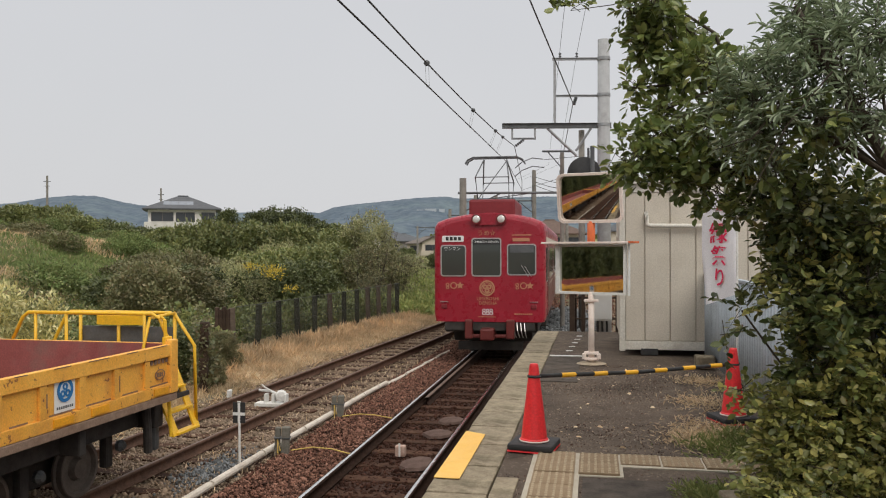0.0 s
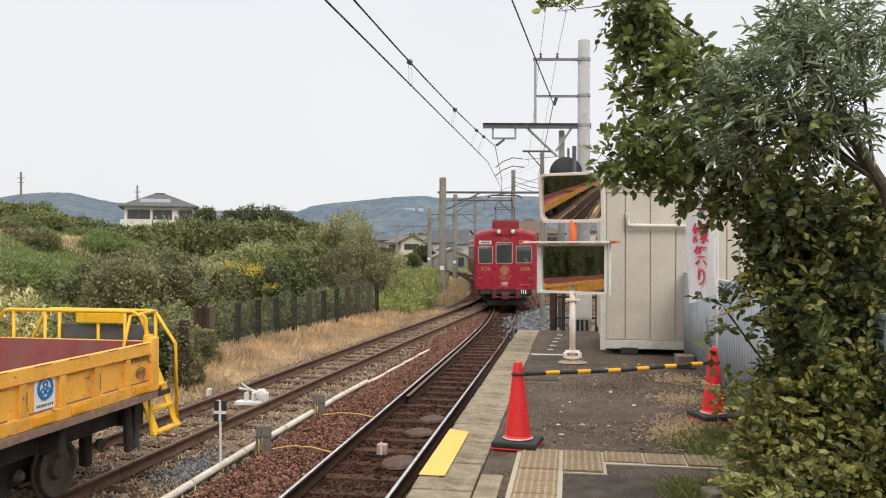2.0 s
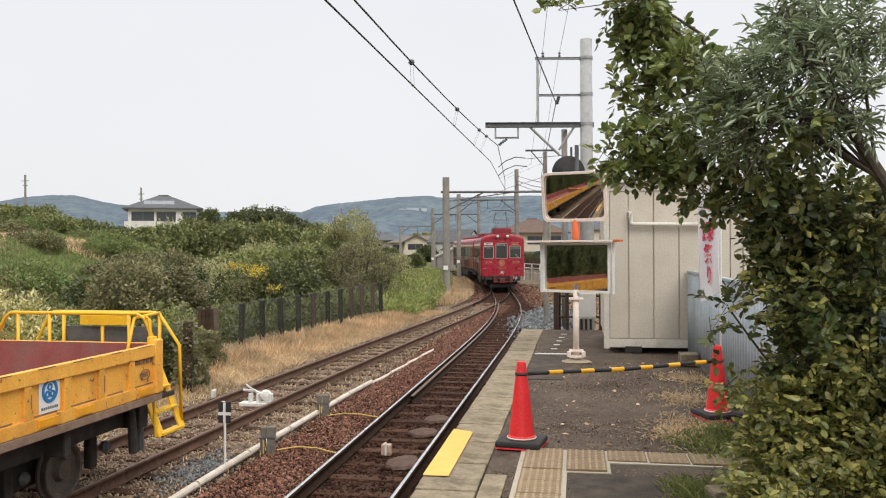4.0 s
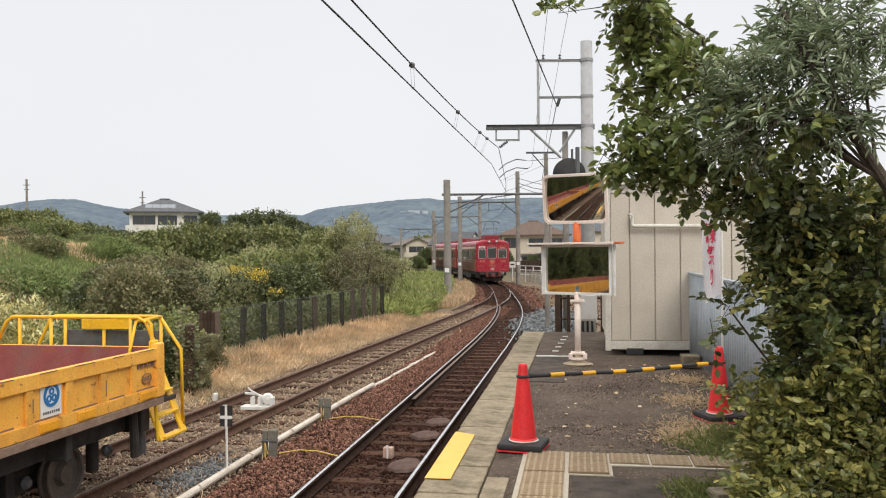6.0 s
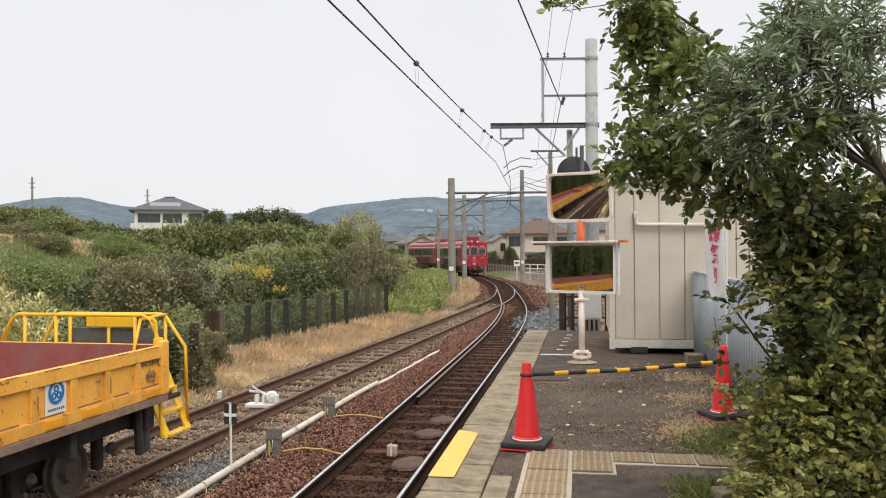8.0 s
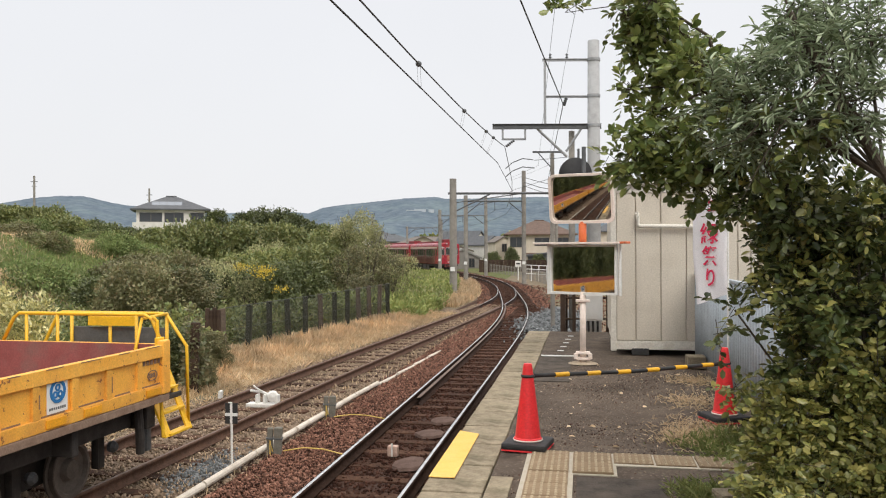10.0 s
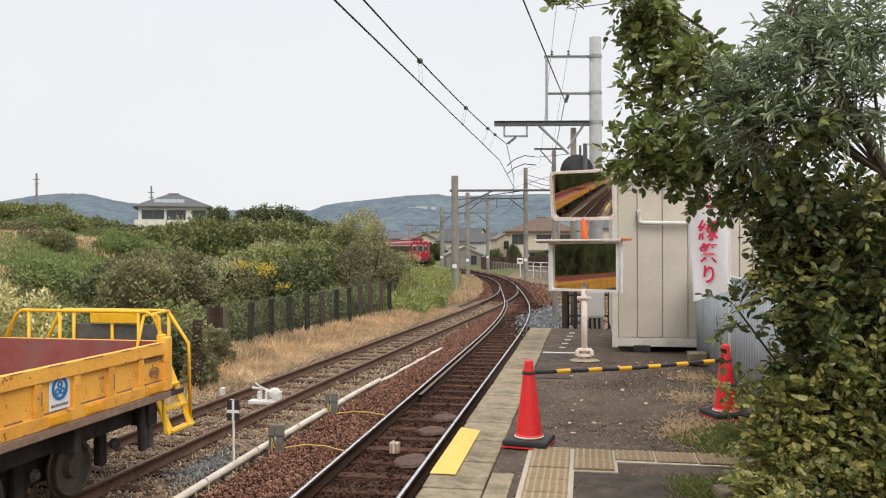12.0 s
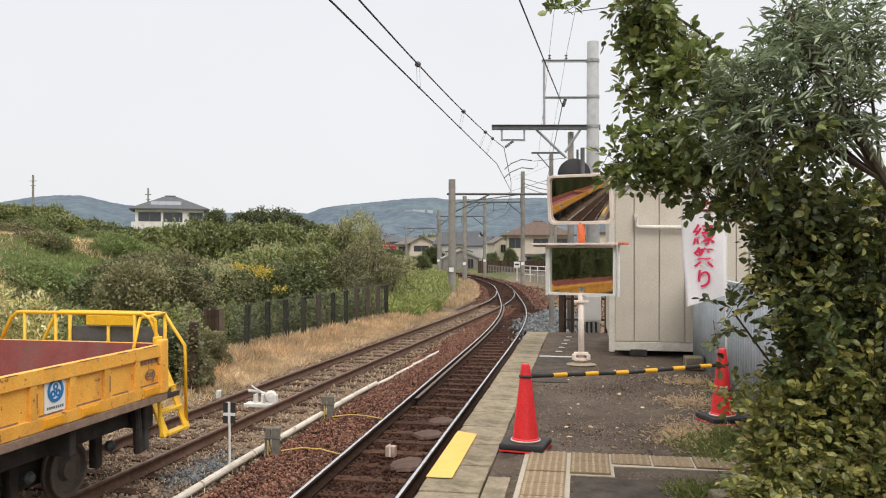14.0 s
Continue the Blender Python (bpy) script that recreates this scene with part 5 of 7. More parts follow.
def build_banner():
    bn = thing("banner", "white cloth banner with red festival writing on a pole", "banner", pose(1.47, 8.85, 0))
    part("pole", tubed([(0, 0, 0), (0, 0, 2.5)], 0.012, n=8), WHITE, bn, "thin white pole")
    part("crossbar", tubed([(0.01, 0, 2.22), (-0.46, 0, 2.22)], 0.007, n=8), WHITE, bn)
    bm = bmesh.new()
    nx, nz = 12, 36
    def fold(i, j):
        x, z = -0.45 * i / nx, 2.2 - 1.07 * j / nz
        lean = 0.05 * smooth((j / nz - 0.5) * 2)
        return Vector((x + lean * i / nx, 0.016 * math.sin(9 * x + 3.5 * z) + 0.012 * math.sin(14 * x - 5 * z), z - 0.13 * (i / nx) * (j / nz) ** 2))
    front = [[bm.verts.new(fold(i, j)) for i in range(nx + 1)] for j in range(nz + 1)]
    back = [[bm.verts.new(fold(i, j) + Vector((0, 0.003, 0))) for i in range(nx + 1)] for j in range(nz + 1)]
    for j in range(nz):
        for i in range(nx):
            for g in (front, back):
                bm.faces.new((g[j][i], g[j][i + 1], g[j + 1][i + 1], g[j + 1][i]))
    for j in range(nz):
        for i in (0, nx):
            bm.faces.new((front[j][i], front[j + 1][i], back[j + 1][i], back[j][i]))
    cloth = part("cloth", bm, CLOTH, bn, "white cloth with red characters", True)
    for ch, z, s in (("緑", 1.745, 0.23), ("祭", 1.505, 0.23), ("り", 1.285, 0.21)):
        ob = lettering("character", ch, s, CLOTH_RED, cloth, pose(-0.22, 0, z) @ pose(0, 0, 0, 90, 0, 0), "red brush character", 0.001, bold=0.0035)
        m = ob.matrix_basis
        inv = m.inverted()
        for v in ob.data.vertices:
            p = m @ v.co
            i, j = -p.x / 0.45 * nx, (2.2 - p.z) / 1.07 * nz
            q = fold(i, j)
            p.y = q.y - 0.011 + p.y * 0.5
            v.co = inv @ p
    part("print_bar", boxed(-0.32, -0.12, -0.024, -0.018, 2.0, 2.03), CLOTH_RED, cloth)
    part("print_bar", boxed(-0.3, -0.1, -0.024, -0.018, 2.08, 2.11), CLOTH_RED, cloth)
    return cloth


def build_platform_odds():
    cab = thing("cable_cabinet", "small white electrical cabinet on wooden posts", "cabinet", pose(0.16, 16.5, -1.2))
    part("box", boxed(-0.17, 0.2, -0.1, 0.1, 1.38, 1.92, 0.01), WHITE, cab)
    part("door", boxed(-0.15, 0.18, -0.115, -0.1, 1.41, 1.89, 0.006), WHITE, cab)
    for i in range(3):
        part("cable", tubed([(-0.08 + 0.09 * i, 0, 1.4), (-0.07 + 0.09 * i, 0.02, 0.9), (-0.06 + 0.07 * i, 0.0, 0.1)], 0.022, n=8), BLACK, cab)
    part("post", boxed(0.27, 0.37, -0.02, 0.1, 0, 2.2, 0.01), BROWN_WOOD, cab)
    for i, (x, h, w) in enumerate(((-0.42, 2.1, 0.1), (-0.2, 1.95, 0.07))):
        p = thing("wooden_post", "dark brown wooden post at the platform end", "post", pose(x, 16.55, -1.2), "posts at the platform end")
        part("shaft", boxed(-w / 2, w / 2, -w / 2, w / 2, 0, h, 0.012), BROWN_WOOD, p)
    rail = thing("end_railing", "rusty horizontal rails behind the platform end", "railing")
    for z in (0.2, 0.62):
        part("bar", tubed([(-0.45, 16.62, z), (0.55, 16.7, z)], 0.018, n=8), BROWN_WOOD, rail)
    for x in (-0.35, 0.5):
        part("upright", boxed(x - 0.02, x + 0.02, 16.64, 16.68, -1.2, 0.8), BROWN_WOOD, rail)
    # weeds in the asphalt by the shrubs
    rng = np.random.default_rng(21)
    def tufts(name, spots, n, h, mat, label):
        c, d = [], []
        for x, y, r in spots:
            p = np.stack([rng.normal(x, r, n), rng.normal(y, r * 1.3, n), np.zeros(n) - 0.005], 1)
            c.append(p)
            d.append(np.stack([rng.normal(0, 0.9, n), rng.normal(0, 0.9, n), np.ones(n) * 0.55], 1))
        tagged(new(name, leaves(name, np.concatenate(c), np.concatenate(d), h, 0.008, mat, rng, False, 0.3)), label, "weeds", kind="stuff")
    tufts("weeds", [(0.75, 5.55, 0.09), (0.82, 5.4, 0.1), (0.95, 5.3, 0.1), (1.05, 7.0, 0.13), (1.15, 6.7, 0.16), (1.25, 7.3, 0.1)], 520, 0.09, GRASS_GREEN, "green weeds growing through the asphalt")
    tufts("dry_grass", [(1.05, 7.6, 0.2), (0.85, 7.2, 0.14), (1.15, 8.9, 0.18), (1.3, 10.3, 0.14), (1.1, 7.2, 0.2)], 520, 0.06, GRASS_DRY, "dry straw on the platform beside the fence")
    for n, size, mat, label in ((320, 0.004, MORTAR, "loose pale grit scattered over the asphalt"), (6500, 0.004, STONE_TAN, "worn tan chippings showing in the asphalt"), (9000, 0.0048, STONE_DARK, "dark chippings showing in the asphalt")):
        gx, gy = rng.uniform(-0.62, 1.6, n), 4.6 + 7 * rng.random(n) ** 1.5
        keep = ~((gx < -0.08) & (gx > -0.45) & (gy < 6.55)) & ~((gx < 0.23) & (gy > 5.88) & (gy < 6.55)) & ~((gx < 1.47) & (gx > 0.2) & (gy > 6.15) & (gy < 6.56))
        stones("grit", np.stack([gx, gy, np.full(n, -0.0125)], 1)[keep], size, mat, rng, label)
    m = 60
    lp = np.stack([rng.uniform(-0.5, 1.5, m), 6.7 + 5 * rng.random(m), np.full(m, -0.004)], 1)
    tagged(new("fallen_leaves", leaves("fallen_leaves", lp, rng.normal(size=(m, 3)) * np.array([1, 1, 0.12]), 0.05, 0.026, GRASS_DRY, rng, True, 0.1)), "dry leaves fallen on the asphalt", "fallen leaves", kind="stuff")
    block = thing("kerb_stone", "pale broken concrete block under the shrubs", "block", pose(1.0, 5.35, 0.0, 0, 0, 14))
    part("stone", boxed(-0.2, 0.22, -0.09, 0.09, 0.0, 0.09, 0.02), CONCRETE, block)


# ---------------------------------------------------------------- beside the tracks
def build_trackside():
    # conduit along the track, in lengths
    conduit = thing("conduit", "pale cable conduit lying along the track", "conduit", kind="structure")
    y = 3.0
    pts = lambda y: (-4.43 + max(0, y - 10) * 0.026 + max(0, y - 15) * 0.02, y, -1.165 - 0.002 * max(0, y - 15))
    while y < 22:
        if y < 16.0:
            a, b = Vector(pts(y)), Vector(pts(y + 1.46))
            part("length", tubed([a, b], 0.046, n=10), PIPE, conduit, smooth=False)
        else:
            a, b = Vector(pts(y)) - Vector((0, 0, 0.035)), Vector(pts(y + 1.46)) - Vector((0, 0, 0.06))
            part("length", tubed([a, b], 0.036, n=10), PIPE, conduit, smooth=False)
        y += 1.5
    for x, y, h in ((-4.20, 10.75, 0.42), (-4.22, 13.3, 0.40)):
        s = thing("stake", "grey weathered wooden stake with wire beside the conduit", "stake", pose(x, y, -1.27, 2, 3, 12), "stakes along the conduit")
        part("shaft", boxed(-0.055, 0.055, -0.045, 0.045, 0, h, 0.012), GREY_WOOD, s)
        part("second_shaft", boxed(-0.15, -0.075, -0.02, 0.05, 0, h * 0.97, 0.012), GREY_WOOD, s)
        part("wire_tie", boxed(-0.16, 0.062, -0.052, 0.056, h * 0.62, h * 0.66), STEEL_DARK, s)
        part("cord", tubed([(-0.06, -0.06, 0.1), (-0.1, -0.07, 0.25), (-0.09, -0.06, 0.02)], 0.012, n=6), ROPE, s)
    for i, (y, x1) in enumerate(((10.85, -3.25), (13.2, -3.2))):
        c = thing("cord", "thin yellow cord lying across the stones", "cord")
        part("strand", tubed([(-4.15, y, -1.2), (-3.9, y + 0.16, -1.185), (-3.6, y + 0.1, -1.18), (x1, y - 0.12, -1.185)], 0.009, n=6), ROPE, c)
    cross = thing("marker_sign", "black marker board with a white cross on a white stick", "sign", pose(-4.52, 9.98, -1.25))
    part("stick", tubed([(0, 0, 0), (0, 0, 0.62)], 0.016, n=8), WHITE, cross)
    part("board", boxed(-0.085, 0.085, -0.012, 0.0, 0.6, 0.87, 0.004), BLACK, cross)
    mark = boxed(-0.016, 0.016, -0.017, -0.011, 0.605, 0.865)
    box(mark, -0.085, 0.085, -0.016, -0.012, 0.70, 0.74)
    part("cross", mark, SIGN_WHITE, cross)
    sw = thing("switch_lever", "white painted point lever with a weight between the rails", "point lever", pose(-5.76, 14.05, -1.24) @ Matrix.Scale(0.95, 4))
    part("base", boxed(-0.3, 0.36, -0.12, 0.12, 0.0, 0.07, 0.015), WHITE, sw)
    part("weight", lathed([(0.0, -0.09), (0.09, -0.07), (0.115, 0.0), (0.09, 0.07), (0.0, 0.09)], 16, pose(0.2, 0, 0.2, 90, 0, 20)), WHITE, sw)
    part("lever", tubed([(0.2, 0, 0.2), (-0.02, 0.02, 0.28), (-0.25, 0.0, 0.3)], 0.025, n=8), WHITE, sw)
    for dx in (-0.1, 0.05, 0.3):
        part("bracket", boxed(dx - 0.025, dx + 0.025, -0.07, 0.07, 0.06, 0.24, 0.012), WHITE, sw)
    part("side_rod", boxed(-0.95, -0.62, -0.05, 0.02, 0.0, 0.07, 0.02), WHITE, sw)
    part("side_plate", boxed(-0.9, -0.84, -0.08, 0.05, 0.05, 0.2, 0.02, pose(0, 0, 0, 0, 6, 0)), WHITE, sw)
    part("handle", tubed([(0.0, 0.02, 0.28), (-0.1, -0.06, 0.36), (-0.16, -0.08, 0.42)], 0.018, n=6), WHITE, sw)
    # box between the rails of the main track, flat stones
    bx = thing("track_box", "small rusty white track circuit box between the rails", "track box", pose(-2.6, 10.95, -1.24))
    part("body", boxed(-0.07, 0.07, -0.06, 0.06, 0, 0.15, 0.02), surf("rusty_box_paint", (0.42, 0.27, 0.21), (0.55, 0.42, 0.35), 9, 0.8, 0.3, stain=(0.2, 0.09, 0.06), stain_scale=9, stain_amount=0.8, fine=60), bx)
    part("rib", boxed(-0.012, 0.012, -0.085, -0.06, 0.01, 0.19, 0.004), WHITE, bx)
    for x, y, s in ((-2.28, 10.5, 0.3), (-2.33, 12.25, 0.26), (-2.30, 13.25, 0.25)):
        f = thing("flat_stone", "flat reddish slab lying between the rails", "stone", pose(x, y, -1.23, 3, -3, 12), "slabs between the rails")
        bm = lathed([(s * 0.8, -0.03), (s, 0.0), (s * 0.92, 0.035), (s * 0.5, 0.045)], 9)
        for v in bm.verts:
            v.co.x *= 0.85 + 0.25 * noise.noise(v.co * 5 + Vector((x, y, 0)))
            v.co.y *= 0.9 + 0.3 * noise.noise(v.co * 4 + Vector((y, x, 0)))
        part("slab", bm, surf("slab_stone", (0.085, 0.055, 0.045), (0.145, 0.098, 0.082), 8, 0.95, 0.5, fine=60), f)
    sg = thing("track_sign", "small white notice board on a post beside the line", "sign", pose(-5.9, 74.5, -1.2))
    part("post", tubed([(0, 0, 0), (0, 0, 1.6)], 0.04, n=8), WHITE, sg)
    part("board", boxed(-0.28, 0.28, -0.05, -0.02, 1.2, 1.75, 0.01), WHITE, sg)
    part("writing_bar", boxed(-0.18, 0.18, -0.056, -0.048, 1.42, 1.56), BLACK, sg)


def build_post_fence():
    fence = thing("wire_net_fence", "old dark posts with slack wire netting", "fence")
    rng = random.Random(8)
    for i in range(12):
        y = 20.04 + 1.2 * i - 0.0125 * i * i
        x = fence_x(y)
        z = ground_z(x, y) - 0.1
        b = boxed(-0.075, 0.075, -0.06, 0.06, 0, 0.09 + 0.0155 * i - z + rng.uniform(-0.02, 0.03), 0.012)
        p = part("post", b, FENCE_WOOD if i in (0, 5, 8, 9, 10) else DARK_POST, fence)
        p.matrix_basis = pose(x, y, z, rng.uniform(-2, 2), rng.uniform(-2, 2), rng.uniform(0, 30))
    for i in range(4):
        p = part("old_stake", boxed(-0.045, 0.045, -0.05, 0.05, 0, 1.32 - 0.06 * (i % 2), 0.01), BROWN_WOOD, fence)
        p.matrix_basis = pose(-9.62 + 0.09 * i, 19.72 + 0.06 * i, -1.2, 2, 3 - i, 0)
    gx, gy = -7.74, 15.3
    p = part("gate_post", boxed(-0.085, 0.085, -0.08, 0.08, 0, 1.62, 0.02), BROWN_WOOD, fence, "thick brown wooden end post")
    p.matrix_basis = pose(gx, gy, ground_z(gx, gy) - 0.2, 1, 2, 12)
    # netting: thin crossing wires
    net = bmesh.new()
    n = 280
    def at(s, h):
        y = 20.04 + 11.7 * s
        return Vector((fence_x(y) + 0.07, y, -1.1 + h * (1.2 + 0.15 * s)))
    def strand(a, b):
        t = (b - a).normalized().cross(Vector((1, 0.2, 0))).normalized() * 0.0036
        q = [net.verts.new(v) for v in (a - t, a + t, b + t, b - t)]
        net.faces.new(q)
    for i in range(n):
        s = i / n
        strand(at(s, 0), at(min(1, s + 0.07), 1)), strand(at(s, 1), at(min(1, s + 0.07), 0))
    tube(net, [at(0, 1), at(0.5, 0.985), at(1, 1)], 0.011, n=5), tube(net, [at(0, 0.5), at(1, 0.5)], 0.006, n=4)
    tagged(part("netting", net, NET, fence, "rusty wire netting"), kind="stuff")


# ---------------------------------------------------------------- overhead line
def i_beam(x0, x1, z, h, w):
    b = boxed(x0, x1, -w / 2, w / 2, z + h / 2 - 0.012, z + h / 2)
    box(b, x0, x1, -w / 2, w / 2, z - h / 2, z - h / 2 + 0.012)
    box(b, x0, x1, -0.008, 0.008, z - h / 2, z + h / 2)
    return b


def insulators(bm, a, b, n, r):
    a, b = Vector(a), Vector(b)
    for i in range(n):
        p = a.lerp(b, (i + 0.5) / n)
        q = (b - a).normalized()
        lathe(bm, [(r * 0.4, -0.03), (r, -0.012), (r, 0.012), (r * 0.4, 0.03)], 10, Matrix.Translation(p) @ q.to_track_quat("Z", "Y").to_matrix().to_4x4())
    tube(bm, [a, b], r * 0.3, n=6)


def build_gantry():
    """The near mast: a concrete pole with a bracket beam over the track. Local x runs across, z = 0 is platform height."""
    g = thing("catenary_mast", "tall grey concrete mast with a steel bracket beam", "catenary mast", pose(0.34, 27.96, 0, 0, 0, 9.7))
    part("pole", lathed([(0.24, -1.3), (0.195, 8.62), (0.0, 8.66)], 24), POLE_CONCRETE, g, "round concrete pole", True)
    part("beam", i_beam(-3.41, 0.25, 5.74, 0.17, 0.14), STEEL_DARK, g, "steel bracket beam")
    part("hanger", i_beam(-3.1, -2.28, 5.31, 0.06, 0.06), STEEL, g)
    for x in (-3.07, -2.31):
        part("hanger_leg", boxed(x - 0.03, x + 0.03, -0.03, 0.03, 5.3, 5.68), STEEL, g)
    b = bmesh.new()
    insulators(b, (-2.68, 0, 5.28), (-2.97, -0.1, 5.05), 5, 0.05)
    part("insulator", b, STEEL_DARK, g)
    part("strut", boxed(-1.68, -1.6, -0.03, 0.03, 5.8, 7.98), STEEL, g)
    part("arm", i_beam(-1.72, 0.18, 7.98, 0.08, 0.08), STEEL, g)
    part("arm", i_beam(-1.66, 0.18, 6.74, 0.07, 0.08), STEEL, g)
    for z in (7.98, 6.76, 5.76):
        part("band", lathed([(0.212, z - 0.05), (0.222, z - 0.05), (0.222, z + 0.05), (0.212, z + 0.05)], 24), STEEL, g)
    part("brace", tubed([(-1.9, 0, 5.66), (-0.9, 0.02, 4.72)], 0.045, n=8), STEEL, g)
    part("brace", tubed([(-0.93, 0.04, 4.9), (-0.42, 0.0, 5.66)], 0.04, n=8), STEEL, g)
    part("second_pole", lathed([(0.12, -1.3), (0.1, 5.62), (0.0, 5.64)], 16, pose(-0.7, 0.3, 0)), POLE_OLD, g, "shorter concrete pole", True)
    part("side_pole", lathed([(0.08, -1.3), (0.07, 4.9), (0.0, 4.92)], 12, pose(-1.32, 0.6, 0)), POLE_OLD, g)
    part("side_arm", boxed(-2.0, -1.0, 0.57, 0.63, 4.92, 4.98), STEEL_DARK, g)
    part("side_brace", tubed([(-1.8, 0.6, 4.92), (-1.35, 0.6, 4.4)], 0.02, n=6), STEEL_DARK, g)
    for dz, x1 in ((0.0, -2.05), (-0.28, -2.0)):
        part("pull_off", tubed([(-2.98, 0, 4.32 + dz), (-2.75, 0, 4.52 + dz), (-2.4, 0, 4.66 + dz), (x1, 0, 4.62 + dz)], 0.018, n=6), STEEL_DARK, g)
    part("stay", tubed([(-2.0, 0, 4.6), (-0.72, 0.3, 4.75)], 0.01, n=5), STEEL_DARK, g)
    for x in (-1.46, -0.9):
        b = bmesh.new()
        insulators(b, (x, 0, 8.02), (x, 0, 8.2), 2, 0.05)
        part("pin_insulator", b, STEEL_DARK, g)
    b = bmesh.new()
    insulators(b, (-0.92, 0, 6.7), (-1.02, -0.1, 6.42), 4, 0.06)
    part("insulator", b, STEEL_DARK, g)
    part("lamp_arm", tubed([(-0.5, 0.1, 4.2), (-0.5, 0.1, 5.0)], 0.04, n=8), STEEL_DARK, g)


def far_gantry(label, xl, yl, xr, yr, top_l, top_r, beam, braces=True, thick=0.17):
    g = thing("catenary_gantry", label, "catenary gantry", group="gantries along the bend")
    for x, y, t in ((xl, yl, top_l), (xr, yr, top_r)):
        p = part("pole", lathed([(thick * 1.15, -1.4), (thick, t), (0.0, t + 0.02)], 14, pose(x, y, 0)), POLE_OLD, g, smooth=False)
        part("plate", boxed(-0.13, 0.13, -thick * 1.2 - 0.02, -thick * 1.2, 0.25, 0.5, 0.0, pose(x, y, 0.1)), SIGN_WHITE, p, "small white number plate")
    a, b = Vector((xl, yl, beam)), Vector((xr, yr, beam))
    part("beam", tubed([a + (a - b).normalized() * 0.3, b], 0.075, n=6), STEEL_DARK, g)
    if braces:
        for k0, k1, dz in ((0.0, 0.28, -1.1), (1.0, 0.72, -1.1)):
            part("brace", tubed([a.lerp(b, k0) + Vector((0, 0, dz)), a.lerp(b, k1)], 0.045, n=6), STEEL_DARK, g)
        part("lower_beam", tubed([a + Vector((0, 0, -0.55)), a.lerp(b, 0.5) + Vector((0, 0, -0.02))], 0.03, n=6), STEEL_DARK, g)
    drop = a.lerp(b, 0.5)
    part("dropper", tubed([drop, drop + Vector((0, 0, -0.8))], 0.03, n=6), STEEL_DARK, g)


def wire(name, label, pts, r):
    o = part(name, tubed(pts, r, n=6), WIRE)
    return tagged(o, label, "overhead wire", "overhead wires")


def build_overhead():
    build_gantry()
    far_gantry("concrete poles carrying a steel beam over the line", -7.46, 46.7, 0.4, 48.0, 5.7, 6.2, 4.85, True, 0.2)
    far_gantry("second pair of poles with a beam over the line", -9.7, 67.4, -4.92, 68.2, 6.1, 8.15, 5.62)
    far_gantry("third pair of poles with a beam over the line", -15.3, 86.7, -10.4, 87.5, 5.9, 7.4, 5.25)
    far_gantry("far pair of poles with a beam over the line", -25.6, 117.4, -20.6, 118.2, 5.0, 6.0, 4.8, True, 0.14)
    a, b = Vector((-2.39, 7.4, 4.0)), Vector((-2.80, 26.9, 4.46))
    near_c = a + (a - b) * 1.1
    contact = [near_c, a, b]
    carrier = []
    m0, m1 = Vector((-2.50, 8.96, 4.44)), Vector((-2.56, 26.9, 4.99))
    for i in range(-9, 9):
        k = i / 8
        p = m0.lerp(m1, k)
        p.z -= 0.45 * k * (1 - k) if k > 0 else 0
        carrier.append(p)
    far_c, far_m = [], []
    for s, z in ((36, 4.2), (47, 4.12), (57, 4.1), (68, 4.1), (78, 4.1), (88, 4.1), (103, 4.1), (119, 4.1)):
        x, y, _ = main_line(s, 0.1 if s % 2 else -0.1)
        far_c.append((x, y, z))
        far_m.append((x, y, z + (0.75 if s in (47, 68, 88, 119) else 0.4)))
    wire("contact_wire", "dark overhead contact wire along the track", contact + far_c, 0.011)
    wire("carrier_wire", "dark carrier wire above the contact wire", carrier + far_m, 0.012)
    for k in (0.19, 0.47, 0.70, 0.80):
        p = m0.lerp(m1, k)
        p.z -= 0.45 * k * (1 - k)
        q = a.lerp(b, (p.y - a.y) / (b.y - a.y))
        d = thing("dropper", "thin wire dropper with a round clamp", "dropper", group="droppers of the overhead line")
        part("clamp", lathed([(0.0, -0.05), (0.04, -0.03), (0.05, 0.0), (0.04, 0.03), (0.0, 0.05)], 12, Matrix.Translation(p)), STEEL_DARK, d)
        for o in (-0.02, 0.02):
            part("strand", tubed([p + Vector((o, o, 0)), q + Vector((o, o, 0))], 0.003, n=4), STEEL, d)
        part("foot_clamp", lathed([(0.0, -0.025), (0.022, 0.0), (0.0, 0.025)], 8, Matrix.Translation(q)), STEEL_DARK, d)
    f0, f1 = Vector((-0.66, 27.28, 6.40)), Vector((-1.22, 15.6, 6.46))
    wire("feeder_cable", "thick feeder cable running to the mast", [f0, f1, f1 + (f1 - f0) * 2], 0.017)
    wire("feeder_cable", "feeder cable behind the mast", [f0, (-2.0, 47, 5.6), (-5.6, 68, 6.6), (-10.8, 87.5, 6.4)], 0.014)
    for z0, z1, r in ((7.6, 5.9, 0.02), (7.2, 5.6, 0.025), (6.9, 5.3, 0.02)):
        wire("feeder_cable", "sagging cable between the far poles", [(-4.92, 68.2, z0), (-3.2, 61, z0 - 1.0), (-1.4, 54, z1 - 0.2), (0.4, 48, z1)], r)
    for p, q in (((-1.11, 27.71, 8.2), (-0.69, 21.19, 8.04)), ((-0.54, 27.81, 8.2), (-0.13, 21.28, 8.04))):
        p, q = Vector(p), Vector(q)
        wire("thin_wire", "thin grey wire from the mast top", [q + (q - p) * 3, q, p, (p.x - 1.5, 48, 6.5), (-5.2 + p.x, 68, 7.4)], 0.006)


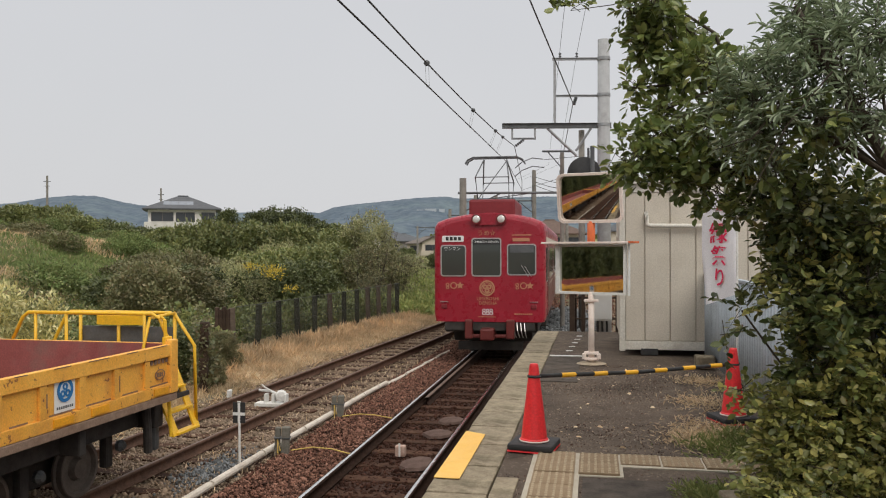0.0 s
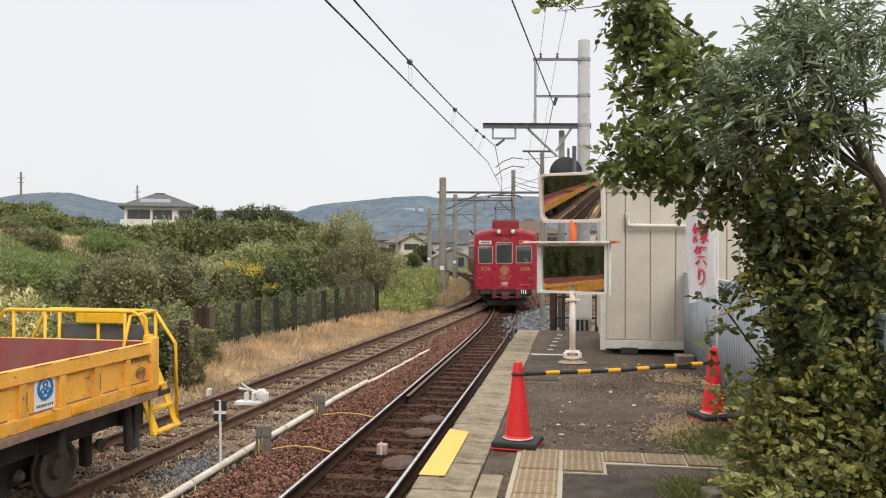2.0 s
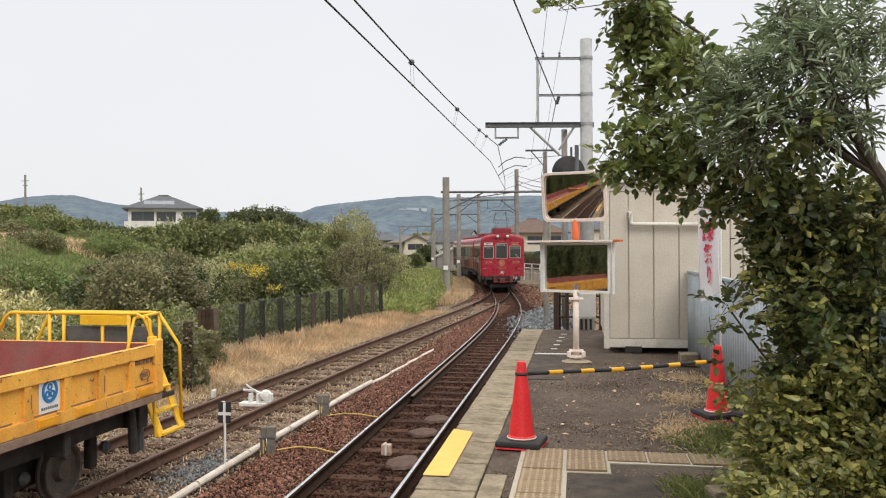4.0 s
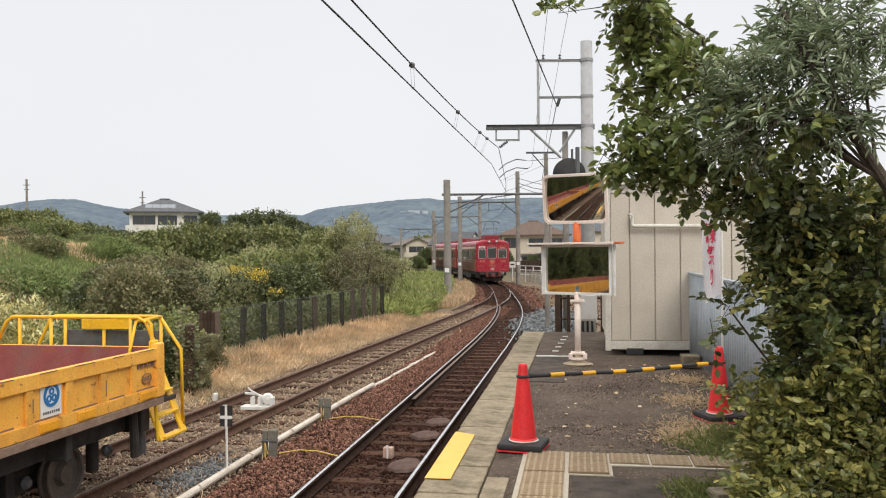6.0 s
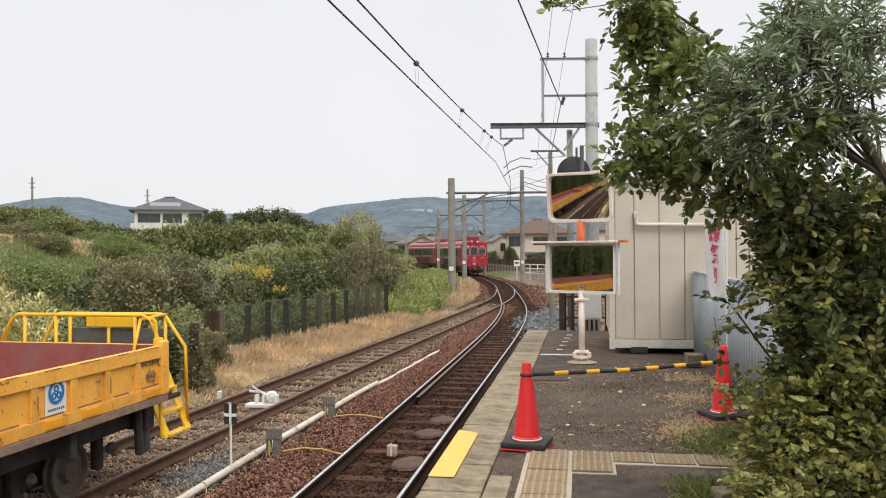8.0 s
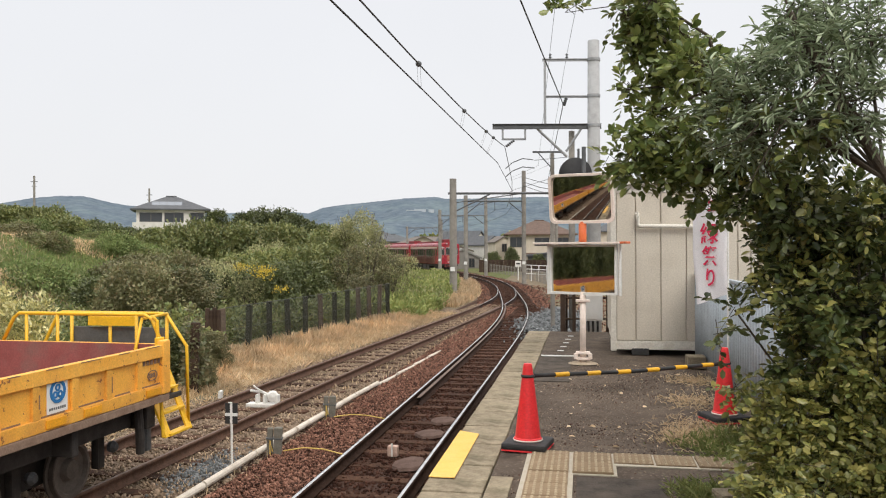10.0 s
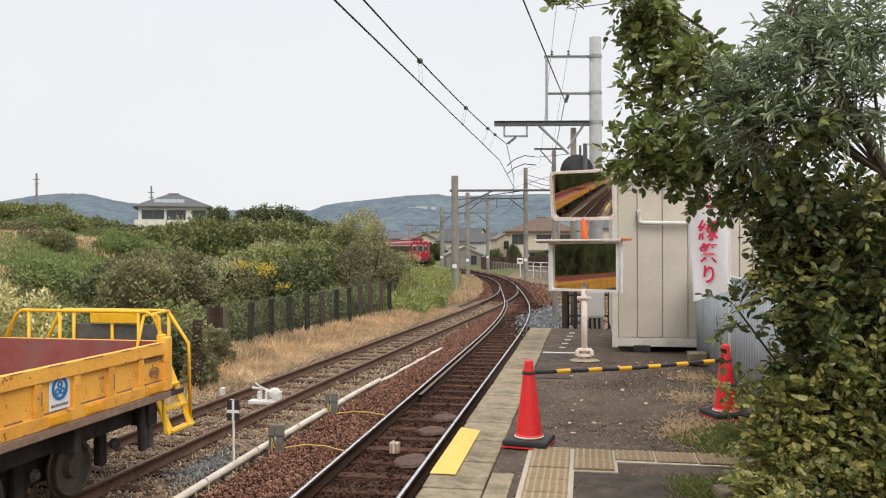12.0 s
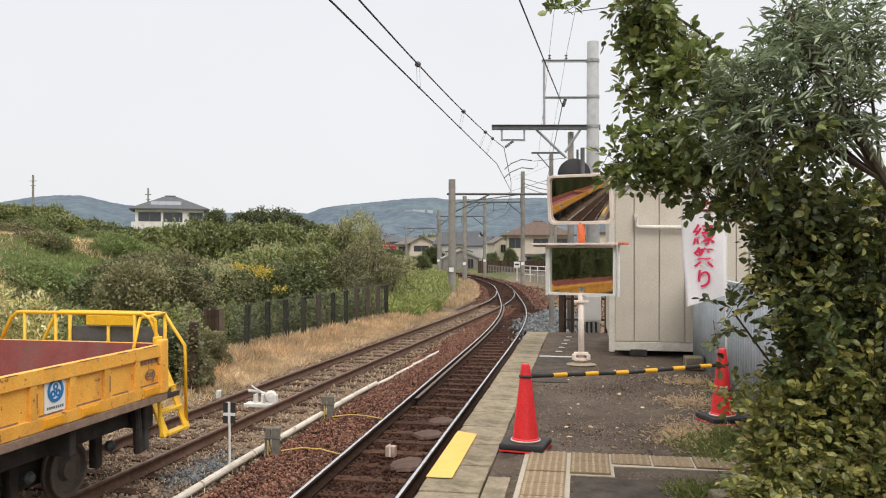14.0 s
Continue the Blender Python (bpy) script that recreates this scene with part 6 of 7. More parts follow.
# ---------------------------------------------------------------- houses and distance
def build_house(label, x, y, yaw, w, d, z0, eave, ridge, wall, roof, gable=False, windows=(), balcony=None, over=0.5, solar=False):
    h = thing("house", label, "house", pose(x, y, 0, 0, 0, yaw), "houses past the bend")
    walls = part("wall", boxed(-w / 2, w / 2, 0, d, z0, eave), wall, h)
    bm = bmesh.new()
    o = over
    if gable:
        pts = [(-w / 2 - o, eave - 0.1), (0, ridge), (w / 2 + o, eave - 0.1)]
        low = [(px, pz - 0.22) for px, pz in pts]
        prof = pts + low[::-1]
        rows = [[bm.verts.new((px, yy, pz)) for px, pz in prof] for yy in (-o, d + o)]
        bm.faces.new(rows[0]), bm.faces.new(rows[1])
        for i in range(6):
            bm.faces.new((rows[0][i], rows[0][(i + 1) % 6], rows[1][(i + 1) % 6], rows[1][i]))
        g = bmesh.new()
        t = [g.verts.new(p) for p in ((-w / 2, 0.0, eave), (w / 2, 0.0, eave), (0, 0.0, ridge - 0.25), (-w / 2, 0.15, eave), (w / 2, 0.15, eave), (0, 0.15, ridge - 0.25))]
        for f in ((0, 1, 2), (3, 5, 4), (0, 3, 4, 1), (1, 4, 5, 2), (2, 5, 3, 0)):
            g.faces.new([t[i] for i in f])
        part("gable", g, wall, h)
    else:
        r = max(0.4, w / 2 - d / 2)
        base = [(-w / 2 - o, -o), (w / 2 + o, -o), (w / 2 + o, d + o), (-w / 2 - o, d + o)]
        lo = [bm.verts.new((a, b, eave - 0.05)) for a, b in base]
        hi = [bm.verts.new((a, b, eave + 0.12)) for a, b in base]
        t = [bm.verts.new((-r, d / 2, ridge)), bm.verts.new((r, d / 2, ridge))]
        bm.faces.new(lo)
        for i in range(4):
            bm.faces.new((lo[i], lo[(i + 1) % 4], hi[(i + 1) % 4], hi[i]))
        bm.faces.new((hi[0], hi[1], t[1], t[0])), bm.faces.new((hi[1], hi[2], t[1])), bm.faces.new((hi[2], hi[3], t[0], t[1])), bm.faces.new((hi[3], hi[0], t[0]))
        rp = tubed([(-r, d / 2, ridge), (r, d / 2, ridge)], 0.12, n=6)
        part("ridge_cap", rp, roof, h)
    rf = part("roof", bm, roof, h)
    if solar:
        sl = math.atan2(ridge - eave - 0.12, d / 2 + o)
        for i in range(4):
            m = pose(-2.5 + 1.0 * i, 0.35, 0) @ pose(0, 0, eave + 0.2 + 0.8 * math.tan(sl)) @ pose(0, 0, 0, math.degrees(sl))
            part("solar_panel", boxed(0, 0.95, 0.2, 1.6, 0.0, 0.05, 0, m), SOLAR, rf)
    for wx, wz, ww, wh in windows:
        f = part("window", boxed(wx - ww / 2, wx + ww / 2, -0.05, 0.02, wz, wz + wh), WINDOW_FRAME, h)
        half = ww / 2
        for k in (0, 1):
            part("pane", boxed(wx - ww / 2 + 0.05 + k * half, wx - ww / 2 + half - 0.03 + k * half, -0.065, -0.045, wz + 0.06, wz + wh - 0.06), WINDOW, f)
    if balcony:
        bz, bh, bx0, bx1 = balcony
        part("balcony", boxed(bx0, bx1, -1.1, -0.003, bz, bz + bh, 0.02), wall, h, "balcony with a solid parapet")
    return h


def build_houses():
    build_house("white two-storey house with a grey hipped roof and solar panels", -55.6, 103.6, 27, 8.9, 7.5, 0.5, 7.15, 9.2, WALL_WHITE, ROOF_GREY,
                windows=((-2.6, 5.5, 2.9, 1.25), (0.4, 5.4, 2.5, 1.35), (3.4, 5.4, 1.8, 1.35), (-2.6, 1.4, 2.9, 1.6), (1.6, 1.4, 2.6, 1.6)), balcony=(4.1, 1.3, -4.9, 4.6), over=0.75, solar=True)
    home = build_house("cream two-storey house with a brown hipped roof", -6.3, 121.5, 6, 9.5, 8, -1.2, 3.75, 6.0, WALL_CREAM, ROOF_BROWN,
                       windows=((-3.55, 1.9, 1.9, 1.5), (0.2, 2.1, 2.2, 1.2), (3.2, 2.1, 1.8, 1.2), (-3.9, -0.9, 0.9, 1.9), (0.6, -0.9, 2.4, 1.7)), over=0.7)
    part("lower_roof", boxed(-2.3, 4.9, -1.6, 0.05, -0.06, 0.06, 0.0, pose(0, 0, 1.0) @ pose(0, 0, 0, 14)), ROOF_BROWN, home, "brown pent roof over the ground floor")
    for x in (-2.2, 0.2, 2.6):
        part("porch_post", boxed(x - 0.06, x + 0.06, -1.5, -1.38, -1.2, 0.62), SIGN_WHITE, home)
    build_house("long house with a weathered brown-grey roof", -31.6, 163.2, 11, 12.0, 7, -1.2, 2.7, 4.25, WALL_CREAM, ROOF_WORN, windows=((-4.6, 1.0, 1.6, 1.3), (4.4, 1.0, 1.6, 1.3)), over=0.6)
    build_house("cream gabled wing with a balcony under a wide roof", -31.5, 159.6, 11, 4.7, 3.4, -1.2, 3.0, 4.4, WALL_CREAM, ROOF_WORN, True,
                windows=((-0.2, 1.3, 3.0, 1.2), (-0.6, -0.9, 2.4, 1.2)), balcony=(0.35, 0.95, -2.6, 2.6), over=0.55)
    build_house("white house with a long dark grey gabled roof", -18.9, 150, 62, 5.0, 8.5, -1.2, 2.8, 5.1, WALL_WHITE, ROOF_GREY, True,
                windows=((-1.1, 1.0, 1.0, 1.3), (1.2, 1.0, 1.0, 1.3)), over=0.35)
    build_house("small white gabled house with a dark roof", -15.3, 140, 42, 3.4, 6, -1.2, 2.5, 4.0, WALL_WHITE, ROOF_GREY, True, windows=((0.0, 1.2, 0.8, 1.2), (0.4, -0.9, 1.0, 1.6)), over=0.3)
    build_house("narrow cream house between its neighbours", -12.6, 131, 20, 2.9, 5, -1.2, 2.9, 3.8, WALL_CREAM, ROOF_WORN, True, windows=((0.0, 1.2, 0.8, 1.3),), over=0.25)
    build_house("low white annexe with a grey roof", -20.5, 136, 10, 4.2, 4, -1.2, 1.5, 2.2, WALL_WHITE, ROOF_WORN, True, windows=((-0.8, 0.2, 0.9, 0.9),), over=0.2)
    build_house("low grey sheet-metal shed beside the line", -16.6, 112, 12, 5.0, 5, -1.2, 0.6, 1.75, WALL_GREY, ROOF_SHEET, True, windows=((-1.2, -0.7, 1.0, 0.9), (1.3, -0.9, 0.8, 1.3)), over=0.2)
    build_house("distant house with a dark roof", -40.5, 172, 14, 9, 8, -1.2, 3.3, 5.0, WALL_GREY, ROOF_GREY, windows=((-2, 1.2, 1.6, 1.4), (2, 1.2, 1.6, 1.4)))
    build_house("distant white house behind the trees", -48, 190, 14, 10, 8, -1.2, 4.2, 6.0, WALL_WHITE, ROOF_GREY, windows=((-2, 1.2, 1.6, 1.4), (2, 1.2, 1.6, 1.4)))
    build_house("cream house behind the platform end", 6.5, 135, 0, 10, 8, -1.2, 4.4, 6.6, WALL_CREAM, ROOF_GREY, windows=((-2, 2.2, 1.6, 1.4), (2, 2.2, 1.6, 1.4)))
    build_house("open carport with a dark flat roof beside the line", -3.2, 100, 4, 7.0, 4.5, -1.2, 1.0, 1.35, STEEL_DARK, ROOF_GREY, True, over=0.3)
    bf = thing("board_fence", "dark board fence in front of the houses", "fence")
    bd = boxed(-0.24, 0.24, -0.02, 0.02, 0.0, 1.5)
    me = bpy.data.meshes.new("board")
    bd.to_mesh(me), bd.free()
    me.materials.append(BROWN_WOOD)
    for i in range(34):
        piece("board", me, bf, pose(-12.2 + 0.5 * i, 97.5 - 0.12 * i, -1.15, 0, 0, -13))
    # low fence along the outside of the bend
    fence = thing("lineside_fence", "low pale picket fence along the outside of the bend", "fence")
    pk = boxed(-0.03, 0.03, -0.03, 0.03, 0.0, 1.05)
    me = bpy.data.meshes.new("picket")
    pk.to_mesh(me), pk.free()
    me.materials.append(WALL_GREY)
    for i in range(46):
        s = 62 + 0.85 * i
        x, y, a = main_line(s, 3.6 + 0.018 * i)
        piece("picket", me, fence, pose(x, y, ground_z(x, y) - 0.05, 0, 0, math.degrees(a)))
    for h in (0.35, 0.85):
        part("rail", tubed([(*main_line(62 + 4 * i, 3.6 + 0.085 * i)[:2], -1.1 + h) for i in range(10)], 0.02, n=6), WALL_GREY, fence)
    railing = thing("white_railing", "white tubular railing beside the line", "railing")
    a, b = Vector((-5.3, 73.5, -1.0)), Vector((-1.6, 66.5, -1.0))
    for h in (0.45, 0.85, 1.2):
        part("rail", tubed([a + Vector((0, 0, h)), b + Vector((0, 0, h))], 0.035, n=6), SIGN_WHITE, railing)
    for i in range(6):
        q = a.lerp(b, i / 5)
        part("post", tubed([q + Vector((0, 0, -0.2)), q + Vector((0, 0, 1.22))], 0.04, n=6), SIGN_WHITE, railing)
    for label, x, y, top, r in (("distant concrete utility pole on the bank", -132.8, 180.2, 20, 0.27), ("distant wooden utility pole behind the house", -94.5, 166.5, 15.3, 0.2), ("distant utility pole among the roofs", -46, 175, 9.5, 0.22), ("distant utility pole past the bend", -3.0, 92, 7.6, 0.16)):
        p = thing("utility_pole", label, "utility pole", pose(x, y, 0), "distant utility poles")
        part("shaft", lathed([(r * 1.2, -1.5), (r * 0.9, top), (0, top + 0.02)], 12), POLE_OLD, p)
        part("crossarm", boxed(-r * 3.6, r * 3.6, -r * 0.3, r * 0.3, top - 1.5, top - 1.36), STEEL_DARK, p)
        part("crossarm", boxed(-r * 2.4, r * 2.4, -r * 0.3, r * 0.3, top - 2.6, top - 2.48), STEEL_DARK, p)


def build_hills():
    """Wooded hills far behind, one sheet with an uneven crest."""
    bear = [-75, -48, -42, -38.4, -36.5, -34.9, -33.5, -31.9, -31, -27, -24.8, -20.3, -19.1, -18.2, -16.8, -14.2, -12.4, -10.3, -9.5, -6.4, -3.7, 2, 8, 20, 60]
    rise = [2.2, 2.4, 2.7, 2.95, 3.35, 3.53, 3.53, 3.15, 3.0, 2.72, 2.56, 2.67, 2.56, 2.95, 3.17, 3.43, 3.63, 3.73, 3.58, 3.62, 3.68, 3.6, 3.3, 3.0, 2.5]
    n, k = 900, 26
    verts, faces = [], []
    for j in range(k):
        f = j / (k - 1)
        for i in range(n):
            b = -75 + 135 * i / (n - 1)
            up = float(np.interp(b, bear, rise)) + 0.03 * noise.noise(Vector((b * 4.5, 2, 0))) + 0.022 * noise.noise(Vector((b * 16, 7, 0)))
            dist = 1500 + 1300 * f
            h = math.tan(radians(up)) * dist * smooth(f * 0.98 + 0.02) + (34 * noise.noise(Vector((b * 0.35, f * 4, 5))) + 9 * noise.noise(Vector((b * 1.6, f * 7, 8))) + 3 * noise.noise(Vector((b * 9, f * 12, 2)))) * 1.6 * (1 - f) * f
            verts.append((dist * math.sin(radians(b)), dist * math.cos(radians(b)), max(-1, h)))
    for j in range(k - 1):
        for i in range(n - 1):
            faces.append((j * n + i, j * n + i + 1, (j + 1) * n + i + 1, (j + 1) * n + i))
    tagged(new("backdrop_hills", fast_mesh("backdrop_hills", np.array(verts), np.array(faces), [HILL], None, True)), "wooded hills with haze painted in blue-green", "hills", kind="structure")
    for b, dist, up, w in ((-12.1, 2350, 2.62, 22), (-11.4, 2350, 2.68, 34), (-10.6, 2350, 2.66, 16)):
        h = thing("hill_building", "tiny pale building on the far hill", "building", pose(dist * math.sin(radians(b)), dist * math.cos(radians(b)), dist * math.tan(radians(up)), 0, 0, -b), "buildings on the far hill")
        part("wall", boxed(-w / 2, w / 2, 0, 20, -30, 8), FAR_WALL, h)


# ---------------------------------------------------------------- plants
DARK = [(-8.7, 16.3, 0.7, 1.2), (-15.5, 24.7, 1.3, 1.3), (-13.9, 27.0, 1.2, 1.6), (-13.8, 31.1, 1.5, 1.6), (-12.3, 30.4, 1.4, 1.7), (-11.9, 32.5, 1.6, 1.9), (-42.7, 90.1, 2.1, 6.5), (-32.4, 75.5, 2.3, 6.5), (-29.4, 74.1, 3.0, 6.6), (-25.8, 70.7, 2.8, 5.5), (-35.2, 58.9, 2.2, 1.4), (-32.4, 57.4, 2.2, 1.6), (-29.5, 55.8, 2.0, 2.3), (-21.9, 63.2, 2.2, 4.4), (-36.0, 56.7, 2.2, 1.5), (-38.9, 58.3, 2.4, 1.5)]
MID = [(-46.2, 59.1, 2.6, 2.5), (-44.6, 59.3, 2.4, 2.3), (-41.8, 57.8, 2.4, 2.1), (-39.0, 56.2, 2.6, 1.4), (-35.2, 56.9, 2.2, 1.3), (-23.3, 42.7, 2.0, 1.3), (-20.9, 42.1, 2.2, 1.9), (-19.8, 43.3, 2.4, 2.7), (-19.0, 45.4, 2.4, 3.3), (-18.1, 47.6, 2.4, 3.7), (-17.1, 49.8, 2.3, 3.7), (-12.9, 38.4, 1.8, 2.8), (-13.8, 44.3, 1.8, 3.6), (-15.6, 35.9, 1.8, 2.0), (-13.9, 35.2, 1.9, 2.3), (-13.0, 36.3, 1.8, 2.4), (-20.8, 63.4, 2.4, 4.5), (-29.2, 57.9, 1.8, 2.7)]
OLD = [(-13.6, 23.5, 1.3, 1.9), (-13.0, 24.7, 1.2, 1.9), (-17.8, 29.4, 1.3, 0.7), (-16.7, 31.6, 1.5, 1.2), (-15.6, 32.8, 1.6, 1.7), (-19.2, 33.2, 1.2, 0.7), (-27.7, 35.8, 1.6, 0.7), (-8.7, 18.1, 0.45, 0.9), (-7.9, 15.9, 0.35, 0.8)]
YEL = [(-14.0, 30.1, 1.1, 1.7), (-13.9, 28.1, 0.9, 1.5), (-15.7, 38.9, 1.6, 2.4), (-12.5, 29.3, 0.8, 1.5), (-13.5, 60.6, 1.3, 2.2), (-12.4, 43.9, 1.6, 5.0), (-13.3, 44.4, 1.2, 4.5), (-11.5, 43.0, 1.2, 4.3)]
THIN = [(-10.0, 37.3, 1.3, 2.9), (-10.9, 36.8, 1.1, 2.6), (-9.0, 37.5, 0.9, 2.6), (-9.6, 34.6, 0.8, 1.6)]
TREE_TOP = [(0.41, 5.33, 3.2, 0.145, 0.25, 0.153), (0.45, 5.35, 2.96, 0.196, 0.25, 0.171), (0.26, 5.31, 3.1, 0.06, 0.1, 0.06), (0.59, 5.37, 2.75, 0.187, 0.25, 0.18), (0.45, 5.25, 2.46, 0.1, 0.15, 0.12), (0.26, 5.22, 2.6, 0.09, 0.1, 0.03), (0.67, 4.88, 2.66, 0.14, 0.2, 0.09), (0.78, 4.45, 2.37, 0.08, 0.1, 0.08), (0.94, 4.52, 2.03, 0.12, 0.12, 0.08), (1.12, 4.35, 2.25, 0.08, 0.1, 0.08), (0.62, 4.87, 2.26, 0.12, 0.15, 0.1), (0.44, 5.15, 2.27, 0.2, 0.2, 0.06), (0.29, 5.12, 2.15, 0.16, 0.18, 0.055), (0.47, 5.15, 2.1, 0.15, 0.18, 0.05), (0.58, 5.17, 2.1, 0.17, 0.2, 0.1), (0.82, 5.21, 2.2, 0.13, 0.16, 0.14), (0.69, 5.09, 1.97, 0.05, 0.08, 0.05), (-0.08, 5.36, 3.17, 0.07, 0.1, 0.03), (0.74, 5.1, 1.94, 0.08, 0.1, 0.06), (0.9, 5.02, 1.88, 0.08, 0.1, 0.07)]
SHRUB_LOW = [(1.13, 5.16, 1.97, 0.19, 0.25, 0.16), (1.24, 5.19, 1.96, 0.16, 0.2, 0.12), (1.5, 5.15, 1.84, 0.2, 0.25, 0.16), (1.2, 5.08, 1.61, 0.17, 0.25, 0.18), (1.52, 5.64, 1.57, 0.3, 0.3, 0.27), (1.91, 5.7, 1.46, 0.34, 0.3, 0.32), (1.25, 4.88, 1.29, 0.2, 0.25, 0.18), (1.6, 5.35, 1.16, 0.3, 0.3, 0.26), (0.85, 4.91, 1.25, 0.06, 0.1, 0.05), (1.26, 4.78, 0.99, 0.2, 0.25, 0.16), (1.53, 4.73, 0.85, 0.26, 0.3, 0.24), (1.2, 4.67, 0.7, 0.22, 0.25, 0.2), (1.01, 4.64, 0.51, 0.13, 0.2, 0.15), (0.98, 4.73, 0.74, 0.08, 0.15, 0.06), (1.39, 4.6, 0.51, 0.25, 0.25, 0.22)]
SHRUB_FOOT = [(1.06, 4.44, 0.37, 0.2, 0.25, 0.16), (1.48, 4.41, 0.44, 0.25, 0.25, 0.24), (1.23, 4.37, 0.36, 0.23, 0.25, 0.2), (0.94, 4.52, 0.36, 0.1, 0.15, 0.1), (1.22, 4.88, 0.94, 0.09, 0.12, 0.12), (1.05, 5.05, 1.46, 0.06, 0.1, 0.09), (0.75, 4.8, 1.13, 0.03, 0.06, 0.05), (1.33, 4.89, 2.17, 0.1, 0.15, 0.06), (0.84, 4.81, 0.81, 0.04, 0.06, 0.03), (1.14, 4.86, 1.78, 0.15, 0.2, 0.1), (1.38, 4.85, 1.75, 0.18, 0.2, 0.12), (1.62, 4.84, 1.73, 0.18, 0.2, 0.14), (1.68, 4.95, 1.23, 0.2, 0.2, 0.2), (1.44, 4.91, 1.51, 0.14, 0.15, 0.12)]
OLIVE_TREE = [(0.82, 4.5, 2.52, 0.14, 0.22, 0.1), (1.07, 4.55, 2.67, 0.13, 0.22, 0.1), (0.71, 4.59, 2.4, 0.12, 0.18, 0.1), (0.87, 4.41, 2.29, 0.2, 0.22, 0.13), (1.16, 4.46, 2.57, 0.2, 0.25, 0.15), (1.46, 4.51, 2.68, 0.2, 0.25, 0.16), (1.31, 4.38, 2.32, 0.18, 0.22, 0.12), (0.88, 4.51, 2.13, 0.08, 0.12, 0.06), (1.27, 4.58, 2.84, 0.14, 0.2, 0.1), (1.11, 4.65, 2.86, 0.08, 0.1, 0.08), (0.82, 4.5, 2.22, 0.1, 0.14, 0.07)]


def shrub_mesh(name, mat, seed, n=3600, leaf=0.085, wide=0.05, tall=1.0, airy=False):
    """A rounded uneven crown: about 1 m radius and tall m high, its lumps and leaves in true proportion."""
    rng = np.random.default_rng(seed)
    blobs = [(0, 0, 0.45 * tall, 0.5, 0.5, 0.42 * tall)]
    k = int(9 + 5 * tall)
    for i in range(k):
        a, z = seed + 2.4 * i, (0.2 + 0.72 * (i + 0.5) / k) * tall
        w = 0.62 * math.sqrt(max(0.05, 1 - abs(2 * z / tall - 0.9) ** 2.2)) * rng.uniform(0.75, 1.2)
        r = rng.uniform(0.2, 0.36)
        blobs.append((w * math.cos(a), w * math.sin(a), z, r, r, r * 0.85))
    for i in range(3):
        a = seed * 1.7 + 2.1 * i
        blobs.append((0.28 * math.cos(a), 0.28 * math.sin(a), tall * rng.uniform(0.82, 0.95), 0.2, 0.2, 0.17))
    p, d = in_blobs(blobs[1:] if airy else blobs, n, rng, 0.3 if airy else 0.5)
    p, d = clustered(p, d, 3, 0.035, rng)
    p[:, 2] = np.maximum(p[:, 2], 0.02)
    return leaves(name, p, d * 0.7 + np.array([0, 0, 0.2]), leaf, wide, mat, rng, False, 0.7)


def twig_mesh(name, seed, tall):
    """Many thin rising stems and side twigs of an airy shrub, 1 m in radius."""
    rng = random.Random(seed)
    bm = bmesh.new()
    for i in range(26):
        a, r = rng.uniform(0, 6.28), rng.uniform(0.25, 0.8)
        tip = Vector((r * math.cos(a), r * math.sin(a), tall * rng.uniform(0.55, 1.0)))
        mid = Vector((tip.x * 0.35, tip.y * 0.35, tip.z * 0.45))
        tube(bm, [(tip.x * 0.08, tip.y * 0.08, -0.05), mid, tip], 0.016, 0.004, 4)
        for k in (0.4, 0.65, 0.85):
            p = mid.lerp(tip, k)
            tube(bm, [p, p + Vector((rng.uniform(-0.25, 0.25), rng.uniform(-0.25, 0.25), rng.uniform(0.05, 0.25)))], 0.006, 0.003, 3, False)
    me = bpy.data.meshes.new(name)
    bm.to_mesh(me)
    bm.free()
    me.materials.append(BARK)
    return me


def stem_mesh(name, seed):
    rng = random.Random(seed)
    bm = bmesh.new()
    for i in range(5):
        a = 2 * math.pi * i / 5 + rng.uniform(-0.4, 0.4)
        tube(bm, [(0.04 * math.cos(a), 0.04 * math.sin(a), -0.05), (0.2 * math.cos(a), 0.2 * math.sin(a), 0.3), (0.5 * math.cos(a), 0.5 * math.sin(a), 0.72)], 0.03, 0.008, 5)
    me = bpy.data.meshes.new(name)
    bm.to_mesh(me)
    bm.free()
    me.materials.append(BARK)
    return me


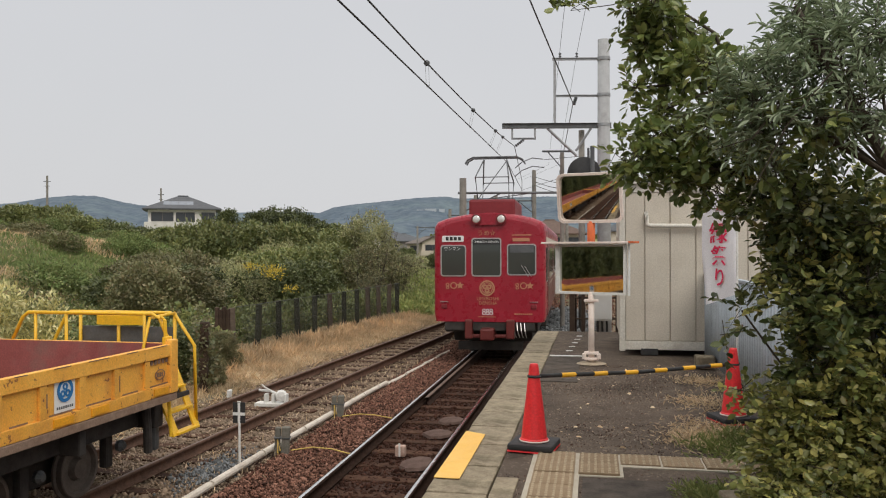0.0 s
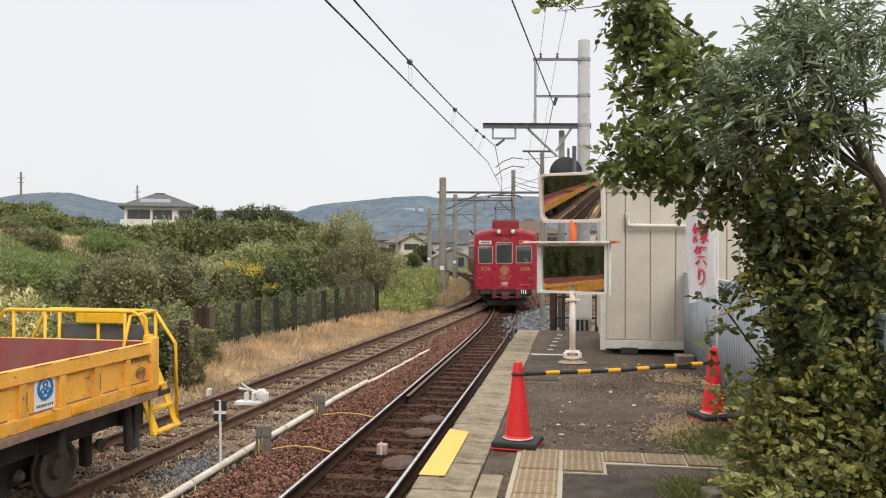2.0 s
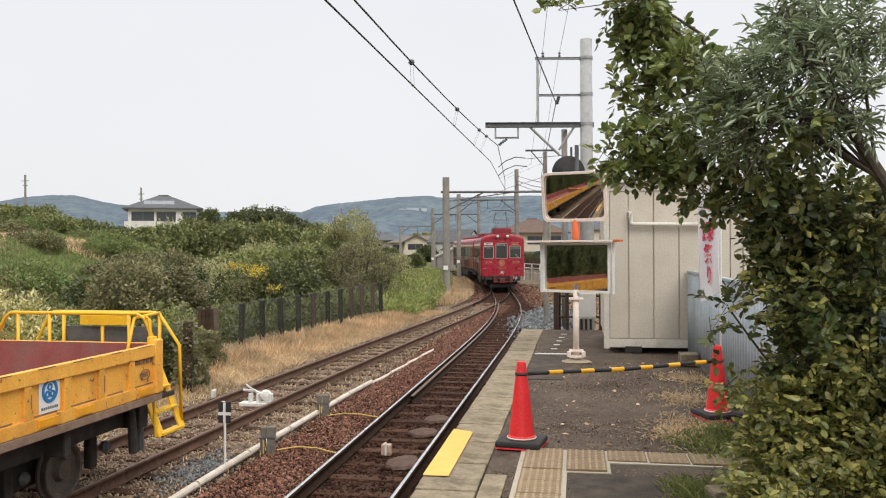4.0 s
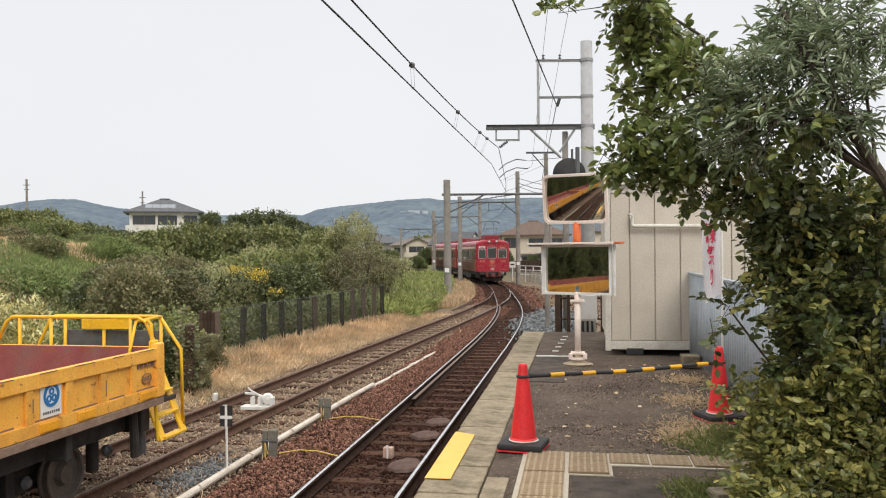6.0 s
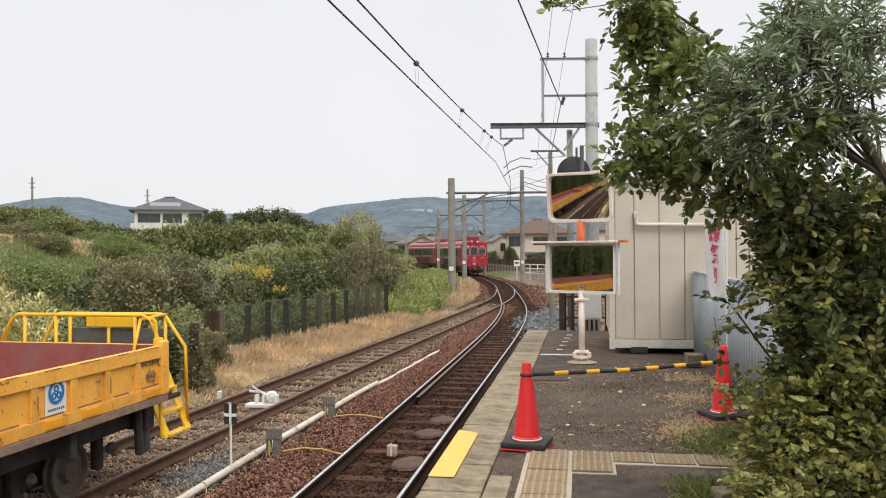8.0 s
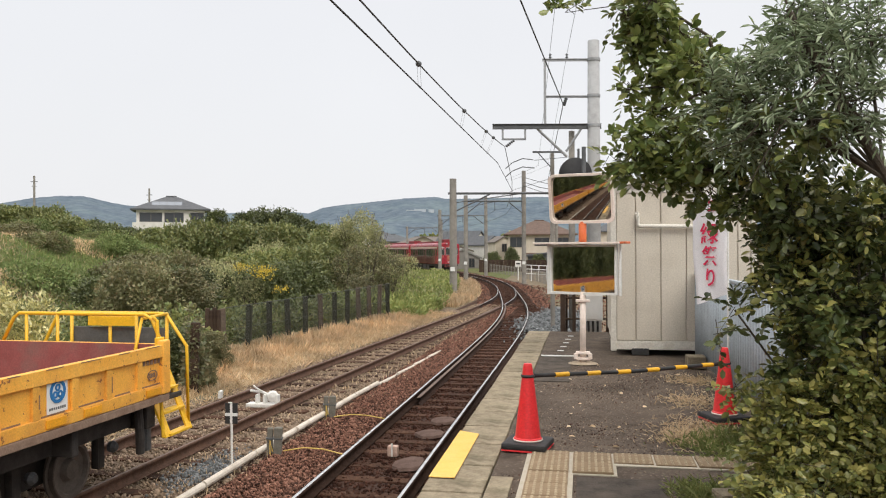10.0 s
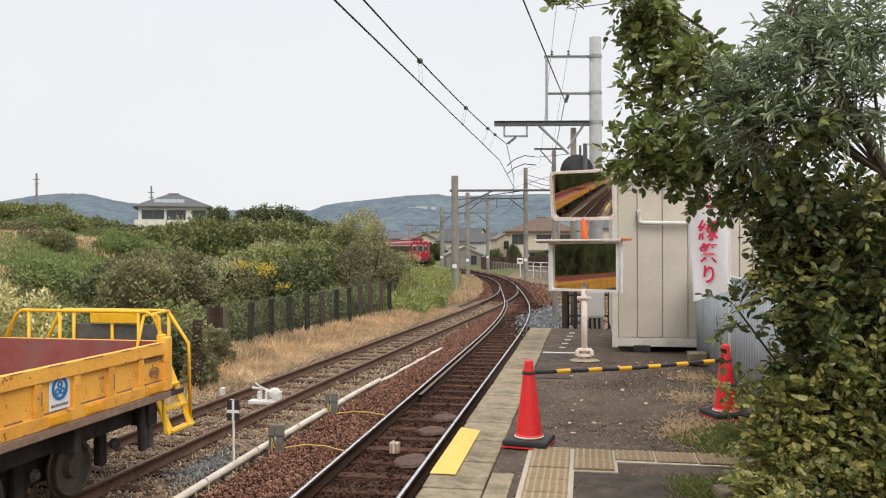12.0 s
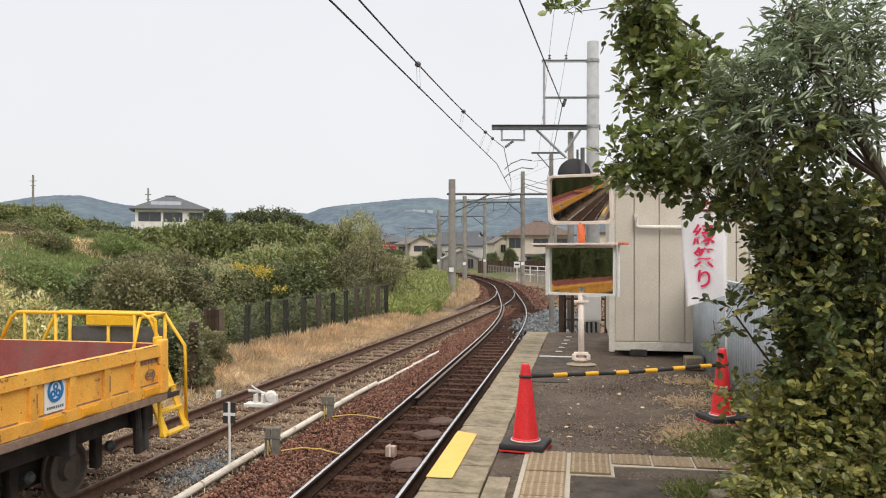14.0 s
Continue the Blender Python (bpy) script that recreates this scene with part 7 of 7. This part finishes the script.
def build_shrubs():
    rng = random.Random(14)
    gardens = [shrub_mesh("crown", LEAF_DARK, 80 + k) for k in range(2)]
    for i, (x, y, r, h) in enumerate(((-9.0, 103, 1.2, 2.6), (-11.5, 106, 1.0, 2.2), (-5.4, 99, 1.1, 1.9), (-2.0, 98, 1.3, 2.4), (-27.5, 150, 2.4, 3.0), (-35.5, 152, 2.0, 2.6), (-20.5, 124, 1.2, 1.8), (-24.8, 126, 1.6, 2.0), (-29.5, 128, 2.0, 2.8), (-13.0, 112, 0.9, 2.0), (-31.0, 120, 2.2, 3.0))):
        s = thing("garden_shrub", "dark clipped garden shrub among the houses", "shrub", pose(x, y, ground_z(x, y) - 0.1, 0, 0, 37 * i), "garden shrubs")
        s.scale = (r, r, h)
        piece("crown", gardens[i % 2], s, pose(0, 0, 0)), piece("stem", stem_mesh("stem", 70) if i == 0 else garden_stem, s, pose(0, 0, 0))
        garden_stem = s.children[1].data
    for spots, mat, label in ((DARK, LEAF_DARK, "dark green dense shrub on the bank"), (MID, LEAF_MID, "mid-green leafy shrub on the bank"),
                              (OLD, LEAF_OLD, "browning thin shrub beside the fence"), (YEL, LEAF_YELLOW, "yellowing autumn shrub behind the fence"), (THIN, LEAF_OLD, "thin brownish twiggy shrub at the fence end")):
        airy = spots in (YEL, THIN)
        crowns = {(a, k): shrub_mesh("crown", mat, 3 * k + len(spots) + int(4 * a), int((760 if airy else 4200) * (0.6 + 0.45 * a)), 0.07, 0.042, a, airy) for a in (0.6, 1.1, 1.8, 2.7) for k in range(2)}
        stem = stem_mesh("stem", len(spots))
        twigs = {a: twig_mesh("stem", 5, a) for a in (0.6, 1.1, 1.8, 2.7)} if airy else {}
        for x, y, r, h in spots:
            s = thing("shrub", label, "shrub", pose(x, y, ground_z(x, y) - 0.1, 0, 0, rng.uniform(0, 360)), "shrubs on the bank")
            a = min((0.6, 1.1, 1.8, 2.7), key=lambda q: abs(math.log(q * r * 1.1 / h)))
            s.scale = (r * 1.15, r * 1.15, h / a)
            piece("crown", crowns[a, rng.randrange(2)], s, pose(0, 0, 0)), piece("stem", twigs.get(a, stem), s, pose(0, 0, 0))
    low = [shrub_mesh("crown", m, 60 + k, 3000, 0.07, 0.035, 0.6) for k, m in enumerate((LEAF_MID, GRASS_BANK, LEAF_OLD))]
    for i in range(30):
        y = rng.uniform(24, 56)
        x = fence_x(y) - rng.uniform(7, 26)
        s = thing("bramble", "low bramble mound on the grassy bank", "bramble", pose(x, y, ground_z(x, y) - 0.12, 0, 0, rng.uniform(0, 360)), "brambles on the bank")
        r = rng.uniform(0.6, 1.5)
        s.scale = (r * 1.3, r * 1.1, r * rng.uniform(0.9, 1.3))
        piece("crown", low[rng.choice((0, 1, 1, 1, 2))], s, pose(0, 0, 0)), piece("stem", stem, s, pose(0, 0, 0))
    hedge = [shrub_mesh("crown", LEAF_DARK, 40 + k) for k in range(2)]
    for i in range(16):
        s = thing("hedge_tree", "tall dark hedge tree beside the siding", "tree", pose(-13.5 + rng.uniform(-0.8, 0.8), -30 + 2.5 * i, -1.2, 0, 0, rng.uniform(0, 360)), "hedge beside the siding")
        s.scale = (2.2, 2.2, rng.uniform(4.6, 6.0))
        piece("crown", hedge[i % 2], s, pose(0, 0, 0)), piece("stem", stem, s, pose(0, 0, 0))
    # creeping undergrowth that fills the bank between the shrubs
    g = np.random.default_rng(4)
    n = 46000
    y = g.uniform(19, 62, n)
    x = np.array([min(fence_x(v), main_line(v)[0] - 5) - 0.55 for v in y]) - g.uniform(0.0, 1, n) ** 1.3 * np.where(y < 36, 9, 12)
    z = np.array([ground_z(a, b) for a, b in zip(x, y)]) + g.uniform(0, 0.75, n) * (0.5 + 0.5 * np.sin(x * 0.9 + 2) * np.sin(y * 0.7))
    p = np.stack([x, y, z], 1)
    half = n // 2
    for sl, mat, label in ((slice(0, half), LEAF_MID, "mixed green undergrowth on the bank"), (slice(half, n * 3 // 4), LEAF_DARK, "dark green undergrowth behind the fence"), (slice(n * 3 // 4, n), LEAF_OLD, "browning undergrowth on the bank")):
        q, d = clustered(p[sl], np.tile(np.array([0.1, -0.2, 0.8]), (len(p[sl]), 1)), 3, 0.09, g)
        tagged(new("undergrowth", leaves("undergrowth", q, d, 0.11, 0.06, mat, g, False, 0.8)), label, "undergrowth", kind="stuff")
    v = in_blobs([(-11.9, 29.2, 0.75, 0.55, 0.5, 0.3), (-10.2, 26.5, 0.25, 0.3, 0.3, 0.15), (-13.4, 30.5, 0.9, 0.4, 0.4, 0.2)], 520, g, 0.1)
    tagged(new("goldenrod", leaves("goldenrod", v[0], v[1] + np.array([0, 0, 0.8]), 0.09, 0.035, LEAF_GOLD, g, False, 0.5)), "yellow flowering goldenrod among the shrubs", "wildflowers", kind="stuff")
    v = in_blobs([(-7.72, 15.25, 0.05, 0.17, 0.17, 0.5), (-7.7, 15.3, -0.7, 0.3, 0.3, 0.45)], 700, g)
    tagged(new("ivy", leaves("ivy", v[0], v[1], 0.085, 0.07, LEAF_OLD, g, False, 0.6)), "browning ivy climbing the end post", "ivy", kind="stuff")
    # ivy on the fence's first posts
    v = in_blobs([(-9.6, 18.6, -0.3, 0.35, 0.4, 0.6), (-9.4, 19.4, -0.8, 0.4, 0.4, 0.4), (-9.9, 18.0, -0.7, 0.5, 0.4, 0.5), (-9.9, 18.1, 0.05, 0.3, 0.3, 0.3)], 1100, g)
    tagged(new("ivy", leaves("ivy", v[0], v[1], 0.11, 0.09, LEAF_MID, g, False, 0.6)), "green ivy climbing the old posts", "ivy", kind="stuff")
    v = in_blobs([(fence_x(20 + 2.0 * i) - 0.85, 20.0 + 2.0 * i, -0.55, 0.6, 1.1, 0.6) for i in range(7)], 5200, g)
    tagged(new("weeds", leaves("weeds", v[0], v[1] + np.array([0, 0, 0.5]), 0.14, 0.07, LEAF_DARK, g, False, 0.6)), "dark weeds growing through the netting", "weeds", kind="stuff")
    # pale variegated bush behind the wagon
    pb = thing("variegated_bush", "bush with pale yellow variegated leaves behind the wagon", "shrub", pose(-9.75, 12.7, -1.2))
    pv = in_blobs([(0, 0, 1.0, 0.55, 0.5, 0.6), (-0.55, 0.1, 1.4, 0.45, 0.45, 0.55), (0.45, 0.1, 1.3, 0.35, 0.4, 0.45), (-1.0, 0.3, 1.7, 0.5, 0.5, 0.6), (-0.35, 0.1, 1.95, 0.22, 0.2, 0.22), (0.4, 0.1, 1.85, 0.25, 0.2, 0.2), (0.1, 0.1, 1.6, 0.3, 0.3, 0.3)], 900, g, 0.3)
    q, d = clustered(pv[0], pv[1] * 0.5 + np.array([0, 0, 0.6]), 5, 0.035, g)
    o = new("crown", leaves("crown", q, d, 0.105, 0.042, LEAF_PALE, g, False, 0.6))
    o.parent = pb
    piece("stem", stem_mesh("stem", 9), pb, pose(0, 0, 0) @ Matrix.Diagonal((1, 1, 1.6, 1)))


def build_grasses():
    g = np.random.default_rng(9)
    def field(name, x, y, height, width, mat, label, cat="grass", lift=0.0, lean=0.35):
        z = np.array([ground_z(a, b) for a, b in zip(x, y)]) - 0.02 + lift
        n = len(x)
        d = np.stack([g.normal(0, lean, n), g.normal(0, lean, n), np.ones(n)], 1)
        tagged(new(name, leaves(name, np.stack([x, y, z], 1), d, height, width, mat, g, False, 0.15)), label, cat, kind="stuff")
    # dry grass between the siding and the fence
    n = 90000
    y = 9 + 27 * g.random(n) ** 1.2
    sx = np.interp(y, SIDING_Y, SIDING_X)
    fx = np.array([fence_x(v) for v in y])
    t = g.random(n)
    clump = 0.5 + 0.5 * np.sin(y * 2.1 + np.sin(y * 0.7) * 3) * np.sin(t * 9 + y)
    x = sx - 1.1 + (fx + 0.1 - sx + 1.1) * t
    keep = g.random(n) < (0.25 + 0.75 * clump) * (0.25 + 0.75 * t)
    low = keep & (g.random(n) < 0.75)
    field("dry_grass", x[low], y[low], 0.2, 0.009, GRASS_DRY, "straw-coloured dry grass along the siding", lean=0.9)
    tall = keep & ~low & (t > 0.5) & (g.random(n) < 0.6)
    field("dry_grass", x[tall], y[tall], 0.3, 0.006, GRASS_DRY, "tall wispy dry grass beside the fence", lean=0.4)
    n = 9000
    y2 = g.uniform(39, 72, n)
    tx = np.array([min(main_line(v)[0] - 1.9, float(np.interp(v, SIDING_Y, SIDING_X)) - 1.7 if v < 58 else 0.0) for v in y2])
    field("dry_grass", tx - np.abs(g.normal(0, 1.5, n)), y2, 0.45, 0.018, GRASS_DRY, "tall dry grass on the inside of the bend")
    # green weeds inside the bend
    n = 30000
    y3 = g.uniform(32.5, 78, n)
    edge = np.array([min(main_line(v)[0] - 3.4, -6.6) for v in y3])
    x3 = edge - 11 * g.random(n) ** 1.4
    z3 = np.array([ground_z(a, b) for a, b in zip(x3, y3)])
    lump = 0.3 + 0.45 * (0.5 + 0.5 * np.sin(x3 * 1.1) * np.sin(y3 * 0.8))
    z3 += lump * g.random(n)
    green = np.stack([x3, y3, z3], 1)
    q, d = clustered(green, np.tile(np.array([0, -0.1, 0.9]), (n, 1)), 2, 0.06, g)
    tagged(new("green_weeds", leaves("green_weeds", q, d, 0.22, 0.07, GRASS_GREEN, g, False, 0.6)), "bright green weeds inside the bend", "weeds", kind="stuff")
    m = (np.sin(x3 * 0.8 + y3 * 0.5) + 0.5 * g.normal(size=n)) > 1.0
    tagged(new("flowering_weeds", leaves("flowering_weeds", green[m] + np.array([0, 0, 0.12]), np.tile(np.array([0, -0.1, 0.9]), (m.sum(), 1)), 0.2, 0.08, LEAF_YELLOW, g, False, 0.6)), "yellow flowering weeds inside the bend", "weeds", kind="stuff")
    # long grass on the bank
    n = 120000
    y4 = g.uniform(17, 60, n)
    x4 = np.array([fence_x(v) for v in y4]) - 3 - g.random(n) * 34
    tone = np.sin(x4 * 0.35 + 1) * np.sin(y4 * 0.3) + 0.25 * g.normal(size=n) + 0.15
    field("bank_grass", x4[tone > -0.35], y4[tone > -0.35], 0.28, 0.034, GRASS_BANK, "long green grass covering the bank", lean=0.6)
    field("bank_dry_grass", x4[tone <= -0.35], y4[tone <= -0.35], 0.3, 0.02, GRASS_DRY, "dry brown grass patches on the bank", lean=0.6)
    for px, py, rx, ry, k in ((-26.5, 34.5, 5.5, 2.2, 5200), (-18.5, 23.6, 1.9, 2.2, 1500), (-15.5, 27.5, 1.6, 1.2, 700)):
        a, r = g.uniform(0, 2 * math.pi, k), np.sqrt(g.random(k)) * (0.75 + 0.25 * g.random(k))
        field("bank_dry_grass", px + rx * r * np.cos(a), py + ry * r * np.sin(a), 0.34, 0.02, GRASS_DRY, "dry tan grass patch on the bank", lean=0.5)
    # sparse weeds in the track bed and at the far field
    n = 500
    y5 = 8 + 30 * g.random(n)
    field("track_weeds", np.where(g.random(n) < 0.5, -4.4, -5.0) + g.normal(0, 0.25, n) + 0.02 * (y5 - 10), y5, 0.12, 0.012, GRASS_DRY, "sparse dry weeds between the tracks", "weeds")
    # low woods in the distance at the foot of the hills and on the bank's crest
    n = 16000
    b = np.radians(g.uniform(-48, 12, n))
    dist = g.uniform(190, 420, n)
    x6, y6 = dist * np.sin(b), dist * np.cos(b)
    z6 = g.uniform(-1, 5.5, n) * (0.6 + 0.4 * np.sin(b * 60)) + np.where(b < np.radians(-28), 3.0, 0)
    tagged(new("far_woods", leaves("far_woods", np.stack([x6, y6, z6], 1), np.tile(np.array([0, -0.4, 0.6]), (n, 1)), 2.2, 1.6, LEAF_MID, g, False, 0.8)), "dense low woods in the distance", "woods", kind="stuff")


def limbs(bm, root, targets, r0, rng):
    root = Vector(root)
    for t in targets:
        t = Vector(t[:3])
        mid = root.lerp(t, 0.5) + Vector((rng.uniform(-0.1, 0.1), rng.uniform(-0.1, 0.1), 0.12))
        tube(bm, [root, root.lerp(mid, 0.5), mid, mid.lerp(t, 0.6), t], r0 * 0.5, 0.006, 6)
    return bm


def sprays(name, p, d, twig, k, length, width, mat, g, droop=0.15):
    """Twigs from the points p towards d, each with k leaves set alternately along it. Also gives the twigs' ways."""
    n = len(p)
    t = d * 0.8 + g.normal(size=(n, 3)) * 0.55 + np.array([0, 0, -droop])
    t /= np.linalg.norm(t, axis=1, keepdims=True)
    a = np.cross(t, g.normal(size=(n, 3)) * 0.5 + np.array([0, 0, 1.0]))
    a /= np.linalg.norm(a, axis=1, keepdims=True) + 1e-9
    size = g.uniform(0.6, 1.25, n) * twig
    c, e = [], []
    for j in range(k):
        s = (j + 0.6) / k
        q = p + t * (size * s)[:, None]
        q[:, 2] -= droop * size * s * s
        side = a * (0.85 if j % 2 else -0.85) + np.cross(t, a) * 0.35 * math.sin(2.4 * j)
        if j == k - 1:
            side = side * 0.2
        c.append(q), e.append(t * 0.6 + side)
    return leaves(name, np.concatenate(c), np.concatenate(e), length, width, mat, g, True, 0.16), t, size


def build_near_trees():
    g = np.random.default_rng(31)
    rng = random.Random(31)
    def crown(blobs, n, twig, k, length, width, mat, tree, shell=0.2, droop=0.15):
        p, d = in_blobs(blobs, n, g, shell)
        me, t, size = sprays("crown", p, d, twig, k, length, width, mat, g, droop)
        o = new("crown", me)
        o.parent = tree
        bm = bmesh.new()
        for q in g.choice(n, min(n, 600), replace=False):
            a0, w = Vector(p[q]), Vector(t[q]) * float(size[q])
            tube(bm, [a0 - w * 0.5, a0, a0 + w * 0.9], 0.0026, 0.0012, 4, False)
        tagged(part("twig_rest", bm, BARK, tree), kind="stuff")
    a = thing("camellia_tree", "broad-leaved evergreen tree hanging over the platform", "tree")
    bm = tubed([(1.75, 5.6, -0.05), (1.6, 5.55, 0.9), (1.35, 5.45, 1.8), (1.0, 5.4, 2.4), (0.6, 5.35, 3.0)], 0.06, 0.018, 10)
    limbs(bm, (1.35, 5.45, 1.8), TREE_TOP[6:15], 0.035, rng), limbs(bm, (0.95, 5.4, 2.45), TREE_TOP[:6], 0.03, rng)
    tube(bm, [(0.5, 5.35, 3.3), (0.15, 5.35, 3.16), (-0.12, 5.36, 3.14)], 0.005, 0.002, 5)
    part("trunk", bm, BARK, a)
    crown(TREE_TOP, 500, 0.13, 9, 0.066, 0.037, LEAF_TREE, a, 0.15, 0.3)
    b = thing("evergreen_shrub", "large dense broad-leaved shrub beside the platform fence", "shrub")
    bm = bmesh.new()
    for i in range(5):
        tube(bm, [(1.4 + 0.08 * i, 4.85 - 0.05 * i, -0.05), (1.35 + 0.1 * i, 4.85, 0.8), (1.2 + 0.15 * i, 4.95, 1.8)], 0.024, 0.008, 8)
    limbs(bm, (1.4, 4.85, 0.5), SHRUB_LOW[6:], 0.015, rng), limbs(bm, (1.35, 4.9, 1.2), SHRUB_LOW[:6], 0.015, rng)
    part("trunk", bm, BARK, b)
    # upper growth: shade put into darker leaf tones; lighter yellow-green leaves at the foot
    upper = [q for q in SHRUB_LOW + SHRUB_FOOT if q[2] > 0.9]
    lower = [q for q in SHRUB_LOW + SHRUB_FOOT if q[2] <= 0.9]
    crown(upper, 1200, 0.16, 9, 0.060, 0.033, LEAF_SHADED, b, 0.25)
    crown(upper, 380, 0.16, 9, 0.058, 0.032, LEAF_BROAD, b, 0.65)
    crown(lower, 1250, 0.13, 9, 0.050, 0.029, LEAF_BROAD, b)
    c = thing("olive_tree", "olive tree with narrow grey-green leaves", "tree")
    bm = tubed([(1.95, 4.4, -0.05), (1.8, 4.42, 1.0), (1.55, 4.45, 1.9), (1.25, 4.45, 2.4), (1.05, 4.5, 2.85)], 0.05, 0.014, 10)
    limbs(bm, (1.5, 4.45, 1.95), OLIVE_TREE, 0.02, rng)
    part("trunk", bm, BARK, c)
    crown(OLIVE_TREE, 400, 0.18, 12, 0.072, 0.013, LEAF_OLIVE, c, 0.1, 0.05)
    # long bare olive shoots
    for p0, p1, p2 in (((1.2, 4.3, 2.5), (0.95, 4.25, 2.2), (0.78, 4.3, 1.85)), ((1.0, 4.3, 2.4), (0.8, 4.3, 2.15), (0.62, 4.35, 2.1)), ((1.02, 4.4, 2.85), (0.98, 4.4, 3.0), (0.99, 4.4, 3.1)), ((1.3, 4.4, 2.9), (1.28, 4.4, 3.05), (1.3, 4.4, 3.2))):
        part("shoot", tubed([p0, p1, p2], 0.006, 0.002, 5), BARK, c)


build_ground()
build_tracks()
build_hills()
build_houses()
build_platform()
build_shed()
build_corrugated_fence()
build_overhead()
build_wagons()
lead_car, lead_wheels = build_car("glossy red railway car with gold ornaments, leaving along the bend", True)
rear_car, rear_wheels = build_car("red and wine-coloured railway car coupled ahead", False)
build_mirror_stand()
build_cones()
banner_cloth = build_banner()
build_post_fence()
build_trackside()
build_platform_odds()
build_near_trees()
build_shrubs()
build_grasses()
build_ballast()


# ---------------------------------------------------------------- what moves
def motions():
    walk(lead_car, car_rows(0.0))
    walk(rear_car, car_rows(CAR_L + 0.5))
    # turning wheels, by the way that the train has gone
    ts, ss = [a for a, _ in TRAIN_S], [b for _, b in TRAIN_S]
    for w in lead_wheels + rear_wheels:
        at = w.location.copy()
        walk(w, [(i / 15, Matrix.Translation(at) @ Matrix.Rotation(-(float(np.interp(i / 15, ts, ss)) - ss[0]) / 0.44, 4, "X")) for i in range(211)])
    # the banner swings round its pole in the breeze
    walk(banner_cloth, [(t, pose(0, 0, 0, 0, 0, -a)) for t, a in ((0.0, 46), (0.5, 52), (1.0, 46), (1.5, 46), (2.0, 52), (2.5, 57), (3.0, 62), (4.2, 68), (5.5, 72), (6.0, 72), (7.0, 74), (8.0, 70), (9.2, 56), (10.5, 42), (11.5, 40), (12.0, 31), (12.5, 40), (13.0, 44), (13.5, 36), (14.0, 15))])


motions()
